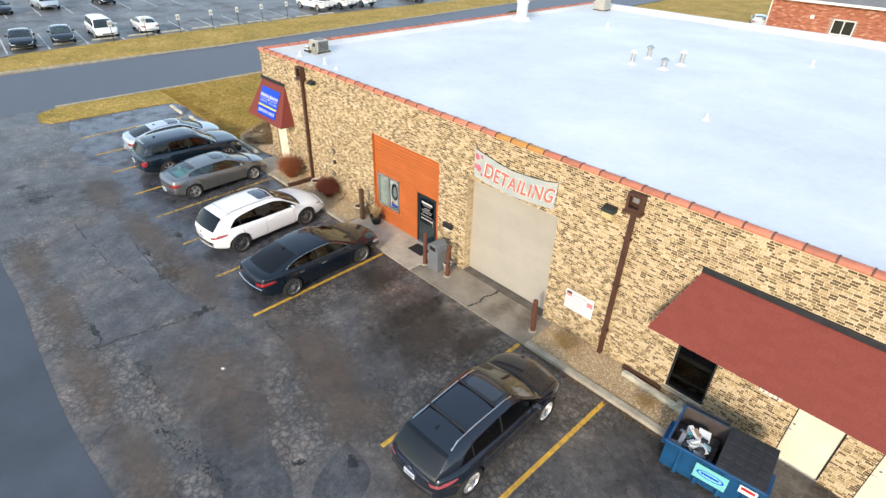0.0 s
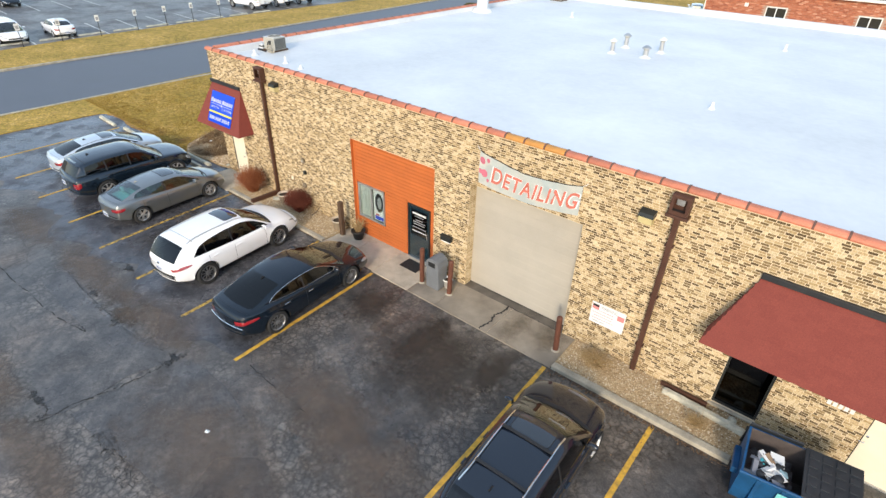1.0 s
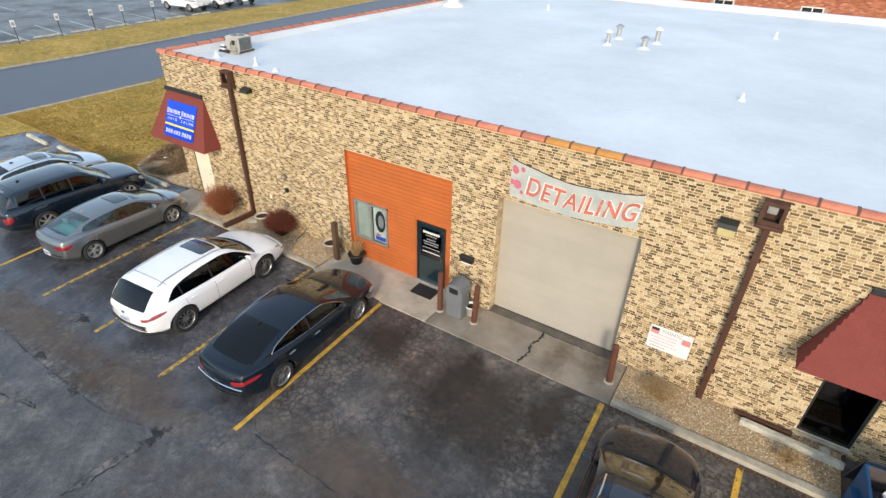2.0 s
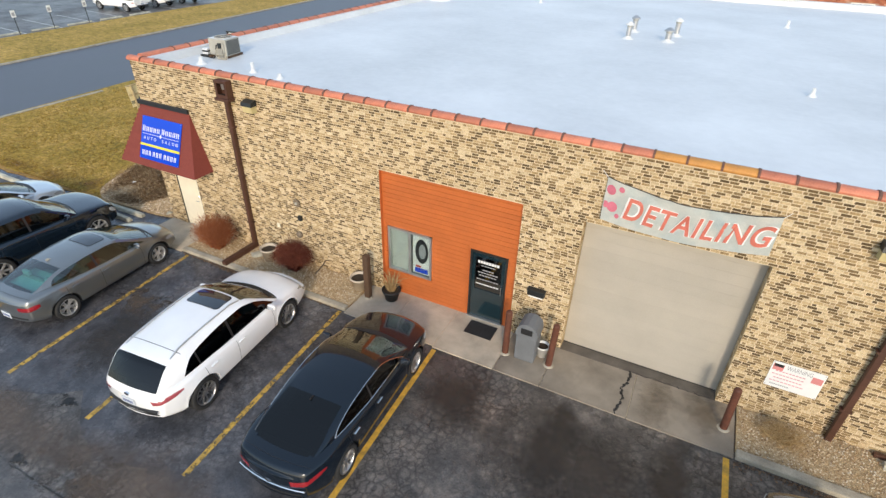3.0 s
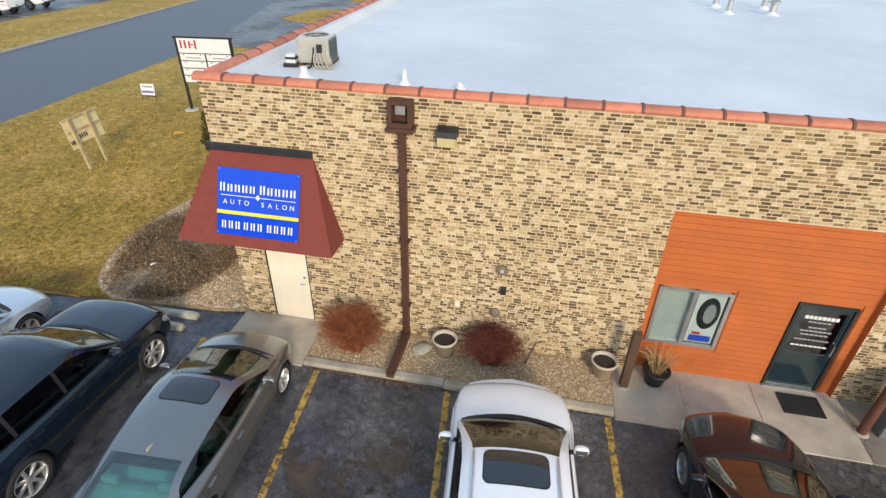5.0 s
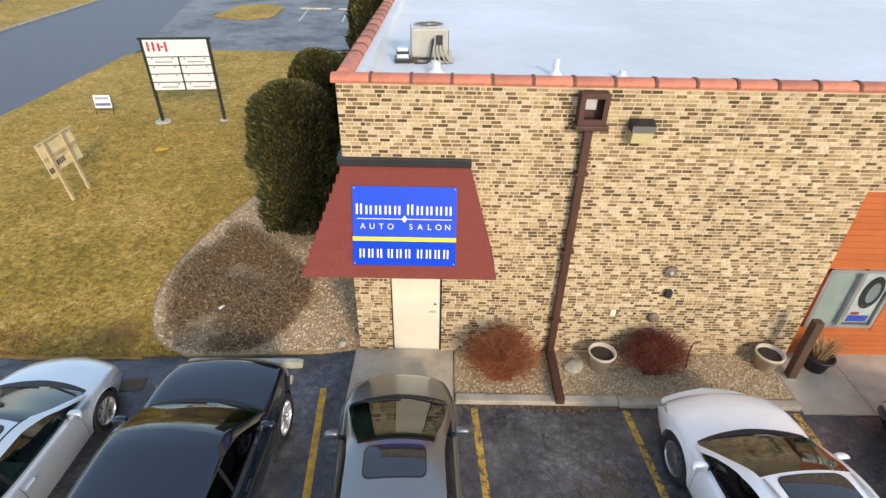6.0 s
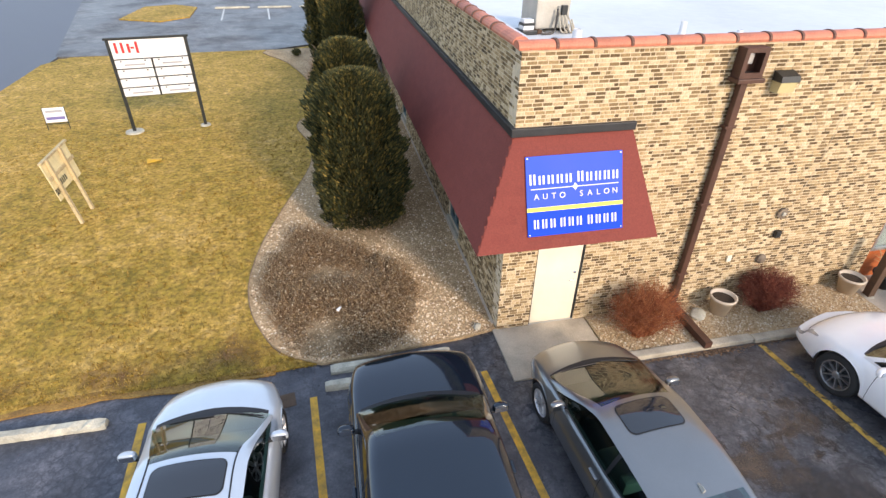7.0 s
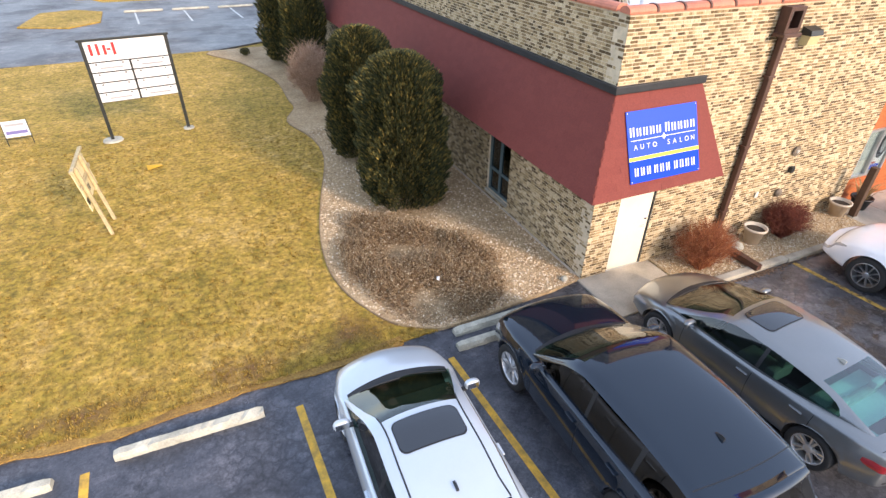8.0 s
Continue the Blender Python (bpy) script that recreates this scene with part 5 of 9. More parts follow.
            mir = [(-p[0], p[1], p[2]) for p in (a[j], a[j + 1], b[j + 1], b[j])]
            put(keys[1], mir)
    # cabin
    tum = s.get("tumble", 0.30)

    glow, ghigh = s.get("glass_low"), s.get("glass_high")
    pillar = sorted([(r0, s.get("rear_edge", 0.05)), (rg_top - 0.05, s.get("rear_edge", 0.05)), (rg_top + 0.25, 0.10), (ws_top - 0.1, 0.10), (ws_top + 0.25, 0.075), (r1, 0.05)])
    d0, d1 = (glow[0][0], glow[-1][0]) if glow else (cuts[-1][0], cuts[0][1])

    def cabin(y):
        """Half section of the cabin: belt, lower and upper window edge, roof edge, pillar, roof."""
        zb = interp(deck, y) - 0.012
        zr = interp(roof, y)
        h = max(zr - zb, 0.001)
        w0 = plan(y) * 0.905 * interp(taper, y)
        w1 = w0 - tum * h
        if glow:
            lo = min(max((interp(glow, y) - zb) / h, 0.03), 0.80)
            hi = min(max((interp(ghigh, y) - zb) / h, lo + 0.001), 0.87)
        else:
            lo, hi = 0.07, 0.84
        k = min(1.0, h / 0.35)
        pts = [(w0 - tum * h * (0.7 * f + 0.25 * f * f), zb + f * h) for f in (0, lo, lo + (hi - lo) * .33, lo + (hi - lo) * .67, hi)]
        pts.append((w1 - 0.012 * k, zb + 0.90 * h))
        e = w1 - interp(pillar, y) * (0.4 + 0.6 * k)
        for x in (e, e * 0.84, e * 0.56, e * 0.28, 0.0):
            pts.append((x, zr + 0.010 - 0.055 * k * (x / w1) ** 2.4))
        return [(x, y, z) for x, z in pts]

    cy = [v for v in ys if r0 - 0.001 <= v <= r1 + 0.001]
    cs = [cabin(v) for v in cy]
    sr = s.get("sunroof")
    for i in range(len(cs) - 1):
        a, b = cs[i], cs[i + 1]
        yc = (cy[i] + cy[i + 1]) / 2
        for j in range(10):
            keys = ["body", "body"]
            if 1 <= j <= 3:
                for wa, wz2, nm in cuts:
                    if wa < yc < wz2:
                        keys = [nm, nm + ".R"]
            if 1 <= j <= 3 and keys[0] == "body" and (d0 < yc < d1 if glow else cuts[-1][1] < yc < cuts[0][0]):
                nth = sum(1 for c in cuts if c[0] > yc)
                keys = ["pillar_trim.%d" % nth, "pillar_trim.%d.R" % nth]
            if j >= 6 and yc > ws_top:
                keys = ["windshield", "windshield"]
            if j >= 6 and yc < rg_top and yc > r0 + s.get("rear_lip", 0.0):
                keys = ["rear_window", "rear_window"]
            put(keys[0], [a[j], b[j], b[j + 1], a[j + 1]])
            put(keys[1], [(-p[0], p[1], p[2]) for p in (a[j], a[j + 1], b[j + 1], b[j])])
    mats = {"body": paint_mat, "grille": M["grille_dark"], "sill_trim": s.get("trim_mat", paint_mat), "bumper_trim": M["black"], "underside": M["black"], "cowl": M["black"], "pillar_trim": M["black"], "windshield": M["glass_shield"], "rear_window": M[s.get("rear_glass", "glass_privacy")], "sunroof": M["sunroof"], "front_window": M[s.get("front_glass", "glass_car")], "rear_door_window": M[s.get("side_glass", "glass_privacy")], "quarter_window": M[s.get("side_glass", "glass_privacy")]}
    body = None
    for key in ["body"] + [k for k in groups if k != "body"]:
        base = key.split(".")[0]
        ob = part(base, groups[key]["g"], mats[base], top, "", True)
        if base == "body":
            body = ob
    # lamps wrap round the corners of the body
    def lens_geo(path, z0, z1, z2, z3, sx, rows=4):
        g = geo()
        n = len(path)
        for i, (yv, xs) in enumerate(path):
            t = i / (n - 1)
            yy = min(max(yv, R + 0.015), F - 0.015)
            sec = [p for p in section(yy) if p[0] > 0.5 * plan(yy)][1:]
            zt = interp(deck, yy) - 0.02
            a, b = min(z0 + (z2 - z0) * t, zt - .05), min(z1 + (z3 - z1) * t, zt)
            end = 1 - max(0, t - 0.8) * 2.6
            a, b = (a + b) / 2 + (a - b) / 2 * end, (a + b) / 2 + (b - a) / 2 * end
            for k in range(rows + 1):
                z = a + (b - a) * k / rows
                x = sec[-1][0]
                for (xa, za), (xb, zb) in zip(sec[:-1], sec[1:]):
                    if za <= z <= zb and zb > za:
                        x = xa + (xb - xa) * (z - za) / (zb - za)
                        break
                bulge = 0.008 if 0 < k < rows and 0 < i < n - 1 else 0.002
                g[0].append((sx * (x * xs + bulge * (1 if xs > .9 else .3)), yv + bulge * (1 if yv > 0 else -1) * (1 if xs < 1 else 0), z))
        flip = (sx > 0) == (path[0][0] > 0)
        for i in range(n - 1):
            for k in range(rows):
                q = i * (rows + 1) + k
                f = (q, q + 1, q + rows + 2, q + rows + 1)
                g[1].append(f if flip else f[::-1])
        return bent(g)

    rl, fl = lamp.get("rear_len", 0.22), lamp.get("front_len", 0.34)
    rz, fz = lamp["rear_z"], lamp["front_z"]
    inner = [(e, x) for e, x in ((-.026, .30), (-.021, .46), (-.016, .62), (-.009, .74), (-.002, .86), (.006, .95)) if x >= lamp.get("in", 0.6)]
    for sx in (1, -1):
        path = [(R + e, x) for e, x in inner] + [(R + .02 + (rl - .02) * k / 5, 1.0) for k in range(6)]
        part("taillight", lens_geo(path, *rz, sx), M[lamp.get("red", "tail")], top, "red tail lamp", True)
        path = [(F - e, x) for e, x in inner if x > 0.6] + [(F - .02 - (fl - .02) * k / 6, 1.0) for k in range(7)]
        part("headlight", lens_geo(path, *fz, sx), M["head"], top, "clear headlamp", True)
    if sr:
        def roof_z(x, y):
            c = cabin(y)
            for (xa, _, za), (xb, _, zb) in zip(c[:-1], c[1:]):
                if xb <= x <= xa and xa > xb:
                    return zb + (za - zb) * (x - xb) / (xa - xb)
            return c[-1][2]

        def roof_patch(grow, lift):
            g = geo()
            y0, y1, hw = sr[0] - grow, sr[1] + grow, sr[2] + grow
            rc = 0.09
            n = 14
            for i in range(n + 1):
                yv = y0 + (y1 - y0) * (0.5 - 0.5 * math.cos(math.pi * i / n))
                dd = min(yv - y0, y1 - yv, rc)
                w = hw - rc + math.sqrt(max(0, rc * rc - (rc - dd) ** 2))
                for k in range(11):
                    x = w * (k - 5) / 5
                    g[0].append((x, yv, roof_z(abs(x), yv) + lift))
            g[1].extend((i * 11 + k, i * 11 + k + 1, (i + 1) * 11 + k + 1, (i + 1) * 11 + k) for i in range(n) for k in range(10))
            return bent(g)

        rf = part("sunroof", roof_patch(0.0, 0.008), M["sunroof"], top, "dark glass sunroof", True)
        part("sunroof_seal", roof_patch(0.014, 0.004), M["black"], rf, "", True)
    if s.get("spoiler"):
        g = geo()
        wsp = cabin(rg_top)[6][0] + .02
        for k in range(9):
            x = wsp * (k - 4) / 4
            fall = 0.055 * (abs(k - 4) / 4) ** 2.4
            za, zb2 = interp(roof, rg_top + 0.10) + 0.014 - fall, interp(roof, rg_top) + 0.006 - fall
            for dy, z in ((0.10, za), (-0.09, zb2), (-0.095, zb2 - 0.022), (0.02, zb2 - 0.04)):
                g[0].append((x, rg_top + dy + 0.03 * (abs(k - 4) / 4) ** 2, z))
        for k in range(8):
            for j in range(4):
                g[1].append((k * 4 + j, k * 4 + (j + 1) % 4, k * 4 + 4 + (j + 1) % 4, k * 4 + 4 + j))
        part("spoiler", bent(g), paint_mat, top, "roof spoiler", True)
    # wheels
    ty, rm, hb = wheel_meshes(s.get("rims", "five"), wr, M[s.get("rim_mat", "rim")])
    for sx in (1, -1):
        for yw in (wb, -wb):
            wh = new("wheel", hb)
            wh.parent = top
            wh.matrix_basis = Matrix.Translation((sx * (W - 0.115), yw, wr)) @ (Matrix.Identity(4) if sx > 0 else Matrix.Rotation(math.pi, 4, 'Z')) @ Matrix.Rotation(random.uniform(0, 6), 4, 'X')
            for nm, me in (("tyre", ty), ("rim", rm)):
                o = new(nm, me)
                o.parent = wh
    # mirrors
    for sx in (1, -1):
        yb = s["mirror"]
        zb = interp(deck, yb) + 0.05
        xb = plan(yb) * 0.93
        bm = bmesh.new()
        bmesh.ops.create_uvsphere(bm, u_segments=14, v_segments=9, radius=1.0)
        g = geo()
        bm.verts.index_update()
        add(g, [((abs(v.co.x) ** 0.8 * (1 if v.co.x > 0 else -1)) * 0.115, v.co.y * 0.075 if v.co.y > 0 else max(v.co.y, -0.5) * 0.075, (abs(v.co.z) ** 0.8 * (1 if v.co.z > 0 else -1)) * 0.075) for v in bm.verts], [[v.index for v in f.verts] for f in bm.faces], Matrix.Translation((sx * (xb + 0.11), yb, zb + 0.03)))
        bm.free()
        mr = part("mirror", g, M[s["mirror_mat"]] if "mirror_mat" in s else paint_mat, top, "", True)
        part("mirror_glass", box(geo(), sx * (xb + .11) - .085, sx * (xb + .11) + .085, yb - 0.045, yb - 0.040, zb - .015, zb + .075), M["chrome"], mr)
        part("mirror_arm", bbox(geo(), min(sx * (xb - .04), sx * (xb + .05)), max(sx * (xb - .04), sx * (xb + .05)), yb - .03, yb + .03, zb - .04, zb + .0, .01), M["black"], mr)
    # handles, plates, badge, antenna, wipers, door gaps
    for sx in (1, -1):
        for yh in s["handles"]:
            zz = interp(deck, yh) - 0.13
            x = plan(yh) * 0.985
            g = geo()
            bbox(g, x - 0.01, x + 0.028, yh - 0.09, yh + 0.09, zz - 0.014, zz + 0.014, 0.008)
            part("door_handle", (g[0] if sx > 0 else [(-a, b, c) for a, b, c in g[0]], g[1] if sx > 0 else [f[::-1] for f in g[1]]), M["chrome"] if s.get("chrome_handles") else paint_mat, top)
        for yd in s["gaps"]:
            g = geo()
            sec = section(yd)
            line_pts = [p for p in sec if p[0] > 0.9 * plan(yd)][2:-1]
            for (xa, za), (xb2, zb2) in zip(line_pts[:-1], line_pts[1:]):
                add(g, [(sx * (xa + .0015), yd - .004, za), (sx * (xa + .0015), yd + .004, za), (sx * (xb2 + .0015), yd + .004, zb2), (sx * (xb2 + .0015), yd - .004, zb2)], [(0, 1, 2, 3) if sx > 0 else (3, 2, 1, 0)])
            part("door_gap", g, M["black"], top)
    # bonnet and tailgate gaps
    for yd, span in s.get("cross_gaps", ()):
        g = geo()
        sec = section(yd)
        up = sec[-7:]
        for (xa, za), (xb2, zb2) in zip(up[:-1], up[1:]):
            for sx in (1, -1):
                add(g, [(sx * xa, yd - .004, za + .002), (sx * xa, yd + .004, za + .002), (sx * xb2, yd + .004, zb2 + .002), (sx * xb2, yd - .004, zb2 + .002)], [(0, 1, 2, 3) if sx < 0 else (3, 2, 1, 0)])
        part("panel_gap", bent(g), M["black"], top)
    if s.get("roof_gap"):
        g = geo()
        c0, c1 = cabin(s["roof_gap"] - .006)[5:], cabin(s["roof_gap"] + .006)[5:]
        for sx in (1, -1):
            for k in range(len(c0) - 1):
                add(g, [(sx * x, y, z + .002) for x, y, z in (c0[k], c1[k], c1[k + 1], c0[k + 1])], [(0, 1, 2, 3) if sx > 0 else (3, 2, 1, 0)])
        part("panel_gap", bent(g), M["black"], top)
    pz = s.get("plate_z", 0.78)
    RB = R - KR
    if s.get("strip"):
        g = geo()
        tube(g, [(W * 0.75 * k / 6, R - 0.03, pz + 0.13) for k in range(-6, 7)], 0.018, 6)
        part("chrome_strip", bent(g), M["chrome"], top, "bright strip between the tail lamps")
    if s.get("plate", True):
        pl = part("number_plate", bbox(geo(), -0.155, 0.155, RB - 0.055, RB - 0.035, pz - .075, pz + .075, .004), M["plate"], top, "pale number plate")
        g = geo()
        for i in range(6):
            box(g, -0.125 + i * 0.043, -0.125 + i * 0.043 + .028, RB - .0575, RB - .0555, pz - .035, pz + .03)
        part("plate_bar", g, M["blue_ink"], pl)
    if s.get("step"):
        g = geo()
        for k in range(13):
            x = W * 0.66 * (k - 6) / 6
            g[0].extend([(x, R - 0.044, pz - 0.20), (x, R - 0.048, pz - 0.13), (x, R + 0.03, pz - 0.115)])
        g[1].extend((k * 3 + q, k * 3 + 3 + q, k * 3 + 4 + q, k * 3 + 1 + q) for k in range(12) for q in range(2))
        part("bumper_pad", bent(g), M["black"], top, "dark bumper step pad", True)
    if s.get("badge", True):
        part("badge", lathe(geo(), [(0.05, 0), (0.05, 0.01), (0.035, 0.014)], 18, Matrix.Translation((0, RB - 0.028, pz + 0.17)) @ Matrix.Rotation(math.pi / 2, 4, 'X') @ Matrix.Diagonal((1.2, 0.8, 1, 1))), M["chrome"], top, "chrome oval badge")
    if s.get("antenna") is not None:
        ya = s["antenna"]
        zr = interp(roof, ya)
        g = geo()
        add(g, [(-.02, ya - .07, zr), (.02, ya - .07, zr), (.022, ya + .09, zr), (-.022, ya + .09, zr), (-.004, ya - .075, zr + .06), (.004, ya - .075, zr + .06), (.004, ya - .03, zr + .065), (-.004, ya - .03, zr + .065)], BOXF)
        part("antenna", g, M[s.get("antenna_mat", "black")], top)
    for sx in (0.1, -0.55):
        g = geo()
        ya = r1 - 0.02
        tube(g, [(sx, ya - 0.0, interp(roof, ya) + .012), (sx + 0.3, ya - .05, interp(roof, ya - .05) + .02), (sx + 0.58, ya - .07, interp(roof, ya - .07) - .0 + .02)], 0.010, 5)
        part("wiper", bent(g), M["black"], top)
    if s.get("rails"):
        ra, rb, rmat = s["rails"]
        for sx in (1, -1):
            g = geo()
            pts = []
            for k in range(9):
                yv = ra + (rb - ra) * k / 8
                c = cabin(yv)
                pts.append((sx * (c[6][0] - 0.015), yv, c[6][2] + (0.030 if 0 < k < 8 else 0.0)))
            tube(g, pts, 0.018, 7)
            part("roof_rail", bent(g), M[rmat], top)
    if s.get("ditch"):
        for sx in (1, -1):
            g = geo()
            tube(g, [(sx * cabin(yv)[6][0], yv, cabin(yv)[6][2] + .001) for yv in [rg_top + (ws_top + 0.1 - rg_top) * k / 12 for k in range(13)]], 0.011, 5)
            part("roof_trim", bent(g), M["black"], top, "dark roof seam trim")
    if s.get("crossbars"):
        for yv in s["crossbars"]:
            c = cabin(yv)
            part("crossbar", bbox(geo(), -c[6][0] + .02, c[6][0] - .02, yv - .03, yv + .03, c[10][2] + .005, c[10][2] + .035, .008), M["black"], top)
    if s.get("chrome_line"):
        lo, hi = d0, d1
        for sx in (1, -1):
            g = geo()
            under = [(sx * (cabin(yv)[1][0] + .004), yv, cabin(yv)[1][2]) for yv in np.linspace(lo, hi, 22)]
            over = [(sx * (cabin(yv)[4][0] + .004), yv, cabin(yv)[4][2]) for yv in np.linspace(hi, lo, 22)]
            tube(g, [tuple(float(q) for q in p) for p in under + over + under[:1]], 0.008, 5, cap=False)
            part("window_trim", bent(g), M["chrome"], top, "thin bright window trim")
    # interior
    seatm = M[s.get("seat", "seat_dark")]
    zf = 0.42 if interp(deck, 0) < 1.05 else 0.55
    fw = W * 0.80
    part("cabin_floor", box(geo(), -fw, fw, r0 + 0.3, r1 - 0.15, zf - 0.06, zf), M["seat_dark"], top)
    hh = interp(deck, 0)
    for x0, x1, y0 in ((0.12, 0.62, -0.35), (-0.62, -0.12, -0.35)):
        st = part("seat", bbox(geo(), x0, x1, y0, y0 + .5, zf, zf + .28, .05), seatm, top)
        part("backrest", bbox(geo(), x0, x1, y0 - .16, y0, zf + .2, hh + .02, .05), seatm, st)
        part("headrest", bbox(geo(), x0 + .12, x1 - .12, y0 - .17, y0 - .07, hh + .05, hh + .22, .03), seatm, st)
    st = part("rear_bench", bbox(geo(), -fw + .06, fw - .06, -1.2, -.75, zf, zf + .26, .05), seatm, top)
    part("backrest", bbox(geo(), -fw + .06, fw - .06, -1.34, -1.2, zf + .2, hh + .0, .05), seatm, st)
    for xx in (-.42, .42):
        part("headrest", bbox(geo(), xx - .12, xx + .12, -1.34, -1.24, hh + .03, hh + .16, .03), seatm, st)
    # Under teal glass an overlong pale shelf is added to brighten the pane.
    shelf_end = -0.98 if s.get("rear_glass") == "glass_teal" else -1.36
    part("parcel_shelf", box(geo(), -fw + .04, fw - .04, r0 + .12, shelf_end, hh - .08, hh - .04), M["shelf"] if shelf_end > -1 else seatm, top)
    part("dashboard", bbox(geo(), -fw, fw, r1 - .62, r1 - .12, hh - .22, hh - .06, .04), M["seat_dark"], top)
    g = geo()
    pts = [(-0.37 + 0.18 * math.cos(t * math.pi / 8), r1 - .72 - 0.06 * math.sin(t * math.pi / 8), hh - .06 + .17 * math.sin(t * math.pi / 8)) for t in range(17)]
    tube(g, pts, 0.016, 6, cap=False)
    part("steering_wheel", g, M["seat_dark"], top)
    return top


M["tail_pale"] = mat("pale_red_lamp_lens", (0.40, 0.075, 0.09), 0.15, var=0.25, scale=12, bump=0, coat=1.0)
M["sunroof"] = mat("dark_sunroof_glass", (0.02, 0.024, 0.03), 0.06, var=0.05, bump=0, coat=1.0)
M["blue_ink"] = mat("blue_ink", (0.05, 0.08, 0.25), 0.6, var=0.05)
M["rim_dark"] = mat("dark_alloy_rim", (0.48, 0.48, 0.49), 0.3, 0.9, var=0.15)

SUV = dict(height=0.90, tail=0.84, round=0.24, front_glass="glass_privacy", front=2.30, rear=-2.45, width=1.885, wb=2.74, wheel_r=0.365, sill=0.27, crown=0.05, bow=(0.20, 0.13),
           deck=[(-2.45, 0.80), (-2.42, 0.98), (-2.30, 1.08), (-1.4, 1.09), (-0.3, 1.06), (0.6, 1.04), (1.15, 1.03), (1.7, 0.98), (2.05, 0.89), (2.2, 0.80), (2.30, 0.62)],
           roof=[(-2.40, 1.07), (-2.28, 1.22), (-2.06, 1.45), (-1.90, 1.565), (-1.4, 1.63), (-0.6, 1.67), (0.0, 1.665), (0.32, 1.615), (0.75, 1.36), (1.22, 1.03)],
           ws_top=0.30, rg_top=-1.93, windows=[(-0.30, 1.06, "front_window"), (-1.26, -0.36, "rear_door_window"), (-1.76, -1.30, "quarter_window")],
           glass_low=[(-1.76, 1.125), (-1.2, 1.11), (-0.4, 1.09), (0.5, 1.07), (1.06, 1.065)], glass_high=[(-1.76, 1.13), (-1.62, 1.27), (-1.40, 1.41), (-1.0, 1.50), (-0.4, 1.555), (0.05, 1.555), (0.45, 1.46), (0.80, 1.27), (1.06, 1.07)],
           taper=[(-2.4, 0.97), (-1.9, 0.95), (-1.2, 0.965), (-0.3, 1.0), (1.5, 1.0)], rear_edge=0.02, rear_lip=0.03, roof_gap=-1.43,
           mirror=0.80, handles=(-0.18, -1.05), gaps=(0.92, -0.33, -1.28), cross_gaps=((2.12, 1),), sunroof=(-0.22, 0.24, 0.42), antenna=None, plate_z=0.80,
           rails=(-1.65, 0.22, "chrome"), tumble=0.33, step=True, lamp=dict(rear_len=0.40, rear_z=(0.80, 0.95, 0.93, 1.00), front_len=0.42, front_z=(0.62, 0.74, 0.80, 0.86), red="tail_pale", **{"in": 0.74}))
SEDAN = dict(height=0.90, tail=0.90, round=0.24, front_glass="glass_privacy", side_glass="glass_privacy", front=2.44, rear=-2.48, width=1.82, wb=2.76, wheel_r=0.34, sill=0.20, bow=(0.22, 0.16),
             deck=[(-2.48, 0.78), (-2.45, 0.96), (-2.36, 1.045), (-1.8, 1.06), (-1.0, 1.00), (0.4, 0.95), (1.2, 0.93), (1.7, 0.86), (2.1, 0.76), (2.32, 0.68), (2.44, 0.52)],
             roof=[(-2.06, 1.055), (-1.7, 1.185), (-1.3, 1.315), (-0.9, 1.395), (-0.4, 1.44), (0.0, 1.445), (0.28, 1.405), (0.75, 1.20), (1.28, 0.93)],
             ws_top=0.24, rg_top=-0.98, windows=[(-0.32, 1.0, "front_window"), (-1.50, -0.37, "rear_door_window")],
             glass_low=[(-1.50, 1.065), (-1.0, 1.025), (-0.2, 0.99), (0.5, 0.97), (1.0, 0.955)], glass_high=[(-1.50, 1.075), (-1.43, 1.14), (-1.2, 1.235), (-0.8, 1.325), (-0.3, 1.37), (0.1, 1.36), (0.4, 1.285), (0.75, 1.11), (1.0, 0.96)],
             mirror=0.78, handles=(-0.2, -1.08), gaps=(1.0, -0.35, -1.3), cross_gaps=((2.16, 1), (-2.10, 1)), sunroof=None, antenna=-1.02, plate_z=0.50, tumble=0.38,
             taper=[(-2.1, 0.80), (-1.6, 0.87), (-0.9, 0.955), (-0.2, 1.0), (1.5, 1.0)], chrome_line=True, strip=True, rear_edge=0.07, rear_glass="glass_black",
             lamp=dict(rear_len=0.36, rear_z=(0.70, 0.84, 0.84, 0.92), front_z=(0.50, 0.62, 0.62, 0.72), **{"in": 0.62}), chrome_handles=True)
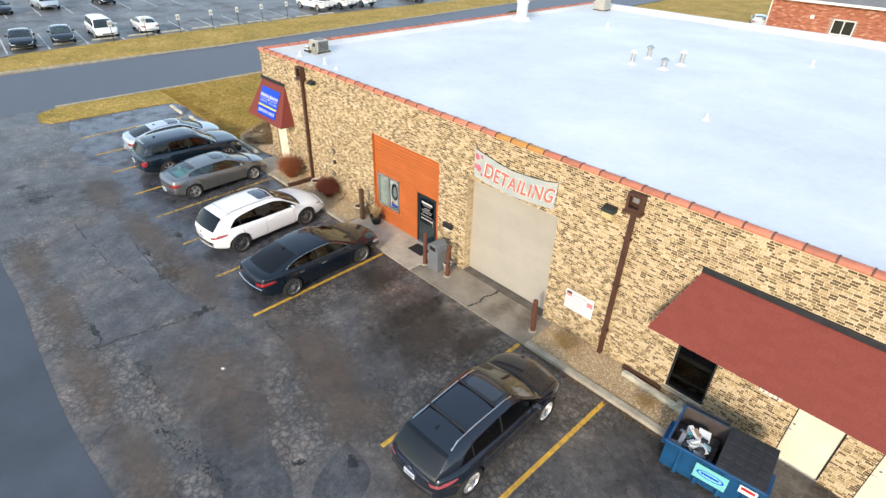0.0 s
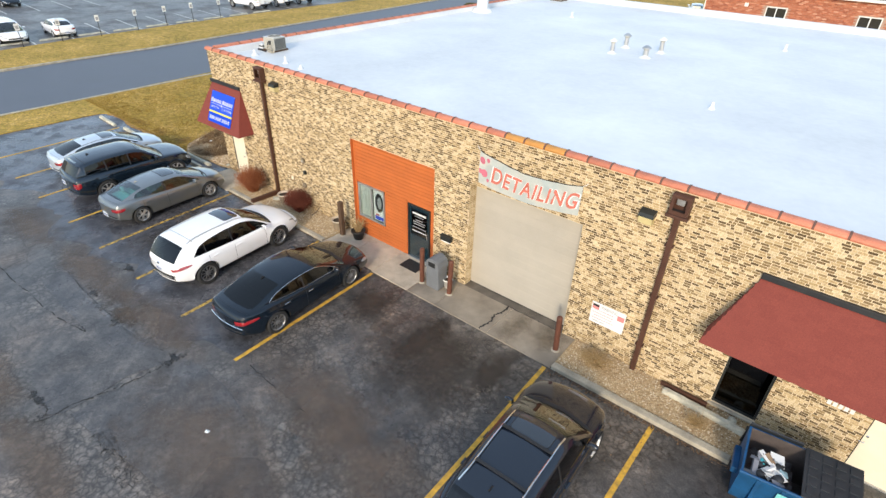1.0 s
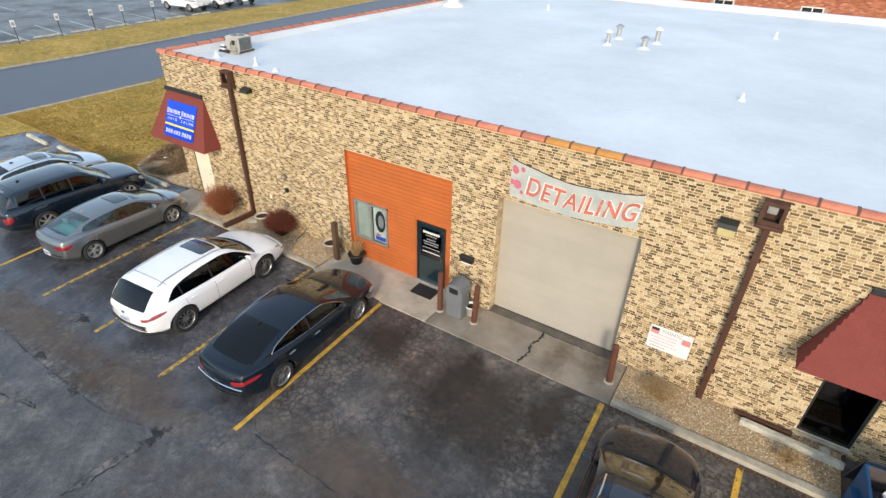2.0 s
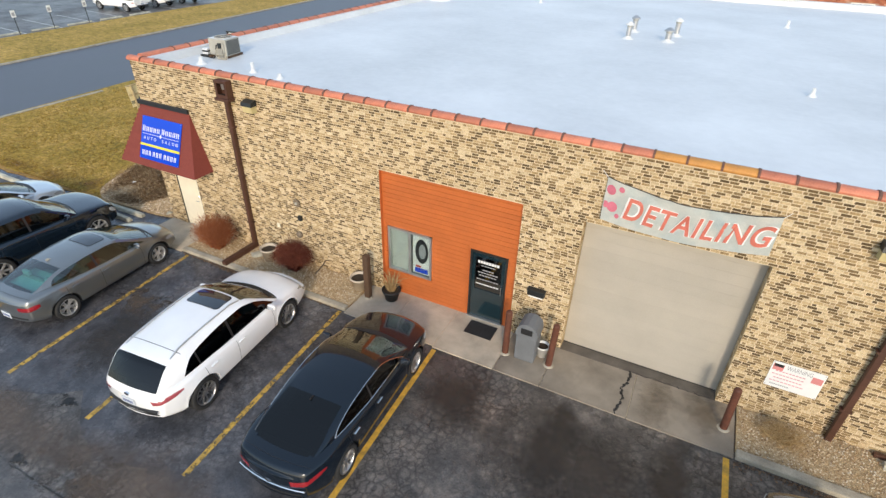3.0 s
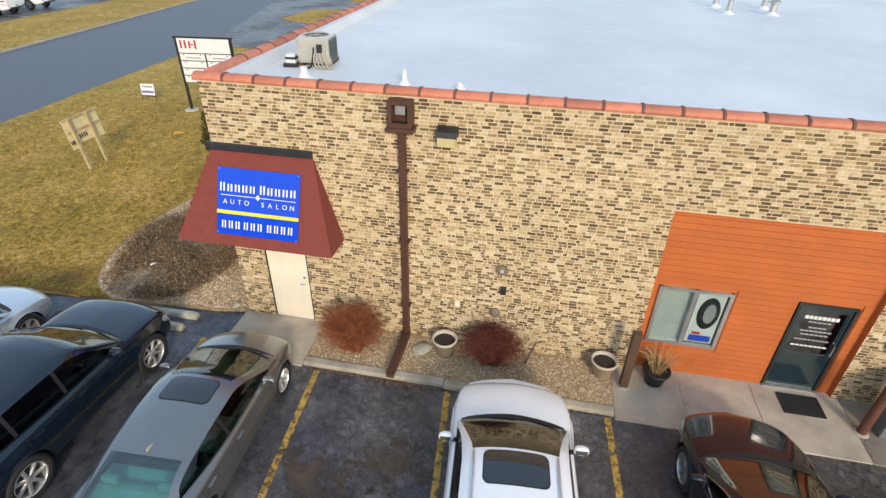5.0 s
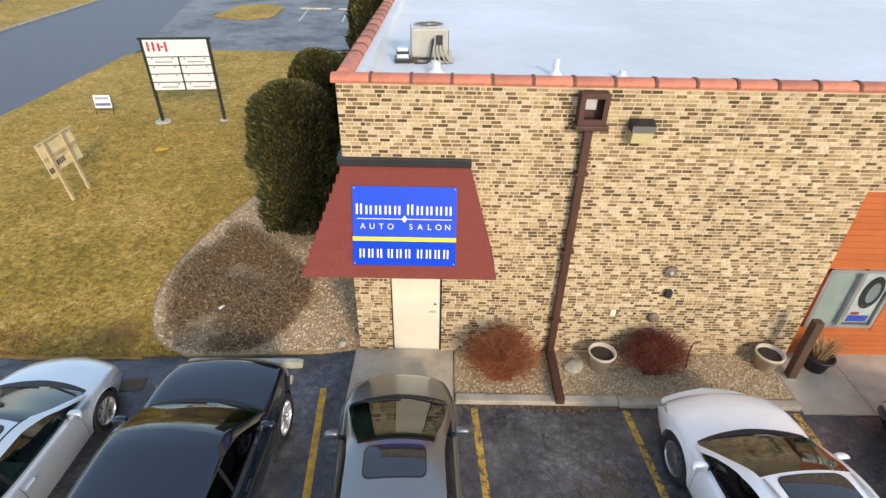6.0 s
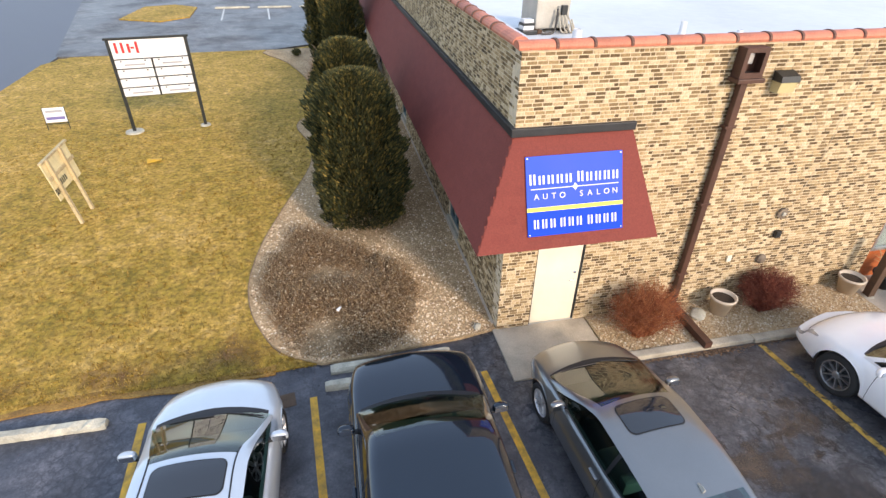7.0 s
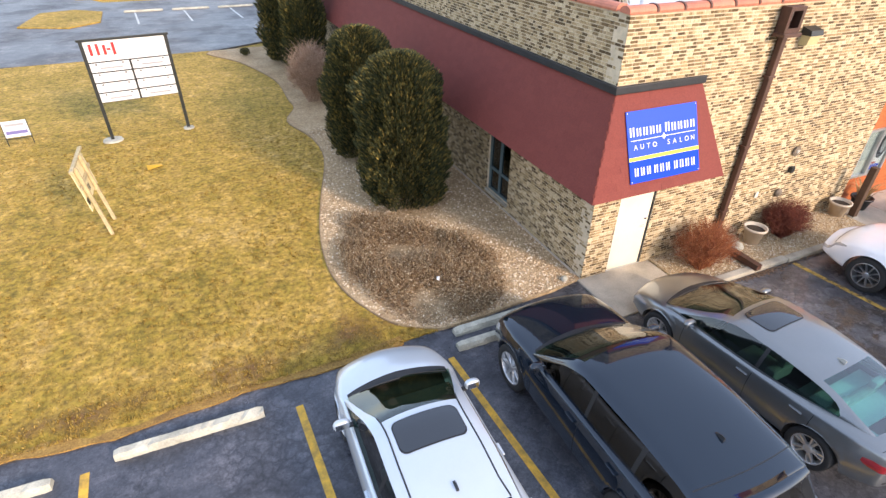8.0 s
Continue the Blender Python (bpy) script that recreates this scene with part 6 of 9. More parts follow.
COMPACT = dict(SEDAN, height=0.885, tail=0.97, tumble=0.46, round=0.18, front_glass="glass_sedan", front=2.25, rear=-2.22, width=1.75, wb=2.70, wheel_r=0.315, bow=(0.20, 0.14),
               deck=[(-2.22, 0.78), (-2.19, 0.96), (-2.10, 1.03), (-1.7, 1.05), (-1.0, 1.00), (0.4, 0.95), (1.3, 0.93), (1.75, 0.85), (2.05, 0.75), (2.18, 0.66), (2.25, 0.52)],
               roof=[(-1.90, 1.05), (-1.55, 1.195), (-1.20, 1.32), (-0.85, 1.385), (-0.4, 1.43), (-0.05, 1.435), (0.10, 1.432), (0.42, 1.385), (0.82, 1.20), (1.46, 0.93)],
               ws_top=0.38, rg_top=-1.04, windows=[(-0.30, 1.16, "front_window"), (-1.46, -0.36, "rear_door_window")],
               glass_low=[(-1.46, 1.06), (-0.9, 1.02), (-0.2, 0.99), (0.5, 0.965), (1.16, 0.955)], glass_high=[(-1.46, 1.09), (-1.38, 1.19), (-1.15, 1.27), (-0.8, 1.325), (-0.3, 1.36), (0.15, 1.355), (0.5, 1.27), (0.86, 1.10), (1.16, 0.96)],
               gaps=(0.98, -0.33, -1.30), cross_gaps=((2.05, 1), (-1.94, 1)), sunroof=(-0.16, 0.29, 0.39), lamp=dict(rear_len=0.22, rear_z=(0.70, 0.82, 0.74, 0.88), front_z=(0.50, 0.62, 0.62, 0.72), **{"in": 0.62}), antenna=-0.92, antenna_mat="ac",
               side_glass="glass_sedan", rear_glass="glass_teal", seat="seat_grey", chrome_handles=False, badge=False, chrome_line=False, strip=False, taper=[(-2.0, 0.76), (-1.4, 0.86), (-0.8, 0.955), (-0.2, 1.0), (1.5, 1.0)])
BOXY = dict(height=0.92, front=2.20, rear=-2.45, width=1.96, wb=2.72, wheel_r=0.385, sill=0.30, crown=0.03, square=1.0, bow=(0.16, 0.12),
            deck=[(-2.45, 0.90), (-2.42, 1.10), (-2.30, 1.18), (-0.5, 1.16), (0.8, 1.14), (1.4, 1.11), (1.90, 1.05), (2.10, 0.96), (2.20, 0.76)],
            roof=[(-2.34, 1.17), (-2.20, 1.42), (-2.06, 1.64), (-1.6, 1.715), (-0.8, 1.765), (-0.2, 1.765), (0.10, 1.72), (0.50, 1.46), (0.96, 1.14)],
            ws_top=0.08, rg_top=-2.08, windows=[(-0.30, 0.78, "front_window"), (-1.18, -0.36, "rear_door_window"), (-1.98, -1.24, "quarter_window")],
            glass_low=[(-1.98, 1.215), (-1.0, 1.20), (0.0, 1.18), (0.78, 1.165)], glass_high=[(-1.98, 1.23), (-1.92, 1.52), (-1.6, 1.60), (-0.8, 1.65), (-0.15, 1.64), (0.2, 1.54), (0.50, 1.36), (0.78, 1.17)],
            mirror=0.62, handles=(-0.15, -1.02), gaps=(0.86, -0.31, -1.2), cross_gaps=((1.96, 1),), sunroof=None, antenna=-1.42, antenna_mat="black", plate_z=0.85, tumble=0.24, spoiler=True, rear_edge=0.04, roof_gap=-1.72, front_glass="glass_black", side_glass="glass_black", rear_glass="glass_black",
            taper=[(-2.3, 0.90), (-1.5, 0.96), (-0.4, 1.0), (1.5, 1.0)], lamp=dict(rear_len=0.14, rear_z=(0.72, 0.93, 0.78, 1.02), front_len=0.2, front_z=(0.66, 0.80, 0.80, 0.94), trim=0.16, **{"in": 0.74}), rims="seven")

P_WHITE = paint("white_car_paint", (0.92, 0.92, 0.92))
# Blue in P_NAVY and P_BLACK stands in for reflected sky.
P_NAVY = paint("blue_black_car_paint", (0.006, 0.012, 0.021), 0.25, 0.16, 0.2, 1.39)
P_GREY = paint("neutral_grey_metallic_paint", (0.250, 0.262, 0.264), 0.78, 0.31, 0.5, 1.45)
P_BLACK = paint("gloss_black_car_paint", (0.010, 0.020, 0.034), 0.4, 0.12, 0.2, 1.54)
P_SILVER = paint("silver_metallic_paint", (0.60, 0.66, 0.71), 0.4, 0.33)
P_PLUM = paint("deep_blue_black_metallic_paint", (0.012, 0.018, 0.030), 0.25, 0.15, 0.3, 1.45)

car("suv", pose(6.04, -3.80, 0, 0, 0, 4.6), "white crossover SUV parked nose to the kerb", "car", dict(SUV, rails=(-1.60, 0.25, "rim"), rims="ten", rim_mat="rim_dark", front=2.44, bow=(0.13, 0.13)), P_WHITE)
car("sedan", pose(9.575, -3.73, 0, 0, 0, 2.7), "glossy black sedan parked nose to the pavement", "car", dict(SEDAN, rims="ten", rim_mat="rim_dark", plate=False), P_NAVY)
car("sedan", pose(0.98, -3.35, 0, 0, 0, 2.8), "warm grey compact sedan with a sunroof", "car", COMPACT, P_GREY)
car("suv", pose(-1.87, -3.25, 0, 0, 0, -1.0), "boxy glossy black SUV beside concrete stops", "car", BOXY, P_BLACK)
car("coupe", pose(-4.68, -3.10, 0, 0, 0, -1.5), "silver coupe with a large dark sunroof", "car", dict(COMPACT, width=1.74, sunroof=(-0.19, 0.25, 0.41), rear_glass="glass_privacy", ditch=True, ws_top=0.36, roof=[(-1.90, 1.05), (-1.55, 1.19), (-1.20, 1.305), (-0.85, 1.37), (-0.4, 1.42), (0.05, 1.43), (0.38, 1.39), (0.76, 1.20), (1.30, 0.94)], antenna=-0.72, antenna_mat="black"), P_SILVER)
car("suv", pose(18.08, -4.50, 0, 0, 0, 2.0) @ Matrix.Diagonal((0.985, 0.985, 0.985, 1)), "dark blue-black crossover SUV with silver roof rails", "car", dict(SUV, roof_gap=None, crossbars=(-1.2, -0.25), antenna=-1.5), P_PLUM)

# cars of the far lot
VAN = dict(SUV, roof_gap=None, tail=1.0, glass_low=None, glass_high=None, bow=(0.16, 0.10), spoiler=False, front=2.45, rear=-2.6, width=1.98, wb=3.05, deck=[(-2.6, 0.9), (-2.5, 1.1), (-1, 1.12), (1.2, 1.08), (1.8, 0.98), (2.25, 0.86), (2.45, 0.62)], roof=[(-2.52, 1.1), (-2.35, 1.55), (-2.2, 1.70), (-1, 1.75), (0.3, 1.74), (0.8, 1.60), (1.75, 1.04)], ws_top=0.75, rg_top=-2.3, windows=[(-0.25, 1.35, "front_window"), (-1.3, -0.35, "rear_door_window"), (-2.2, -1.4, "quarter_window")], sunroof=None, rails=None, mirror=1.1)
car("sedan", pose(-35.4, -4.2, -0.012, 0, 0, -100), "dark blue-black sedan in the far lot", "car", dict(SEDAN), P_NAVY, "cars in the far lot")
car("sedan", pose(-35.7, -1.2, -0.012, 0, 0, -98), "dark grey sedan in the far lot", "car", dict(COMPACT, sunroof=None), P_BLACK, "cars in the far lot")
car("minivan", pose(-36.4, 2.2, -0.012, 0, 0, -93), "white minivan in the far lot", "car", VAN, P_WHITE, "cars in the far lot")
car("sedan", pose(-36.4, 6.0, -0.012, 0, 0, 86), "white sedan in the far lot", "car", dict(COMPACT, sunroof=None, rear_glass="glass_privacy"), P_WHITE, "cars in the far lot")
car("sedan", pose(-55.0, -3.0, -0.012, 0, 0, -84), "black sedan in the far row of the lot", "car", dict(SEDAN), P_BLACK, "cars in the far lot")
car("minivan", pose(-56.5, 1.6, -0.012, 0, 0, -84), "silver minivan in the far row of the lot", "car", VAN, P_SILVER, "cars in the far lot")
car("sedan", pose(-57.0, 7.8, -0.012, 0, 0, -84), "dark grey sedan in the far row of the lot", "car", dict(COMPACT, sunroof=None), P_BLACK, "cars in the far lot")
car("sedan", pose(-38.6, 42.0, -0.012, 0, 0, 96), "dark sedan beside the white pickups", "car", dict(COMPACT, sunroof=None), P_BLACK, "cars in the far lot")
car("sedan", pose(0.2, 64.0, -0.03, 0, 0, 20), "silver sedan beside the red brick building", "car", dict(COMPACT, sunroof=None), P_SILVER, "cars behind the shop")

PICKUP = dict(SUV, roof_gap=None, tail=1.0, glass_low=None, glass_high=None, bow=(0.16, 0.10), spoiler=False, front=2.7, rear=-2.85, width=1.98, wb=3.4, wheel_r=0.39, sill=0.40, deck=[(-2.85, 1.05), (-2.8, 1.12), (-0.8, 1.14), (1.2, 1.14), (2.3, 1.08), (2.6, 0.98), (2.7, 0.8)], roof=[(-0.95, 1.12), (-0.82, 1.6), (-0.7, 1.80), (0.0, 1.84), (0.6, 1.80), (0.8, 1.65), (1.4, 1.14)], ws_top=0.65, rg_top=-0.74, windows=[(-0.05, 1.1, "front_window"), (-0.68, -0.12, "rear_door_window")], sunroof=None, rails=None, mirror=0.9, handles=(0.0,), gaps=(1.1, -0.08, -0.85), tumble=0.2, square=1.0, cross_gaps=())
for i in range(3):
    p = car("pickup_truck", pose(-38.9 - 0.15 * i, 26.6 + 3.35 * i, -0.012, 0, 0, 96), "white pickup truck in the far lot", "truck", PICKUP, P_WHITE, "white pickups")
    part("load_bed", box(geo(), -0.80, 0.80, -2.70, -1.05, 1.15, 1.19), M["black"], p, "dark open load bed")
    for sx in (-0.88, 0.88):
        part("bed_rail", bbox(geo(), sx - 0.06, sx + 0.06, -2.78, -1.0, 1.14, 1.26, 0.02), P_WHITE, p)
    part("tailgate", bbox(geo(), -0.9, 0.9, -2.86, -2.76, 0.75, 1.26, 0.02), P_WHITE, p)


# ---- things on the wall ----
def frame_on(origin, along, up):
    """A pose whose x runs along, y up and z out of a surface."""
    x, y = Vector(along).normalized(), Vector(up).normalized()
    z = x.cross(y).normalized()
    y = z.cross(x)
    m = Matrix((x, y, z)).transposed().to_4x4()
    m.translation = Vector(origin)
    return m


# blue sign on the corner canopy; local x along, y up the slope, z outwards
m = frame_on((0.94, -0.36 - 0.035, 3.005), (1, 0, 0), (0, OUT, TOP_Z - LOW_Z))
s = thing("shop_sign", m, "bright blue vinyl sign board on the red canopy", "sign")
part("panel", bbox(geo(), -0.80, 0.80, -0.60, 0.63, -0.012, 0.006, 0.004), M["blue_sign"], s)
# The lower field's deeper blue paints in the dark asphalt it reflects.
part("lower_panel", box(geo(), -0.798, 0.798, -0.598, -0.21, 0.006, 0.008), mat("deep_blue_vinyl", (0.006, 0.06, 0.56), 0.5, var=0.05, bump=0.02, spec=0.08), s, "deeper blue lower field")
part("stripe", box(geo(), -0.80, 0.80, -0.215, -0.150, 0.006, 0.011), M["sign_yellow"], s, "yellow stripe")
for i in range(10):
    a = -0.73 + i * 0.147 + (0.03 if i > 4 else -0.02)
    top_ = 0.36 if i in (0, 5) else 0.335
    g = box(box(geo(), a + .005, a + 0.035, 0.20, top_, 0.006, 0.010), a + .070, a + 0.10, 0.20, top_, 0.006, 0.010)
    part("name_bar", g, M["white"], s, "white bars in place of a letter")
part("rule", box(geo(), -0.73, 0.73, 0.125, 0.137, 0.006, 0.010), M["white"], s, "thin white rule")
part("diamond", add(geo(), [(-.045, .13, .011), (0, .075, .011), (.045, .13, .011), (0, .19, .011), (-.045, .13, .006), (0, .075, .006), (.045, .13, .006), (0, .19, .006)], [(0, 1, 2, 3), (0, 4, 5, 1), (1, 5, 6, 2), (2, 6, 7, 3), (3, 7, 4, 0)]), M["white"], s, "white diamond mark")
for word, x0 in (("AUTO", -0.64), ("SALON", 0.10)):
    for i, ch in enumerate(word):
        letters(ch, 0.125, Matrix.Translation((x0 + 0.142 * i, 0.01, 0.008)), M["white"], "letter", s, 0.002)
for i in range(10):
    a = -0.68 + i * 0.136 + (0.03 if i > 2 else 0) + (0.03 if i > 5 else -0.02)
    part("number_bar", box(box(geo(), a + .004, a + 0.030, -0.48, -0.34, 0.008, 0.011), a + .058, a + 0.084, -0.48, -0.34, 0.008, 0.011), M["white"], s, "white bars in place of a digit")
for x, y in ((-.77, .6), (.77, .6), (-.77, -.57), (.77, -.57)):
    part("screw", lathe(geo(), [(0.009, 0.006), (0.009, 0.010)], 8, Matrix.Translation((x, y, 0))), M["alu"], s)

# cloth banner over the garage door, sagging between its corners
BX0, BX1 = 13.36, 16.34


def banner_point(u, v):
    x = BX0 + (BX1 - BX0) * u
    sag = -0.20 * math.sin(math.pi * u) * 1.0
    z = 4.60 - 0.08 * u + sag * (1 - 0.35 * v) - v * (0.92 - 0.14 * u)
    fold = 0.022 * math.sin(9 * u + 3 * v) + 0.018 * math.sin(23 * u - 6 * v) * (1 - v) + 0.02 * math.sin(40 * u) * max(0, 0.25 - v)
    return x, -0.05 - abs(fold), z


bn = thing("banner", pose(0, 0, 0), "grey vinyl banner with red lettering over the garage door", "banner")
NU, NV = 60, 14
g = ([banner_point(i / NU, j / NV) for j in range(NV + 1) for i in range(NU + 1)], [(j * (NU + 1) + i, (j + 1) * (NU + 1) + i, (j + 1) * (NU + 1) + i + 1, j * (NU + 1) + i + 1) for j in range(NV) for i in range(NU)])
part("cloth", g, M["banner"], bn, "", True)


def on_banner(ob, lift):
    me = ob.data
    for v in me.vertices:
        u, w = v.co.x, v.co.y
        x, y, z = banner_point(u, w)
        v.co = Vector((x, y - lift - v.co.z, z))
    me.update()


for txt, mt, grow, lift, bold in (("DETAILING", M["white"], 1.03, 0.006, 0.045), ("DETAILING", M["banner_red"], 1.0, 0.012, 0.018)):
    ob = letters(txt, 1.0, Matrix.Identity(4), mt, "word", bn, 0.001, 1.12, None, bold)
    xsv = [v.co.x for v in ob.data.vertices]
    ysv = [v.co.y for v in ob.data.vertices]
    x0, x1, y0, y1 = min(xsv), max(xsv), min(ysv), max(ysv)
    for v in ob.data.vertices:
        uu = (v.co.x - (x0 + x1) / 2) / (x1 - x0)
        vv = (v.co.y - (y0 + y1) / 2) / (y1 - y0)
        v.co = Vector((0.565 + 0.83 * grow * uu + 0.026 * vv, 0.52 - 0.55 * grow * vv, v.co.z))
    on_banner(ob, lift)
for u, v, r in ((0.035, 0.25, 0.10), (0.06, 0.62, 0.11), (0.10, 0.15, 0.06), (0.015, 0.6, 0.07), (0.10, 0.80, 0.05)):
    g = geo()
    lathe(g, [(r, 0), (r, 0.002)], 16)
    ob = part("pink_blot", g, M["pink"], bn, "faded pink and red print")
    for q in ob.data.vertices:
        q.co = Vector((max(0.004, u + q.co.x * 0.30), min(0.97, max(0.03, v + q.co.y * 1.1)), q.co.z))
    on_banner(ob, 0.005)
for u, dx, dz in ((0.0, -0.12, 0.10), (1.0, 0.10, 0.09)):
    p = banner_point(u, 0.02)
    part("cord", tube(geo(), [p, (p[0] + dx, -0.004, p[2] + dz)], 0.006, 6), M["white"], bn)
part("hem", tube(geo(), [(a[0], a[1] - .004, a[2]) for a in (banner_point(i / 30, 0.0) for i in range(31))], 0.010, 5), M["black"], bn, "dark top hem")

# red and white warning sign
s = thing("warning_sign", pose(17.60, -0.012, 1.21, 90, 0, 0), "white warning sign with red print on the brick wall", "sign")
part("panel", bbox(geo(), -0.455, 0.455, -0.32, 0.32, -0.006, 0.006, 0.003), M["white"], s)
letters("WARNING", 0.15, Matrix.Translation((0.02, 0.22, 0.008)), M["grey_print"], "word", s, 0.001, 1.0, 0.44)
part("black_block", box(geo(), -.42, -.26, .20, .27, 0.0085, 0.010), M["black"], s, "small black pictogram")
for x, y in ((-.34, .19), (.34, .12)):
    part("red_block", box(geo(), x - .09, x + .09, y - .075, y + .075, 0.006, 0.0085), M["worn_red"], s, "small red pictogram")
for i, (w0, x0) in enumerate(((.52, -.1), (.56, -.12), (.50, -.1), (.6, -.1), (.34, -.2))):
    g = geo()
    y = 0.10 - i * 0.085
    n = 9
    for k in range(n):
        a = x0 - w0 / 2 + w0 * k / n
        box(g, a, a + w0 / n * .75, y - .012, y + .012, 0.006, 0.008)
    part("print_bar", g, M["pale_red"] if i < 4 else M["grey_print"], s, "illegible print")
for x, y in ((-.43, .29), (.43, .29), (-.43, -.29), (.43, -.29)):
    part("screw", lathe(geo(), [(0.012, 0.006), (0.012, 0.011)], 8, Matrix.Translation((x, y, 0))), M["alu"], s)


# rainwater heads and downpipes
def downpipe(x, lean, foot):
    d = thing("downpipe", pose(x, 0, 0), "brown metal downpipe with a square rainwater head" + (" and ground spout" if foot else ""), "downpipe", "downpipes")
    part("head_base", bbox(geo(), -0.235, 0.235, -0.26, -0.012, 4.55, 4.62, 0.012), M["brown"], d)
    for nm, x0, x1, y0, y1, z0, z1 in (("head_post", -.20, -.13, -.21, -.18, 4.62, 5.06), ("head_post", .13, .20, -.21, -.18, 4.62, 5.06), ("head_rail", -.13, .13, -.21, -.18, 4.62, 4.70), ("head_rail", -.13, .13, -.21, -.18, 4.99, 5.06), ("head_cheek", -.20, -.17, -.18, -.012, 4.62, 5.06), ("head_cheek", .17, .20, -.18, -.012, 4.62, 5.06), ("head_back", -.17, .17, -.03, -.012, 4.62, 5.06), ("head_top", -.17, .17, -.18, -.03, 5.03, 5.06)):
        part(nm, box(geo(), x0, x1, y0, y1, z0, z1), M["brown"], d)
    # A dark block paints the shade inside the open head.
    part("inner_sleeve", box(geo(), -.16, .16, -.17, -.035, 4.625, 4.68), M["grille_dark"], d, "dark inner opening")
    part("scupper_flap", bbox(geo(), -.11, .06, -.09, -.05, 4.80, 5.0, .01), M["alu"], d, "bright metal flap")
    g = geo()
    bbox(g, -0.06 + lean * 0, 0.06, -0.135, -0.02, 0.12 if foot else 0.07, 4.56, 0.012)
    part("pipe", g, M["brown"], d)
    for z in (0.9, 2.4, 3.8):
        part("strap", bbox(geo(), -0.10, 0.10, -0.142, -0.004, z, z + 0.04, 0.004), M["brown"], d)
    if foot:
        g = geo()
        a, b = Vector((0, -0.09, 0.16)), Vector((-0.02, -1.27, 0.19))
        add(g, [(-.07, -.02, .07), (.07, -.02, .07), (.07, -.02, .22), (-.07, -.02, .22), (-.09, -1.30, .10), (.05, -1.30, .10), (.05, -1.30, .23), (-.09, -1.30, .23)], [(0, 3, 2, 1), (4, 5, 6, 7), (0, 1, 5, 4), (1, 2, 6, 5), (2, 3, 7, 6), (3, 0, 4, 7)])
        part("ground_spout", g, M["brown"], d)
    return d


downpipe(3.60, 0, True)
downpipe(18.55, 0, False)


def wall_lamp(x, z):
    w = thing("wall_lamp", pose(x, 0, z) @ Matrix.Diagonal((0.86, 0.86, 0.9, 1)), "dark bronze wall pack lamp with a yellowed lens", "lamp", "wall lamps")
    g = geo()
    add(g, [(-.20, -.004, 0), (.20, -.004, 0), (.20, -.004, .16), (-.20, -.004, .16), (-.20, -.25, 0.0), (.20, -.25, 0.0), (.19, -.22, .10), (-.19, -.22, .10)], [(0, 3, 2, 1), (4, 5, 6, 7), (0, 1, 5, 4), (1, 2, 6, 5), (2, 3, 7, 6), (3, 0, 4, 7)])
    part("housing", g, M["dark_frame"], w)
    g = geo()
    add(g, [(-.18, -.006, -.20), (.18, -.006, -.20), (.18, -.006, -.001), (-.18, -.006, -.001), (-.17, -.19, -.19), (.17, -.19, -.19), (.175, -.225, -.001), (-.175, -.225, -.001)], [(0, 3, 2, 1), (4, 5, 6, 7), (0, 1, 5, 4), (1, 2, 6, 5), (2, 3, 7, 6), (3, 0, 4, 7)])
    part("lens", g, M["lamp_lens"], w, "yellowed ribbed lens")


t = thing("ground_spout", pose(19.3, -0.10, 0.07), "brown metal spout lying along the wall foot", "downpipe")
part("spout", bbox(geo(), 0.0, 1.1, -.05, .05, 0.0, .09, .012), M["brown"], t)
wall_lamp(4.36, 4.52)
wall_lamp(17.93, 4.34)

# small fittings on the wall
t = thing("exhaust_vent", pose(5.44, 0, 2.0, 90, 0, 0), "weathered round ribbed exhaust vent on the wall", "vent")
M["old_vent"] = mat("weathered_vent_metal", (0.22, 0.17, 0.12), 0.7, 0.2, var=0.3, scale=20)
part("collar", lathe(geo(), [(0.10, 0.0), (0.10, 0.05), (0.06, 0.06)], 20), M["old_vent"], t)
for i in range(10):
    a = math.pi * 2 * i / 10
    part("rib", box(geo(), -.012, .012, 0.045, 0.125, .03, .055, Matrix.Rotation(a, 4, 'Z')), M["old_vent"], t)
part("cap", lathe(geo(), [(0.04, 0.05), (0.04, 0.08), (0.02, 0.09)], 14), M["ac"], t)
t = thing("gas_outlet", pose(5.50, 0, 1.55), "small dark wall box with a thin pipe", "wall box")
part("box", bbox(geo(), -.055, .055, -.09, -.003, -.07, .07, .01), M["dark_frame"], t)
t = thing("hose_bib", pose(5.38, 0, 0.98, 90, 0, 0), "weathered grey half-round wall vent", "vent")
part("hood", lathe(geo(), [(0.10, 0), (0.10, 0.05), (0.06, 0.09), (0.02, 0.10)], 16), M["old_vent"], t)
t = thing("outlet_cover", pose(4.63, 0, 1.07), "cream weatherproof outlet cover on the wall", "outlet")
part("cover", bbox(geo(), -.05, .05, -.035, -.003, -.07, .07, .01), M["cream"], t)
t = thing("wall_cable", pose(5.6, -0.012, 0), "thin pale cable running down the brick wall", "cable")
part("cable", tube(geo(), [(0, 0, 1.62), (0.04, 0, 2.2), (0.22, 0, 3.0), (0.28, 0, 3.8), (0.30, 0, 5.05)], 0.004, 5), M["mortar"], t)
t = thing("mailbox", pose(12.32, 0, 1.40), "dark metal wall mailbox with papers below", "mailbox")
part("body", bbox(geo(), -.20, .20, -.13, -.003, -.02, .14, .02), M["dark_frame"], t)
part("lid", bbox(geo(), -.21, .21, -.15, -.003, .125, .155, .008), M["dark_frame"], t)
part("papers", box(geo(), -.17, .16, -.10, -.03, -.07, -.02), M["white"], t, "white papers")
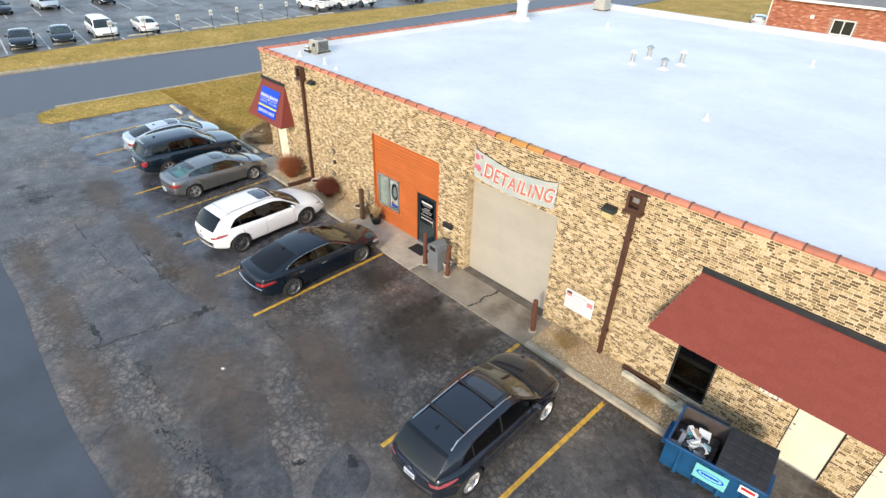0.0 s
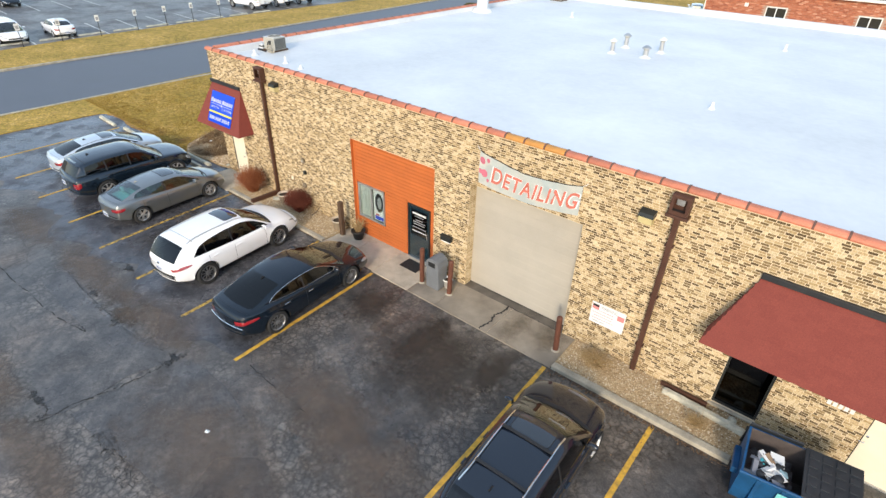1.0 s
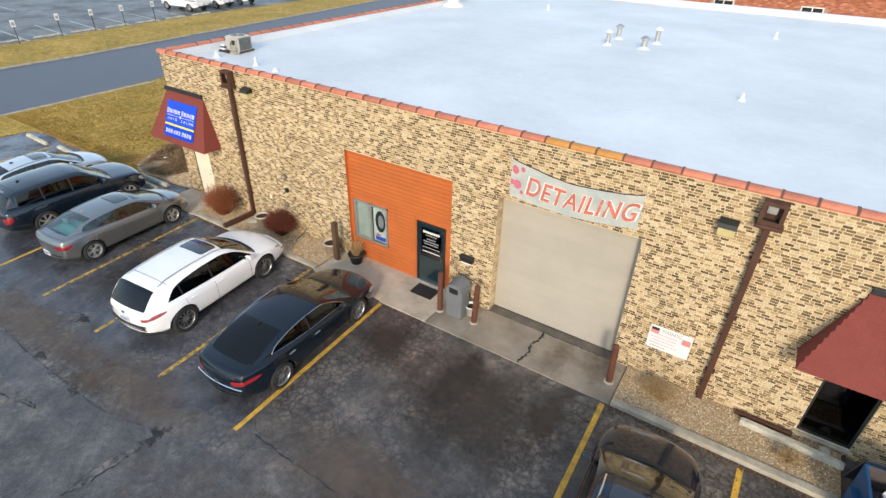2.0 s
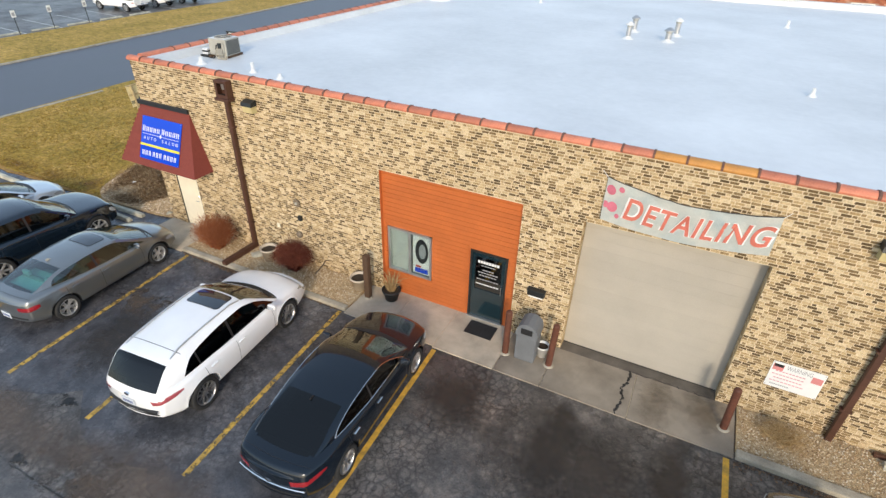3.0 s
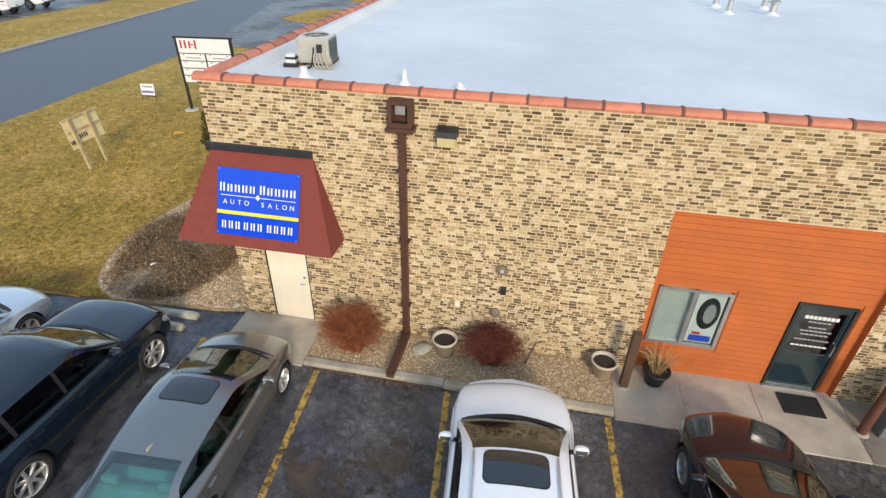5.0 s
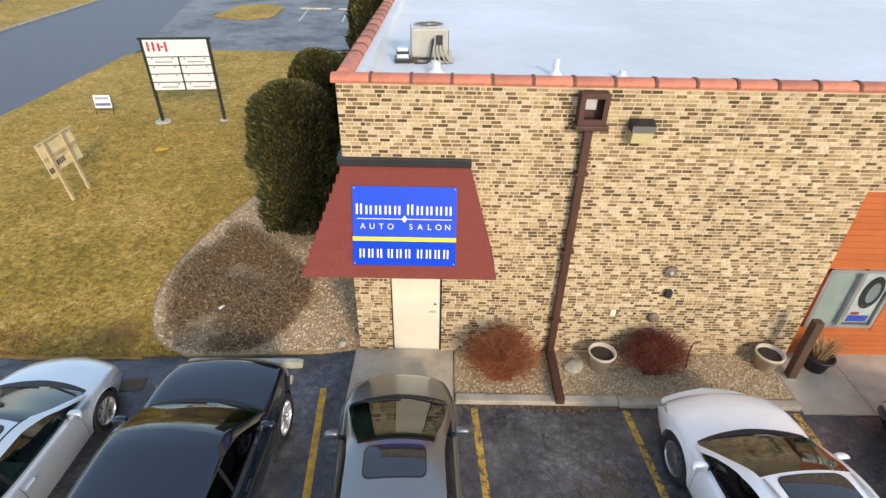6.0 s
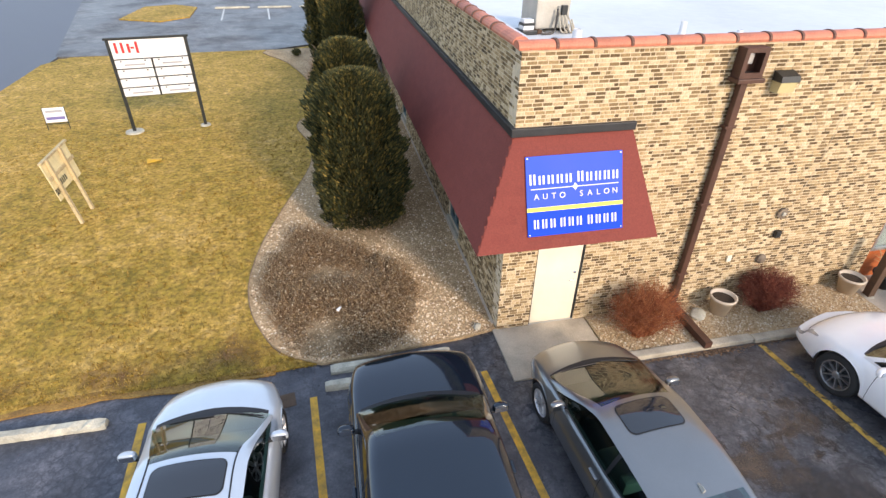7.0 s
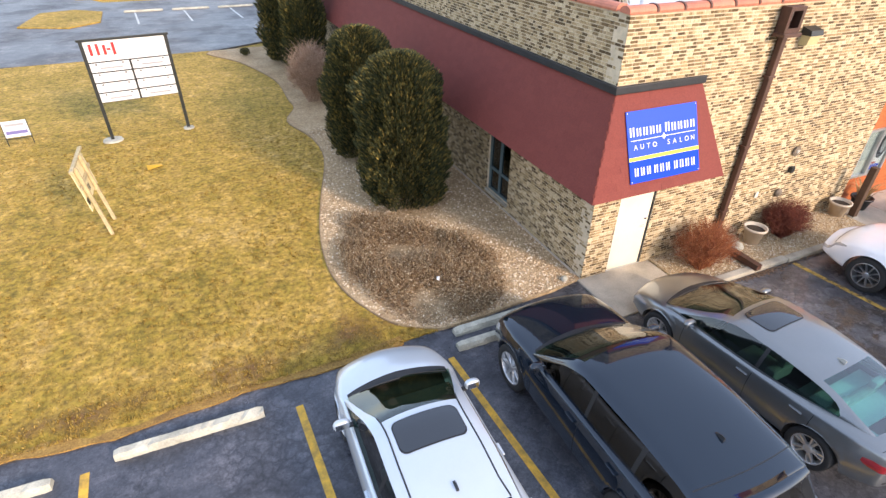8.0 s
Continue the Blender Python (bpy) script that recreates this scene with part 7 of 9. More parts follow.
t = thing("house_number", pose(22.58, -0.006, 1.55), "white house number plaque of plain bars", "sign")
for i in range(5):
    part("number_bar", box(geo(), -.24 + i * .10, -.24 + i * .10 + .07, -.006, 0, 0, .16), M["white"], t)
t = thing("house_number", pose(0.30, -0.006, 2.10), "white house number plaque of plain bars by the corner door", "sign")
part("plaque", box(geo(), -.26, .24, -.008, 0, -.06, .10), M["white"], t)
for i in range(5):
    part("number_bar", box(geo(), -.22 + i * .09, -.22 + i * .09 + .05, -.011, -.0085, -.03, .07), M["red"], t)


# ---- things on the pavement ----
def post(x, y, h, material, label, lean=0.0, r=0.075):
    p = thing("bollard", pose(x, y, 0.03, 0, lean, 0), label, "post", "posts before the wall")
    if material == "post":
        part("pipe", lathe(geo(), [(r, 0), (r, h - .03), (r * .8, h - .005), (r * .3, h + .01)], 18), M["post"], p)
    else:
        part("timber", bbox(geo(), -r, r, -r, r, 0, h, 0.012), M["post_timber"], p)
    part("base_collar", lathe(geo(), [(r + .05, -0.0), (r + .045, 0.015), (r + .01, 0.025)], 18), M["kerb"], p)


post(7.95, -0.50, 1.33, "timber", "square brown timber post beside the gravel")
post(11.95, -0.76, 1.25, "post", "rusty brown steel post beside the grey bin")
post(12.98, -0.68, 1.22, "post", "rusty brown steel post beside the garage door", 2)
post(16.68, -0.72, 1.12, "post", "rusty brown steel post at the garage corner", -2)

b = thing("litter_bin", pose(12.42, -0.62, 0.035) @ Matrix.Diagonal((0.88, 0.88, 0.95, 1)), "grey plastic litter bin with a domed lid", "bin")
g = geo()
bbox(g, -.27, .27, -.25, .25, 0, .78, .05)
part("body", g, M["bin"], b)
bm = geo()
n = 10
pr = [(-.29, .0), (-.29, .10), (-.24, .25), (-.13, .34), (.0, .37), (.13, .34), (.24, .25), (.29, .10), (.29, .0)]
add(bm, [(x, y, z + .78) for y in (-.27, .27) for x, z in pr], [tuple(range(9)), tuple(range(9, 18))[::-1]] + [(i, 9 + i, 10 + i, i + 1) for i in range(8)])
part("lid", bm, M["bin"], b)
part("flap", bbox(geo(), -.15, .15, -.285, -.268, .86, 1.02, .006), M["black"], b, "dark swing flap")


def pot(x, y, z, r, h, material, label):
    p = thing("flower_pot", pose(x, y, z), label, "pot", "flower pots")
    part("pot", lathe(geo(), [(r * .68, 0), (r * .95, h * .86), (r * 1.06, h * .86), (r * 1.08, h), (r * .95, h), (r * .9, h * .8), (r * .3, h * .78)], 24), M[material], p, "", True)
    part("soil", lathe(geo(), [(r * .93, h * .82), (r * .5, h * .86), (0.01, h * .87)], 18), M["potting"], p, "bare dark soil")
    return p


pot(4.46, -0.39, 0.07, 0.235, 0.40, "pot", "cream clay flower pot with bare soil on the gravel")
pot(7.55, -0.32, 0.07, 0.235, 0.38, "pot", "cream clay flower pot with bare soil beside the timber post")
pot(12.74, -0.45, 0.035, 0.15, 0.32, "white", "small white flower pot beside the bin")
bp = pot(8.53, -0.27, 0.035, 0.24, 0.32, "black", "black plastic pot with dried grasses")
r5 = random.Random(11)
g = geo()
for i in range(70):
    a, t = r5.uniform(0, 6.28), r5.uniform(0.05, 0.45)
    L = r5.uniform(0.25, 0.55)
    p0 = Vector((0.10 * math.cos(a) * r5.random(), 0.10 * math.sin(a) * r5.random(), 0.26))
    p1 = p0 + Vector((math.cos(a) * t * L, math.sin(a) * t * L, L * .8))
    p2 = p1 + Vector((math.cos(a) * t * L * .8, math.sin(a) * t * L * .8, -0.02 + L * .15))
    tube(g, [p0, p1, p2], 0.010, 4, 0.004, cap=False)
o = part("dry_grass", g, M["straw"], bp, "dry straw-coloured grasses")
d = thing("doormat", pose(11.13, -0.30, 0.033), "dark ribbed doormat before the entrance", "mat")
part("mat", bbox(geo(), -.36, .36, -.26, .24, 0, .014, .005), M["black"], d)
g = geo()
for i in range(14):
    box(g, -.33, .33, -.235 + i * .034, -.22 + i * .034, .0142, .018)
part("ribs", g, M["rubber"], d)

# stone, stick and litter in the beds
def rock(name, x, y, z, sx_, sy_, sz_, material, label, cat, seed):
    rr = random.Random(seed)
    bm = bmesh.new()
    bmesh.ops.create_icosphere(bm, subdivisions=2, radius=1)
    for v in bm.verts:
        k = 1 + 0.25 * noise.noise(v.co * 1.3 + Vector((seed, 0, 0)))
        v.co = Vector((v.co.x * sx_ * k, v.co.y * sy_ * k, max(-0.5, v.co.z) * sz_ * k))
    bm.verts.index_update()
    t = thing(name, pose(x, y, z + sz_ * 0.4, 0, 0, rr.uniform(0, 180)), label, cat)
    part("stone", ([v.co[:] for v in bm.verts], [[v.index for v in f.verts] for f in bm.faces]), M[material], t)
    bm.free()


rock("pale_stone", 21.0, -0.2, 0.07, 0.11, 0.10, 0.09, "stop", "small pale stone beside the concrete stop", "stone", 5)
rock("flat_stone", 4.00, -0.40, 0.07, 0.22, 0.15, 0.06, "stop", "flat pale stone beside the downpipe", "stone", 3)
rock("stone", -0.35, 0.10, 0.06, 0.09, 0.07, 0.06, "stop", "pale stone at the wall corner", "stone", 4)
rock("stone", 21.0, -0.28, 0.07, 0.12, 0.10, 0.07, "stop", "pale stone beside the concrete stop", "stone", 6)
t = thing("stick", pose(6.2, -0.2, 0.08), "bent brown branch lying against the wall", "branch")
part("branch", tube(geo(), [(-.12, -.18, 0.0), (-.06, -.02, .10), (0.0, .08, .22), (.04, .12, .32), (.16, .13, .36)], 0.022, 6, 0.012), M["bark"], t)
t = thing("paper_scrap", pose(12.07, -8.12, 0.004, 0, 0, 30), "crumpled white paper scrap on the asphalt", "litter")
part("scrap", add(geo(), [(-.05, -.03, 0), (.05, -.04, .012), (.06, .03, .004), (-.04, .04, .02), (0, 0, .03)], [(0, 1, 4), (1, 2, 4), (2, 3, 4), (3, 0, 4)]), M["white"], t)
t = thing("paper_scrap", pose(-2.87, 0.8, 0.35, 0, 0, 60), "white scrap caught in the brown shrub", "litter")
part("scrap", add(geo(), [(-.07, -.03, 0), (.07, -.02, .012), (.06, .03, .004), (-.06, .03, .02), (0, 0, .03)], [(0, 1, 4), (1, 2, 4), (2, 3, 4), (3, 0, 4)]), M["white"], t)
t = thing("yellow_scrap", pose(-8.06, 9.4, 0.05, 0, 0, 20), "orange-yellow sheet lying on the lawn", "litter")
part("sheet", add(geo(), [(-.22, -.12, 0.01), (.2, -.14, .04), (.24, .12, .01), (-.16, .14, .06), (0, 0, .07)], [(0, 1, 4), (1, 2, 4), (2, 3, 4), (3, 0, 4)]), mat("orange_yellow_sheet", (0.65, 0.36, 0.02), 0.6, var=0.1), t)
t = thing("broken_patch", pose(-3.9, -0.95, 0.0, 0, 0, 8), "rusty square drain cover in the asphalt", "drain")
part("cover", bbox(geo(), -.22, .22, -.14, .14, 0.002, 0.012, .004), M["bark"], t)


# concrete wheel stops
def wheel_stop(x, y, z, L, turn_, label, group="wheel stops", worn=True):
    w = thing("wheel_stop", pose(x, y, z, 0, 0, turn_), label, "wheel stop", group)
    n = 24
    v, f = [], []
    rr = random.Random(int(x * 100))
    for i in range(n + 1):
        u = -L / 2 + L * i / n
        e = 1 if 0 < i < n else 0.85
        c = rr.uniform(0, .012) + (rr.uniform(.01, .03) if rr.random() < .25 else 0)
        for yy, zz in ((-.09 + rr.uniform(0, .012), 0), (-.085 + rr.uniform(0, .014), .06), (-.055 + c * .6, .125 - c), (.055, .125 - rr.uniform(0, .008)), (.085, .06), (.09, 0)):
            v.append((u, yy * e, zz * e))
    for i in range(n):
        for j in range(5):
            f.append((i * 6 + j, (i + 1) * 6 + j, (i + 1) * 6 + j + 1, i * 6 + j + 1))
    f += [tuple(range(6)), tuple(n * 6 + j for j in range(6))[::-1]]
    part("block", (v, f), M["stop"], w)
    return w


wheel_stop(-7.48, -0.86, 0.0, 2.0, -1, "chipped concrete wheel stop in an empty bay")
wheel_stop(-10.2, -0.95, 0.0, 2.0, -2, "concrete wheel stop in the end bay")
wheel_stop(-2.05, -0.42, 0.0, 2.1, 1, "concrete wheel stop behind another one")
wheel_stop(-2.15, -0.80, 0.0, 2.1, 0, "concrete wheel stop under the black SUV's nose")
wheel_stop(20.38, -0.36, 0.07, 1.9, -3, "concrete stop lying on the gravel by the dark window")
for i in range(12):
    wheel_stop(-33.9 - 0.12 * i, -7.2 + 3.0 * i, -0.012, 2.2, 93, "pale concrete wheel stop of the far lot", "far wheel stops")
for i in range(5):
    wheel_stop(-9.0 + 3.1 * i, 38.7, -0.004, 2.5, 2, "pale concrete wheel stop of the rear lot", "rear wheel stops")


# bay sign posts along the far lot
for i, (x, y) in enumerate(((-32.4, 2.0), (-32.7, 4.9), (-32.6, 7.9), (-33.4, 11.4), (-33.8, 14.3), (-34.2, 17.2), (-34.6, 20.4))):
    t = thing("bay_sign", pose(x, y, 0.04), "small white bay sign on a thin dark post", "sign post", "bay signs")
    part("post", tube(geo(), [(0, 0, 0), (0, 0, 1.75)], 0.03, 6), M["dark_frame"], t)
    part("sign_plate", box(geo(), .03, .05, -.16, .16, 1.25, 1.75), M["white"], t)
    part("print_bar", box(geo(), .0505, .053, -.10, .10, 1.35, 1.6), M["grey_print"], t)

# ---- dumpster ----
DUMP = pose(22.33, -1.56, 0.0, 0, 0, 7) @ Matrix.Diagonal((1.06, 0.78, 0.93, 1))
d = thing("dumpster", DUMP, "blue steel dumpster, half open and full of rubbish", "dumpster")
g = geo()
add(g, [(-.92, -.66, .12), (.92, -.66, .12), (.92, .62, .12), (-.92, .62, .12), (-.92, -.76, 1.02), (.92, -.76, 1.02), (.92, .66, 1.18), (-.92, .66, 1.18)], [(0, 3, 2, 1), (0, 1, 5, 4), (1, 2, 6, 5), (2, 3, 7, 6), (3, 0, 4, 7)])
part("body", g, M["dumpster"], d)
g = geo()
add(g, [(-.88, -.62, .16), (.88, -.62, .16), (.88, .58, .16), (-.88, .58, .16), (-.88, -.72, 1.02), (.88, -.72, 1.02), (.88, .62, 1.18), (-.88, .62, 1.18)], [(0, 1, 2, 3), (0, 4, 5, 1), (1, 5, 6, 2), (2, 6, 7, 3), (3, 7, 4, 0)])
part("lining", g, mat("rusty_bin_lining", (0.075, 0.058, 0.052), 0.7, var=0.3, scale=6), d, "dull brownish inner walls")
g = geo()
add(g, [(-.92, -.76, 1.02), (.92, -.76, 1.02), (.92, .66, 1.18), (-.92, .66, 1.18), (-.88, -.72, 1.02), (.88, -.72, 1.02), (.88, .62, 1.18), (-.88, .62, 1.18)], [(0, 1, 5, 4), (1, 2, 6, 5), (2, 3, 7, 6), (3, 0, 4, 7)])
part("top_edge", g, M["dumpster"], d)
g = geo()
tube(g, [(-.94, -.78, 1.02), (.94, -.78, 1.02)], .03, 8)
part("rim", g, M["dumpster"], d)
for x in (-.6, -.2, .25, .65):
    part("rib", bbox(geo(), x - .035, x + .035, -.775, -.70, .14, .96, .01), M["dumpster"], d)
for sx_ in (-1, 1):
    part("fork_pocket", bbox(geo(), min(sx_ * .92, sx_ * 1.03), max(sx_ * .92, sx_ * 1.03), -.45, .35, .58, .74, .012), M["dumpster"], d)
    for y in (-.5, .45):
        part("foot", bbox(geo(), sx_ * .8 - .07, sx_ * .8 + .07, y - .07, y + .07, 0, .12, .01), M["lid"], d)
lid = geo()
ms = frame_on((0.46, -0.04, 1.125), (1, 0, 0), (0, 1.42, 0.16))
bbox(lid, -.44, .46, -.74, .70, 0, .035, .012, ms)
o = part("closed_lid", lid, M["lid"], d, "closed black ribbed lid")
for i in range(4):
    for j in range(5):
        part("lid_rib", bbox(geo(), -.38 + i * .21, -.38 + i * .21 + .15, -.62 + j * .26, -.62 + j * .26 + .17, .033, .055, .008, ms), M["lid"], o)
ms = frame_on((-0.46, 0.70, 1.20), (1, 0, 0), (0, 0.40, -0.90))
part("open_lid", bbox(geo(), -.46, .44, -.10, 1.0, -0.02, .02, .012, ms), M["lid"], d, "open lid folded back")
part("label", box(geo(), -.28, .34, -.786, -.778, .42, .86), M["teal"], d, "teal label")
part("label_oval", lathe(geo(), [(.2, 0), (.2, .003), (.17, .003), (.17, 0)], 28, Matrix.Translation((.03, -.787, .64)) @ Matrix.Rotation(math.pi / 2, 4, 'X') @ Matrix.Diagonal((1.3, .55, 1, 1)), cap=False), M["blue_sign"], d, "dark oval logo shape")
part("label_bar", box(geo(), -.14, .2, -.790, -.7865, .62, .67), M["blue_sign"], d)
part("sticker", box(geo(), .52, .84, -.786, -.778, .70, .92), M["white"], d, "white sticker")
part("sticker_bar", box(geo(), .55, .80, -.789, -.7865, .80, .88), M["red"], d)
rt = random.Random(21)
cols = [M["white"], M["shelf"], mat("brown_card", (0.30, 0.20, 0.12), 0.8), mat("grey_bag", (0.26, 0.27, 0.30), 0.5), mat("pinkish_wrapper", (0.50, 0.26, 0.27), 0.6), mat("pale_blue_wrapper", (0.25, 0.40, 0.46), 0.5), M["bin"]]
M["bin_inside"] = mat("rusty_dark_steel", (0.06, 0.05, 0.048), 0.7, var=0.3, scale=6)
fill = thing("rubbish_pile", DUMP @ pose(-0.46, -0.05, 0.62), "dark bagged rubbish filling the dumpster", "rubbish")
bm = bmesh.new()
bmesh.ops.create_grid(bm, x_segments=14, y_segments=16, size=0.5)
bm.verts.index_update()
part("heap", ([(v.co.x * .82, v.co.y * 1.2, .10 - .12 * v.co.y + .12 * noise.noise(v.co * 5) + .05 * noise.noise(v.co * 13)) for v in bm.verts], [[v.index for v in f.verts] for f in bm.faces]), M["bin_inside"], fill)
bm.free()
for i in range(26):
    lx, ly = rt.uniform(-.80, -.14), -.12 + rt.uniform(-.46, .22)
    k = rt.choice((0, 0, 0, 1, 2))
    mt = rt.choice(cols)
    rot = Matrix.Translation(DUMP @ Vector((lx, ly, .88 + rt.uniform(0, .08)))) @ pose(0, 0, 0, rt.uniform(-25, 25), rt.uniform(-25, 25), rt.uniform(0, 180))
    if k == 0:
        t = thing("paper_waste", rot, "crumpled paper waste in the dumpster", "rubbish", "rubbish in the dumpster")
        w = rt.uniform(.7, 1.6)
        part("sheet", add(geo(), [(-.13 * w, -.06, 0), (.13 * w, -.05, .02), (.12 * w, .07, .0), (-.11 * w, .06, .03), (0, 0, .04), (0, -.07, .03)], [(0, 5, 4), (5, 1, 4), (1, 2, 4), (2, 3, 4), (3, 0, 4)]), mt, t)
    elif k == 1:
        t = thing("carton", rot, "small carton thrown in the dumpster", "rubbish", "rubbish in the dumpster")
        part("carton", bbox(geo(), -.16, .16, -.05, .05, -.03, .03, .008), mt, t)
    else:
        t = thing("rubbish_bag", rot, "knotted bag of rubbish", "rubbish", "rubbish in the dumpster")
        part("bag", lathe(geo(), [(.03, -.06), (.09, -.04), (.10, .02), (.06, .06), (.015, .08), (.03, .10)], 12), M["lid"], t)
t = thing("bottle", Matrix.Translation(DUMP @ Vector((-.62, -.02, .93))) @ pose(0, 0, 0, 80, 10, 30), "turquoise plastic bottle thrown in the dumpster", "rubbish", "rubbish in the dumpster")
part("bottle", lathe(geo(), [(.04, -.14), (.05, -.12), (.05, .06), (.02, .1), (.02, .14)], 12), mat("turquoise_plastic", (0.04, 0.36, 0.42), 0.4), t)
t = thing("board_offcut", Matrix.Translation(DUMP @ Vector((-.42, -.12, .97))) @ pose(0, 0, 0, 0, 8, -35), "long white board thrown in the dumpster", "rubbish", "rubbish in the dumpster")
part("board", bbox(geo(), -.34, .34, -.05, .05, -.01, .01, .004), M["white"], t)
t = thing("board_offcut", Matrix.Translation(DUMP @ Vector((-.36, .12, .97))) @ pose(0, 0, 0, 12, 8, 15), "square white sheet thrown in the dumpster", "rubbish", "rubbish in the dumpster")
part("board", bbox(geo(), -.13, .13, -.14, .14, -.008, .008, .003), M["white"], t)

# ---- roof equipment ----
a = thing("air_conditioner", pose(1.23, 2.32, ROOF_Z, 0, 0, 5) @ Matrix.Diagonal((0.88, 0.9, 0.98, 1)), "beige grey rooftop air conditioner with a side grille and looped hoses", "air conditioner")
part("cabinet", bbox(geo(), -.36, .36, -.34, .34, .07, .55, .03), M["ac"], a)
for i in range(12):
    z = .11 + i * .034
    part("louvre", bbox(geo(), 0.361, .374, -.30, .30, z, z + .016, .003), M["grille_dark"], a)
part("top_panel", bbox(geo(), -.355, .355, -.335, .335, .5505, .5525, .0008), M["membrane"], a, "pale weathered top panel")
part("fan_well", lathe(geo(), [(.27, .553), (.27, .558), (.03, .558)], 30), M["grille_dark"], a, "dark round fan opening")
part("fan_ring", lathe(geo(), [(.29, .553), (.29, .575), (.265, .575), (.265, .552)], 30, cap=False), M["ac"], a)
for i in range(9):
    part("guard_bar", box(geo(), .04, .28, -.004, .004, .562, .570, Matrix.Rotation(2 * math.pi * i / 9, 4, 'Z')), M["alu"], a)
part("hub", lathe(geo(), [(.06, .556), (.06, .575), (.02, .58)], 14), M["ac"], a)
part("service_box", bbox(geo(), .08, .30, -.40, -.34, .16, .44, .01), M["ac"], a)
part("disconnect", bbox(geo(), .12, .24, -.46, -.40, .30, .46, .01), M["dark_frame"], a, "dark electrical switch box")
for k in range(4):
    part("hose", tube(geo(), smooth_line([(.10 + .05 * k, -.41, .32), (.06 + .07 * k, -.50, .24), (.10 + .09 * k, -.54, .06), (.24 + .07 * k, -.47, .03), (.33 + .02 * k, -.38, .10 + .04 * k)], 4), .016, 6), M["hose"], a)
part("conduit", tube(geo(), smooth_line([(.05, -.42, .40), (.02, -.47, .20), (-.05, -.50, .03), (-.30, -.50, .02)], 4), .02, 6), M["black"], a, "black conduit")
for sx_ in (-.30, .30):
    part("skid", bbox(geo(), sx_ - .05, sx_ + .05, -.44, .44, 0, .07, .01), M["post_timber"], a)
t = thing("roof_tool_tray", pose(0.79, 2.02, ROOF_Z, 0, 0, 6), "small metal box on a dark tray beside the air conditioner", "tray")
part("tray", bbox(geo(), -.14, .14, -.16, .16, 0, .07, .01), M["dark_frame"], t)
part("strip", bbox(geo(), -.10, .10, -.10, .08, .070, .14, .008), M["membrane"], t, "pale metal box")
part("band", bbox(geo(), -.105, .105, -.105, .085, .14, .18, .006), M["dark_frame"], t, "dark band")
part("cap", bbox(geo(), -.09, .09, -.09, .07, .18, .24, .012), M["membrane"], t, "pale cap")


def roof_pipe(x, y, h, r, capm=None, label="short white vent pipe on the roof"):
    t = thing("roof_vent", pose(x, y, ROOF_Z), label, "vent pipe", "roof vents")
    part("flashing", lathe(geo(), [(r * 2.4, 0), (r * 2.2, .015), (r * 1.25, .07), (r * 1.1, .10)], 18), M["membrane"], t)
    part("pipe", lathe(geo(), [(r, .02), (r, h), (r * .8, h), (r * .8, h - .08)], 16), M["membrane"] if capm is None else M["alu"], t)
    if capm:
        part("cap", lathe(geo(), [(r * 1.1, h + .02), (r * 1.7, h + .03), (r * 1.7, h + .07), (r * .5, h + .16)], 16), M[capm], t)
        part("collar", lathe(geo(), [(r * 1.05, h - .03), (r * 1.05, h + .03)], 14), M["ac"], t)


roof_pipe(1.38, 1.24, 0.20, 0.07)
roof_pipe(3.30, 1.28, 0.27, 0.05)
roof_pipe(4.34, 1.17, 0.13, 0.05)
roof_pipe(11.45, 12.2, 0.45, 0.09, "membrane", "capped white vent pipe on the roof")
roof_pipe(11.4, 13.8, 0.45, 0.10, "alu", "capped metal flue on the white roof")
roof_pipe(12.85, 12.4, 0.34, 0.11, "alu", "capped metal flue on the white roof")
roof_pipe(13.0, 13.8, 0.5, 0.10, "membrane", "capped white vent pipe on the roof")
roof_pipe(17.1, 6.98, 0.22, 0.05)
roof_pipe(17.0, 18.6, 0.3, 0.06)
roof_pipe(5.7, 19.5, 0.3, 0.06)
t = thing("roof_stack", pose(0.95, 17.2, ROOF_Z), "broad white ventilation stack on the roof", "vent")
part("base", lathe(geo(), [(.62, 0), (.55, .12), (.42, .2)], 24), M["membrane"], t)
part("stack", lathe(geo(), [(.34, .15), (.34, 1.0), (.40, 1.0), (.40, 1.12), (.1, 1.2)], 24), M["membrane"], t)
t = thing("rooftop_unit", pose(1.6, 25.4, ROOF_Z), "small grey rooftop unit at the back parapet", "air conditioner")
part("cabinet", bbox(geo(), -.4, .4, -.4, .4, .05, .7, .03), M["ac"], t)
part("skid", bbox(geo(), -.45, .45, -.45, .45, 0, .05, .01), M["post_timber"], t)

# ---- signs on the lawn ----
v = thing("pylon_sign", frame_on((-8.15, 12.33, 0.04), (2.25, 0.30, 0), (-0.3, 2.25, 0)), "white tenant directory sign board on two dark posts", "sign")
for x in (-1.14, 1.14):
    part("post", bbox(geo(), x - .05, x + .05, -.05, .05, 0, 3.05, .008), M["dark_frame"], v)
    part("footing", lathe(geo(), [(.30 if x < 0 else .18, 0), (.28 if x < 0 else .16, .05)], 16, Matrix.Translation((x, -.02, 0))), M["stop"], v, "pale concrete footing")
part("top_bar", bbox(geo(), -1.24, 1.24, -.06, .06, 3.0, 3.07, .008), M["dark_frame"], v)
part("header_panel", bbox(geo(), -1.09, 1.09, -.045, .045, 2.42, 2.99, .004), M["white"], v)
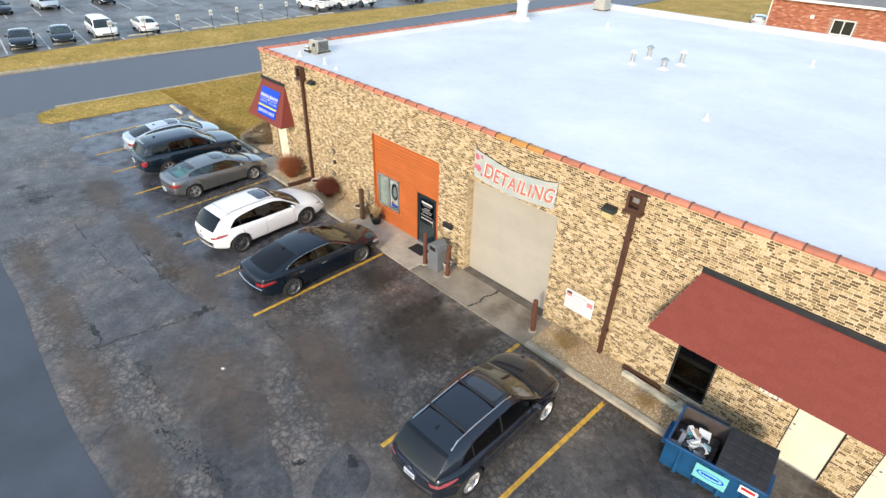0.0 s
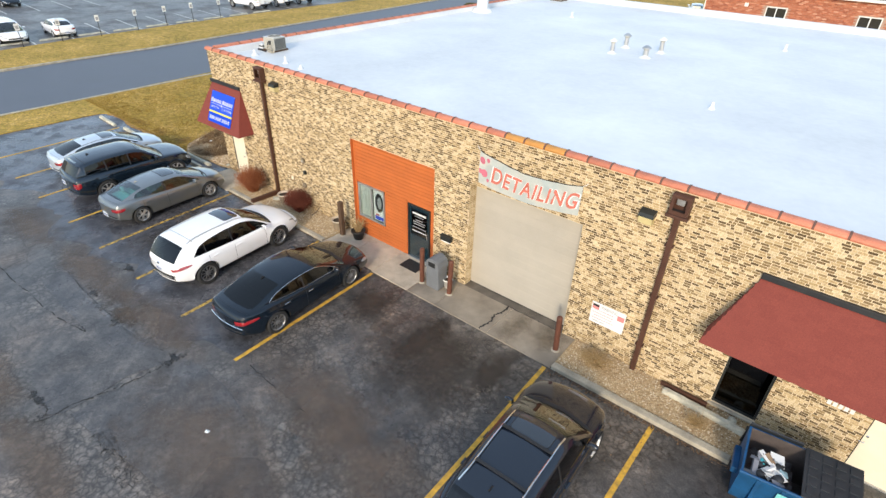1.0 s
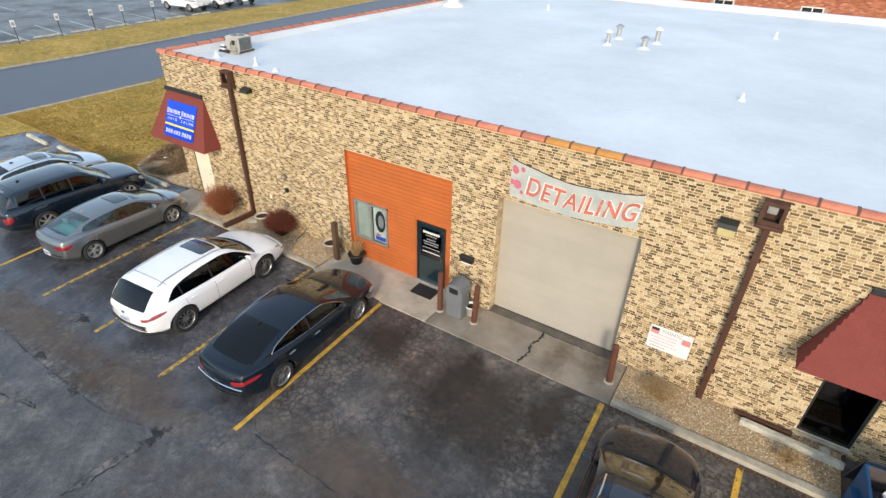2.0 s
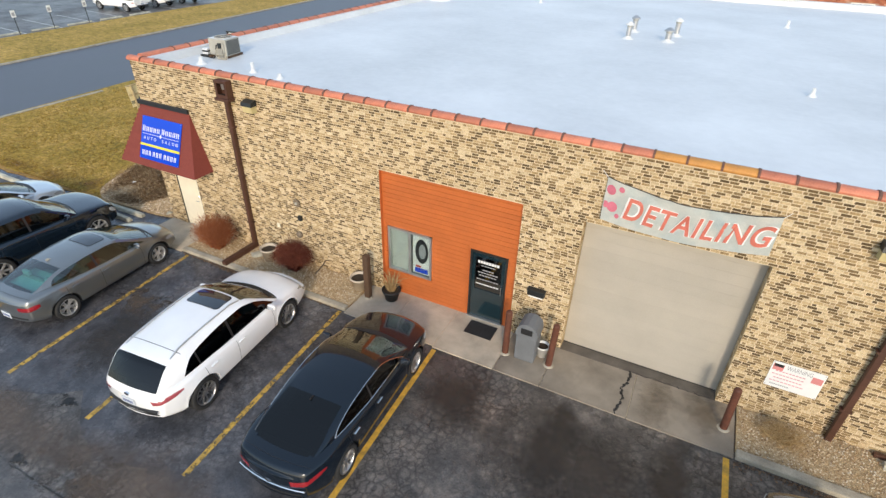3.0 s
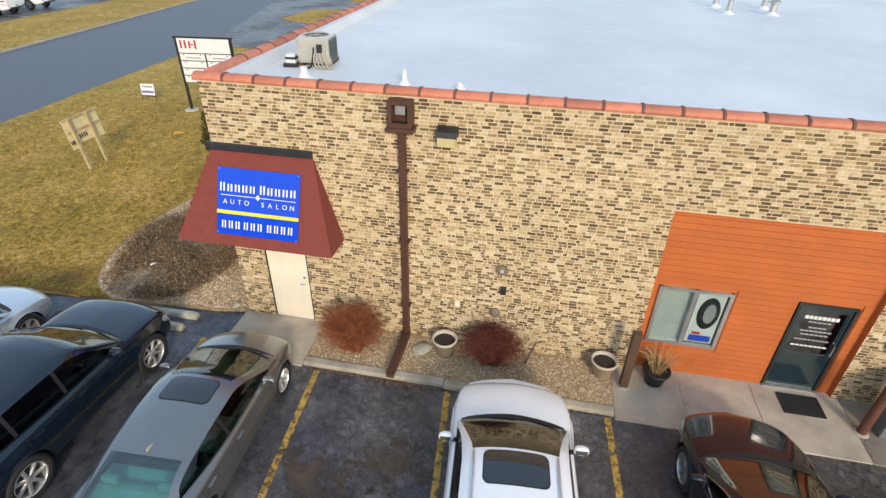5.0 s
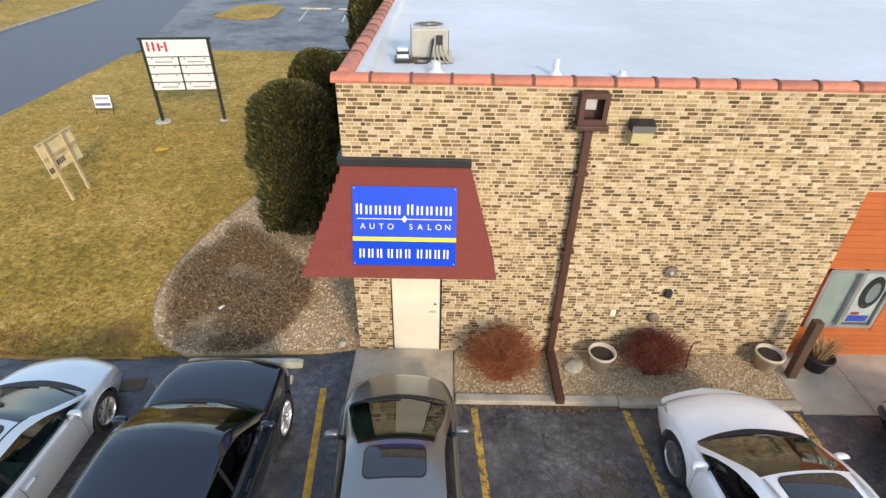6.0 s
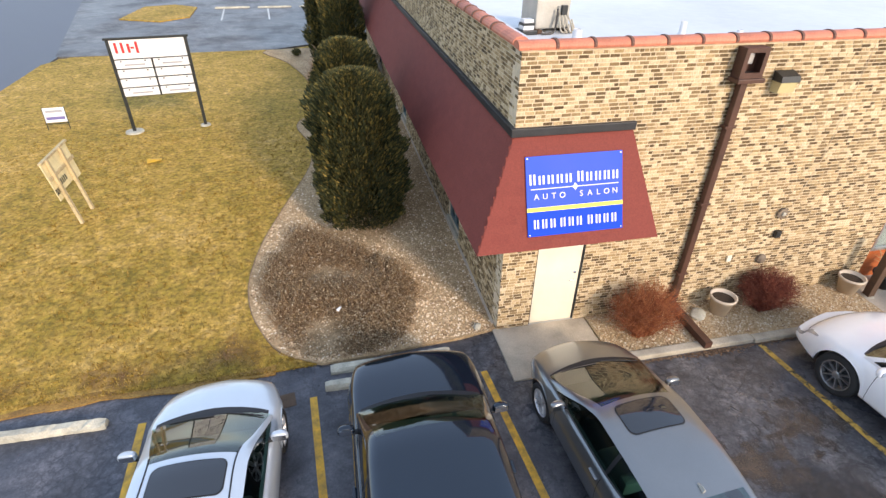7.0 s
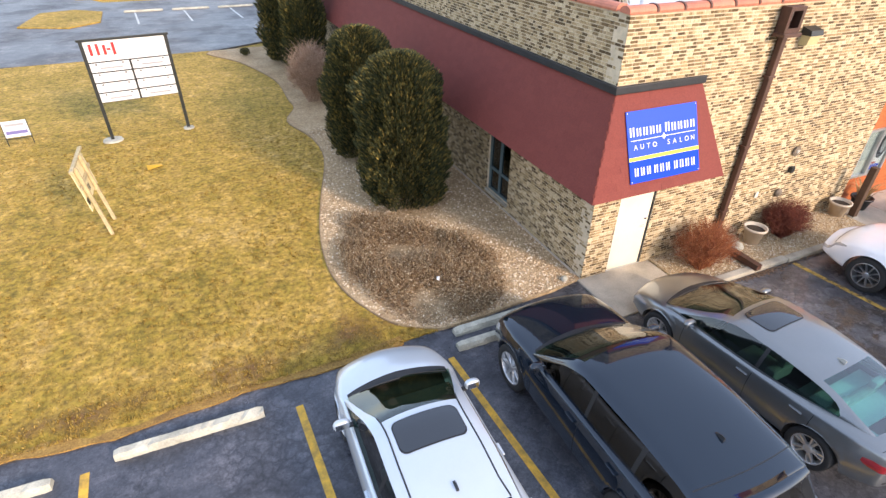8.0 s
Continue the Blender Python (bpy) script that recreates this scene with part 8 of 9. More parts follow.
for i, z in enumerate((2.12, 1.82, 1.52, 1.22)):
    for x0, x1 in ((-1.09, -.03), (.03, 1.09)):
        pn = part("tenant_panel", bbox(geo(), x0, x1, -.04, .04, z, z + .26, .004), M["white"], v)
        part("clip", box(geo(), x0 + .15, x0 + .20, -.048, -.0405, z + .2, z + .24), M["black"], pn)
        part("clip", box(geo(), x1 - .20, x1 - .15, -.048, -.0405, z + .2, z + .24), M["black"], pn)
        if i in (0, 3):
            part("print_bar", box(geo(), x0 + .25, x1 - .2, -.044, -.0405, z + .08, z + .13), M["grey_print"], pn)
part("divider", box(geo(), -.03, .03, -.035, .035, 1.2, 2.42), M["dark_frame"], v)
part("back_panel", box(geo(), -1.09, 1.09, -.02, .02, 1.2, 2.42), M["dark_frame"], v)
for a, b, z0, z1 in ((-.98, -.90, 2.60, 2.92), (-.80, -.72, 2.60, 2.92), (-.62, -.54, 2.60, 2.88), (-.52, -.42, 2.72, 2.78), (-.38, -.30, 2.58, 2.93)):
    part("logo_bar", box(geo(), a, b, -.051, -.0455, z0, z1), M["red"], v, "dark red plain logo bar")

y_ = thing("yard_sign", pose(-11.86, 12.86, 0.045, -8, 0, 6), "small white yard sign in a thin dark frame", "sign")
for x in (-.33, .33):
    part("leg", tube(geo(), [(x, 0, 0), (x, 0, .76)], .014, 6), M["dark_frame"], y_)
part("crossbar", tube(geo(), [(-.33, 0, .2), (.33, 0, .2)], .012, 6), M["dark_frame"], y_)
part("panel", bbox(geo(), -.32, .32, -.012, .012, .25, .74, .003), M["white"], y_)
part("print_bar", box(geo(), -.25, .25, -.016, -.0125, .58, .66), M["grey_print"], y_)
part("print_bar", box(geo(), -.28, .28, -.016, -.0125, .34, .44), mat("violet_print", (.16, .14, .35), .5), y_)

p_ = thing("plywood_sign", frame_on((-8.95, 6.17, 0.03), (0, 1, 0), (-1, 0, 0)) @ Matrix.Rotation(radians(-7.5), 4, 'X'), "weathered plywood sign leaning back on two timber stakes", "sign")
for x in (-.38, .38):
    st = part("stake", bbox(geo(), x - .055, x - .004, -.07, .0, -.03, 1.70, .005), M["stake_timber"], p_, "weathered double timber stake")
    part("stake_half", bbox(geo(), x + .004, x + .055, -.06, .0, -.03, 1.67, .005), M["stake_timber"], st)
part("top_rail", bbox(geo(), -.64, .90, -.03, .045, 1.67, 1.72, .004), M["stake_timber"], p_)
part("middle_rail", bbox(geo(), -.60, .86, -.012, .022, 1.24, 1.32, .004), M["stake_timber"], p_)
for z0, z1, x0, x1 in ((1.28, 1.67, -.61, -.385), (1.28, 1.67, -.377, .375), (1.28, 1.66, .385, .86), (.74, 1.275, -.60, -.385), (.86, 1.275, -.377, .375), (.80, 1.275, .385, .84)):
    part("plywood_sheet", bbox(geo(), x0, x1, .024, .042, z0, z1, .003), M["ply"], p_)
for x, z, w0 in ((-.50, .95, .18), (.0, 1.06, .36)):
    g = geo()
    for k in range(4):
        box(g, x - w0 / 2 + k * w0 / 4, x - w0 / 2 + (k + .55) * w0 / 4, .017, .0235, z - .07, z + .07)
    part("print_bar", g, M["dark_frame"], p_, "faded illegible stencil")

# ---- planting ----
def leafy(seed, rx, ry, h, count, material, size, pose_, name, label, cat, group="", flat=0.0):
    """An upright evergreen: a trunk and a dense crown of small leaf sprays with an uneven outline."""
    rr = random.Random(seed)
    t = thing(name, pose_, label, cat, group)
    part("trunk", tube(geo(), [(0, 0, 0), (.03, .02, h * .35), (0, 0, h * .75)], .11, 8, .03), M["bark"], t)
    g = geo()
    for i in range(count):
        u = rr.random() ** 0.85
        z = 0.06 + u * (h - 0.06)
        f = z / h
        prof_ = min(1.0, (f / 0.06) ** 0.5) * (1.0 if f < flat else max(0.0, 1 - ((f - flat) / (1 - flat)) ** 2.4) ** 0.5)
        a = rr.uniform(0, 2 * math.pi)
        lump = 1 + 0.30 * noise.noise(Vector((math.cos(a) * 1.6, math.sin(a) * 1.6, z * 1.1 + seed))) + 0.22 * noise.noise(Vector((math.cos(a) * 4, math.sin(a) * 4, z * 3.0 + seed)))
        d = (0.80 + 0.24 * rr.random()) * lump * prof_ if rr.random() < 0.85 else prof_ * rr.uniform(0.3, 0.8)
        c = Vector((rx * d * math.cos(a), ry * d * math.sin(a), z))
        out = Vector((math.cos(a), math.sin(a), 0.9 + 0.5 * rr.random())).normalized()
        side_ = out.cross(Vector((rr.uniform(-1, 1), rr.uniform(-1, 1), rr.uniform(-1, 1)))).normalized()
        L, Wd = size * rr.uniform(.7, 1.6), size * rr.uniform(.10, .22)
        add(g, [c - side_ * Wd * .4, c + out * L * .5 - side_ * Wd, c + out * L, c + out * L * .55 + side_ * Wd, c + side_ * Wd * .4], [(0, 1, 2, 3, 4)])
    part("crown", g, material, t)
    core = geo()
    lathe(core, [(.05, .05), (.62 * rx, .12 * h), (.70 * rx, .4 * h), (.66 * rx, .7 * h), (.3 * rx, .88 * h), (.02, .92 * h)], 14)
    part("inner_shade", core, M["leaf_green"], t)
    return t


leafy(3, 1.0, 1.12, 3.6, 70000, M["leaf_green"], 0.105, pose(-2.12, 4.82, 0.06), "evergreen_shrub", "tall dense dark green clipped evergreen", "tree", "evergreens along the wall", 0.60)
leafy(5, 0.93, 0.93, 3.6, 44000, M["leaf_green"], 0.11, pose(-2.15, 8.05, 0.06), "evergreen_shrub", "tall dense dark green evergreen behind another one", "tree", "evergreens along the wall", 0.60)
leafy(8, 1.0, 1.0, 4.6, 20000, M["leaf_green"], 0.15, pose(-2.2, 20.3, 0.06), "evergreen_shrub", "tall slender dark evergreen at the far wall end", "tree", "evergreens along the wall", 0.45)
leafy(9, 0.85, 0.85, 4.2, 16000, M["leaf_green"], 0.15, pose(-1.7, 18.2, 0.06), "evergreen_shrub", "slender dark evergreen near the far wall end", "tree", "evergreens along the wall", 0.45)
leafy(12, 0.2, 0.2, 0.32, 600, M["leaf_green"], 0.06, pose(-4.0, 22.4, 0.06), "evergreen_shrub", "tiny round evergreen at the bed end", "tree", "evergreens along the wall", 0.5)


def twiggy(seed, rx, ry, h, count, material, pose_, name, label, cat, r=0.006, droop=0.25, segs=3):
    """A bare shrub of many thin forking twigs from one base."""
    rr = random.Random(seed)
    t = thing(name, pose_, label, cat)
    g = geo()
    for i in range(count):
        a = rr.uniform(0, 2 * math.pi)
        sp = math.sqrt(rr.random())
        base = Vector((rx * .25 * rr.uniform(-1, 1), ry * .25 * rr.uniform(-1, 1), 0)) if droop else Vector((rx * sp * .95 * math.cos(a), ry * sp * .95 * math.sin(a), 0))
        hh = h * (0.45 + 0.6 * math.sqrt(max(0, 1 - min(1, sp * sp)))) * rr.uniform(.6, 1.12)
        end = Vector((rx * sp * math.cos(a), ry * sp * math.sin(a), hh)) if droop else base + Vector((rr.uniform(-.25, .25), rr.uniform(-.25, .25), hh))
        mid = base.lerp(end, .5) + Vector((rr.uniform(-.05, .05), rr.uniform(-.05, .05), droop * .35 * h))
        tube(g, [base, mid, end], r, 3, r * .4, cap=False)
        for k in range(segs):
            p = mid.lerp(end, rr.uniform(.1, .95))
            q = p + Vector((rr.uniform(-.14, .14), rr.uniform(-.14, .14), rr.uniform(-.02, .16))) * (h / .9 if h > .9 else 1)
            tube(g, [p, q], r * .6, 3, r * .3, cap=False)
    part("crown", g, material, t)
    return t


twiggy(31, 0.78, 0.62, 0.95, 640, M["twig_red"], pose(2.62, -0.62, 0.06), "bare_shrub", "rust-red bare twiggy shrub on the gravel", "shrub", 0.0042, segs=6)
twiggy(32, 0.66, 0.52, 0.80, 700, M["twig_dark"], pose(5.40, -0.44, 0.06), "bare_shrub", "dark red bare twiggy shrub beside the pot", "shrub", 0.0042, segs=6)


def inside(x, y, poly):
    hit = False
    for (ax, ay), (bx, by) in zip(poly, poly[1:] + poly[:1]):
        if (ay > y) != (by > y) and x < ax + (y - ay) / (by - ay) * (bx - ax):
            hit = not hit
    return hit


def ground_shrub(poly, stems, seed):
    """A low matted shrub: clumps of short crooked twigs with dead leaves caught in them."""
    rr = random.Random(seed)
    t = thing("low_shrub", pose(0, 0, 0.066), "wide low matted brown ground shrub on the gravel bed", "shrub")
    g, lf = geo(), geo()
    while stems > 0:
        x, y = rr.uniform(-4.5, -1.2), rr.uniform(-0.15, 4.1)
        if not inside(x + rr.gauss(0, .10), y + rr.gauss(0, .10), poly):
            continue
        stems -= 1
        nz = noise.noise(Vector((x * 1.1, y * 1.1, seed)))
        if rr.random() > 0.62 + 1.1 * nz:
            continue
        hh = (0.12 + 0.22 * max(0, 0.4 + nz)) * rr.uniform(.5, 1.3) * (0.65 if y < 1.1 else 1.0)
        p = Vector((x, y, 0))
        for k in range(3):
            q = p + Vector((rr.uniform(-.10, .10), rr.uniform(-.10, .10), hh / 3 * rr.uniform(.5, 1.4)))
            tube(g, [p, q], .005, 3, .003, cap=False)
            p = q
            c = q + Vector((rr.uniform(-.05, .05), rr.uniform(-.05, .05), rr.uniform(-.02, .03)))
            s = rr.uniform(.010, .026)
            u = Vector((rr.uniform(-1, 1), rr.uniform(-1, 1), rr.uniform(-.4, .4))).normalized() * s
            w = u.cross(Vector((rr.uniform(-.5, .5), rr.uniform(-.5, .5), 1))).normalized() * s * .5
            add(lf, [c - u, c + w, c + u * 1.3, c - w], [(0, 1, 2, 3)])
    for nm, gg, mt in (("crown", g, "twig_brown"), ("dead_foliage", lf, "dead_leaf")):
        o = part(nm, gg, M[mt], t)
        o["kind"] = "stuff"


M["dead_leaf"] = island_mat("dead_leaves", [(0.0, (0.12, 0.07, 0.03)), (0.5, (0.30, 0.19, 0.085)), (0.85, (0.46, 0.34, 0.19)), (1.0, (0.62, 0.52, 0.36))], 0.85)
ground_shrub(SHRUB, 14000, 33)
twiggy(34, 0.95, 0.95, 1.9, 900, M["twig_pink"], pose(-2.45, 13.9, 0.06), "bare_shrub", "pinkish bare twiggy shrub between evergreens", "shrub", 0.009, segs=5)
twiggy(35, 0.5, 0.4, 0.28, 160, M["straw"], pose(17.75, -0.55, 0.06), "dry_plant", "flattened dry straw plant on the gravel", "plant", 0.006, segs=3)
twiggy(36, 0.3, 0.25, 0.18, 80, M["straw"], pose(20.4, -0.85, 0.06), "dry_plant", "small dry plant on the gravel", "plant", 0.006, segs=3)

# ---- red brick building behind ----
RX0, RX1, RY = 1.6, 34.0, 62.0
rb = thing("brick_building", pose(0, 0, 0), "red brick building with small white windows and a grey roof", "building")
part("wall", box(geo(), RX0, RX1, RY, RY + 14, -0.1, 3.4), mat("pale_mortar", (0.42, 0.30, 0.24), .9, var=.2), rb)
g = geo()
rr = random.Random(77)
z = 0.0
row = 0
while z < 3.35:
    x = RX0 - (0.2 if row % 2 else 0)
    while x < RX1:
        a0, b0 = max(x, RX0), min(x + .385, RX1)
        if b0 - a0 > .05 and not any(wx - .05 < b0 and a0 < wx + 2.15 and .35 < z + .07 and z < 2.0 for wx in (8.2, 16.9, 25.6)):
            add(g, [(a0, RY - .02, z), (b0, RY - .02, z), (b0, RY, z), (a0, RY, z), (a0, RY - .02, z + .12), (b0, RY - .02, z + .12), (b0, RY, z + .12), (a0, RY, z + .12)], FIVE_SIDES)
        x += .4
    z += .135
    row += 1
o = part("brickwork", g, M["red_brick"], rb)
o["kind"] = "stuff"
for wx in (8.2, 16.9, 25.6):
    w = part("window", box(box(box(geo(), wx, wx + 2.1, RY - .05, RY - .001, .45, .55), wx, wx + 2.1, RY - .05, RY - .001, 1.85, 1.95), wx + 1.0, wx + 1.1, RY - .05, RY - .001, .55, 1.85), M["white"], rb)
    for x0 in (wx, wx + 2.0):
        part("jamb", box(geo(), x0, x0 + .1, RY - .05, RY - .001, .55, 1.85), M["white"], w)
    for x0 in (wx + .1, wx + 1.1):
        part("pane", box(geo(), x0, x0 + .9, RY - .03, RY - .02, .55, 1.85), M["sunroof"], w)
part("fascia", box(geo(), RX0 - .4, RX1 + .4, RY - .5, RY - .35, 3.3, 3.55), M["white"], rb, "white fascia")
part("roof", add(geo(), [(RX0 - .4, RY - .5, 3.5), (RX1 + .4, RY - .5, 3.5), (RX1 + .4, RY + 14.4, 3.5), (RX0 - .4, RY + 14.4, 3.5), (RX0 + 4, RY + 7, 6.4), (RX1 - 4, RY + 7, 6.4)], [(0, 1, 5, 4), (1, 2, 5), (2, 3, 4, 5), (3, 0, 4), (0, 3, 2, 1)]), M["roofgrey"], rb)
part("corner_trim", box(geo(), RX0 - .06, RX0 + .06, RY - .06, RY - .021, 0, 3.3), M["white"], rb)
part("wall_lamp", bbox(geo(), 5.9, 6.3, RY - .15, RY - .021, 1.7, 2.1, .02), M["white"], rb)
t = thing("electric_box", pose(0.7, 62.3, 0.0), "pale green utility cabinet beside the brick building", "utility box")
part("cabinet", bbox(geo(), -.4, .4, -.3, .3, 0, 1.1, .03), M["cream"], t)

# ---- loose stuff on the ground: pebbles and grass ----
def pebbles(name, label, region, count, z, material, size, seed):
    rr = random.Random(seed)
    g = geo()
    while count > 0:
        x, y = region(rr)
        count -= 1
        r = size * rr.uniform(.6, 1.6)
        a = rr.uniform(0, 3.14)
        ca, sa = math.cos(a) * r, math.sin(a) * r
        k = rr.uniform(.55, .9)
        add(g, [(x + ca, y + sa, z), (x - sa * k, y + ca * k, z), (x - ca, y - sa, z), (x + sa * k, y - ca * k, z), (x + ca * .2, y + sa * .2, z + r * .75)], [(0, 1, 4), (1, 2, 4), (2, 3, 4), (3, 0, 4)])
    o = part(name, g, material)
    return tagged(o, label, "gravel", kind="stuff")


def strip(rr):
    return (rr.uniform(1.82, 7.7), rr.uniform(-1.08, 0.0)) if rr.random() < .6 else (rr.uniform(16.95, 21.2), rr.uniform(-1.18, 0.0))


def bed_region(rr):
    while True:
        y = -0.2 + 11 * rr.random() ** 1.6
        x = rr.uniform(-4.6, -0.05)
        lim = interp([(-0.25, -3.2), (0.0, -3.7), (0.4, -4.1), (1, -4.4), (2.2, -4.6), (4, -4.45), (6, -3.95), (8, -3.4), (10, -3.35), (12, -3.7)], y)
        if x > lim and y > -0.22 + 0.07 * (x + 3.2):
            return x, y


pebbles("front_pebbles", "tan rounded pebbles along the front wall", strip, 12000, 0.068, M["pebble"], 0.020, 1)
pebbles("bed_pebbles", "pale grey pebbles of the side bed", bed_region, 16000, 0.060, M["pebble_grey"], 0.022, 2)
rr = random.Random(9)
g = geo()
for i in range(42000):
    u = rr.random()
    y = -0.3 + 14 * u ** 1.7
    x = rr.uniform(-15, -3.2)
    if x > interp([(-.4, -3.2), (0.4, -4.15), (1, -4.5), (2.2, -4.72), (4, -4.55), (6, -4.05), (8, -3.5), (10, -3.45), (14, -3.9)], y) or (x > -11.8 and y < -0.32) or x < -14.9:
        continue
    a = rr.uniform(0, 6.28)
    L = rr.uniform(.025, .06)
    w0 = rr.uniform(.006, .014)
    dx, dy = math.cos(a), math.sin(a)
    lx, ly = rr.uniform(-.03, .03), rr.uniform(-.03, .03)
    add(g, [(x - dy * w0, y + dx * w0, .044), (x + dy * w0, y - dx * w0, .044), (x + lx, y + ly, .044 + L * .7)], [(0, 1, 2)])
for i in range(2600):
    x, y = rr.uniform(-14.8, -3.4), -0.2 + 12 * rr.random() ** 1.5
    if x > interp([(-.4, -3.2), (0.4, -4.25), (1, -4.6), (2.2, -4.82), (4, -4.65), (6, -4.15), (8, -3.6), (10, -3.55), (14, -4.0)], y) or (x > -11.8 and y < -0.1):
        continue
    if noise.noise(Vector((x * .5, y * .5, 3.0))) < -0.12:
        continue
    for k in range(rr.randint(5, 11)):
        a = rr.uniform(0, 6.28)
        q = rr.uniform(0, .055)
        bx, by = x + q * math.cos(a), y + q * math.sin(a) * .7
        w0, hh = rr.uniform(.008, .016), rr.uniform(.02, .05)
        t2 = rr.uniform(0, 6.28)
        dx, dy = math.cos(t2) * w0, math.sin(t2) * w0
        add(g, [(bx - dy, by + dx, .042), (bx + dy, by - dx, .042), (bx + dx * 2 + rr.uniform(-.02, .02), by + dy * 2, .042 + hh)], [(0, 1, 2)])
o = part("grass_blades", g, M["blade"])
tagged(o, "short dry straw-coloured grass blades of the lawn", "grass", kind="stuff")

# dead leaves and grit swept against the kerbs
rr = random.Random(19)
g = geo()
for i in range(1500):
    k = rr.random()
    if k < .45:
        x, y = rr.uniform(16.9, 21.3), -1.44 - abs(rr.gauss(0, .06))
    elif k < .62:
        x, y = rr.gauss(3.75, .28), -1.28 - abs(rr.gauss(0, .07))
    elif k < .80:
        x, y = rr.uniform(1.9, 7.6), -1.29 - abs(rr.gauss(0, .025))
    elif k < .92:
        x, y = rr.uniform(1.9, 7.6), -1.29 - abs(rr.gauss(0, .03))
    else:
        x, y = rr.uniform(16.9, 19.7), rr.uniform(-3.2, -1.5)
    a, q = rr.uniform(0, 6.28), rr.uniform(.012, .035)
    ca, sa = math.cos(a) * q, math.sin(a) * q
    z = .012 + rr.uniform(0, .008)
    add(g, [(x + ca, y + sa, z), (x - sa * .6, y + ca * .6, z + .006), (x - ca, y - sa, z), (x + sa * .6, y - ca * .6, z + .004)], [(0, 1, 2, 3)])
tagged(part("leaf_litter", g, M["litter"]), "dead leaves and grit swept against the kerbs", "litter", kind="stuff")


# ---- bricks, shingles and coping tiles: many small pieces ----
BL, BH, J = 0.160, 0.0597, 0.0165


def lay_bricks(length, height, holes, put, start=0.0):
    """Runs of brickwork with odd half bricks; put(u0, u1, z0, z1, dark) lays one. Dark bricks seldom lie side by side."""
    for r in range(int(height / BH)):
        z0 = r * BH + 0.004
        z1 = z0 + BH - J
        u = -BL * rng.random()
        was = False
        while u < length:
            size = BL if rng.random() < 0.74 else BL * 0.5
            a, b = max(u, start), min(u + size - J, length)
            u += size
            was = rng.random() < (0.36 if was else 0.60)
            spans = [(a, b)]
            for h0, h1, q0, q1 in holes:
                if q0 - 0.02 < (z0 + z1) / 2 < q1 + 0.01:
                    spans = [s for p, q in spans for s in ((p, min(q, h0)), (max(p, h1), q)) if s[1] - s[0] > 0.025]
            for p, q in spans:
                if q - p > 0.02:
                    put(p, q, z0, z1, was)


rng = random.Random(5)
front = (geo(), geo())
near = []


def front_brick(p, q, z0, z1, dark):
    if 0.05 < p < 2.75 and 4.02 < z0 < 5.04 and q - p > 0.13:
        near.append((p, q, z0, z1, dark))
        return
    o = rng.uniform(-0.003, 0.003)
    add(front[dark], [(p, o, z0), (q, o, z0), (q, 0.01, z0), (p, 0.01, z0), (p, o, z1), (q, o, z1), (q, 0.01, z1), (p, 0.01, z1)], FIVE_SIDES)


lay_bricks(BX, WALL_H - 0.01, FRONT_HOLES, front_brick)
for g, mt in zip(front, ("brick", "brick_dark")):
    b = part("brickwork", g, M[mt], wall_front)
    b["kind"] = "stuff"
one = geo()
bbox(one, 0, BL - J, 0.0, 0.012, 0, BH - J, 0.003)
one_me = (mesh_of("brick", *one, M["brick_one"]), mesh_of("brick", *one, M["brick_dark_one"]))
for p, q, z0, z1, dark in near:
    ob = new("brick", one_me[dark])
    ob.parent = wall_front
    ob.matrix_basis = Matrix.Translation((p, rng.uniform(-0.003, 0.002), z0)) @ Matrix.Diagonal(((q - p) / (BL - J), 1, 1, 1))
side = (geo(), geo())


def side_brick(p, q, z0, z1, dark):
    o = rng.uniform(-0.003, 0.003)
    add(side[dark], [(o, q, z0), (o, p, z0), (0.01, p, z0), (0.01, q, z0), (o, q, z1), (o, p, z1), (0.01, p, z1), (0.01, q, z1)], FIVE_SIDES)


lay_bricks(BY, WALL_H - 0.01, SIDE_HOLES, side_brick, 0.0)
for g, mt in zip(side, ("brick", "brick_dark")):
    b = part("brickwork", g, M[mt], wall_side)
    b["kind"] = "stuff"
# brick reveals of the openings
rev = geo()
part("painted_reveal", box(box(geo(), 8.12, 8.126, 0.006, 0.128, 0.03, 3.555), 11.744, 11.75, 0.006, 0.128, 0.03, 3.555), M["orange"], wall_front, "orange painted reveal")
for x, s in ((13.06, 1), (16.49, -1)):
    hgt = 3.54
    for r in range(int(hgt / BH)):
        z0 = r * BH + 0.004
        z1 = z0 + BH - J
        for y0, y1 in (((0.0, 0.145), (0.155, 0.295)) if x > 12.5 else ((0.0, 0.115),)):
            box(rev, min(x, x + 0.004 * s), max(x, x + 0.004 * s), y0 + .002, y1, z0, z1)
b = part("reveal_brickwork", rev, M["brick"], wall_front)
b["kind"] = "stuff"


# shingles
def shingle_mesh(w, h):
    return [(0, 0, 0.002), (w, 0, 0.002), (w, h, 0.001), (0, h, 0.001), (0, 0, 0.0065), (w, 0, 0.0065), (w, h, 0.003), (0, h, 0.003)]


SH_W, SH_H = 0.30, 0.145
SH_ME = mesh_of("shingle", shingle_mesh(SH_W - 0.003, SH_H + 0.02), BOXF, M["shingle_one"])


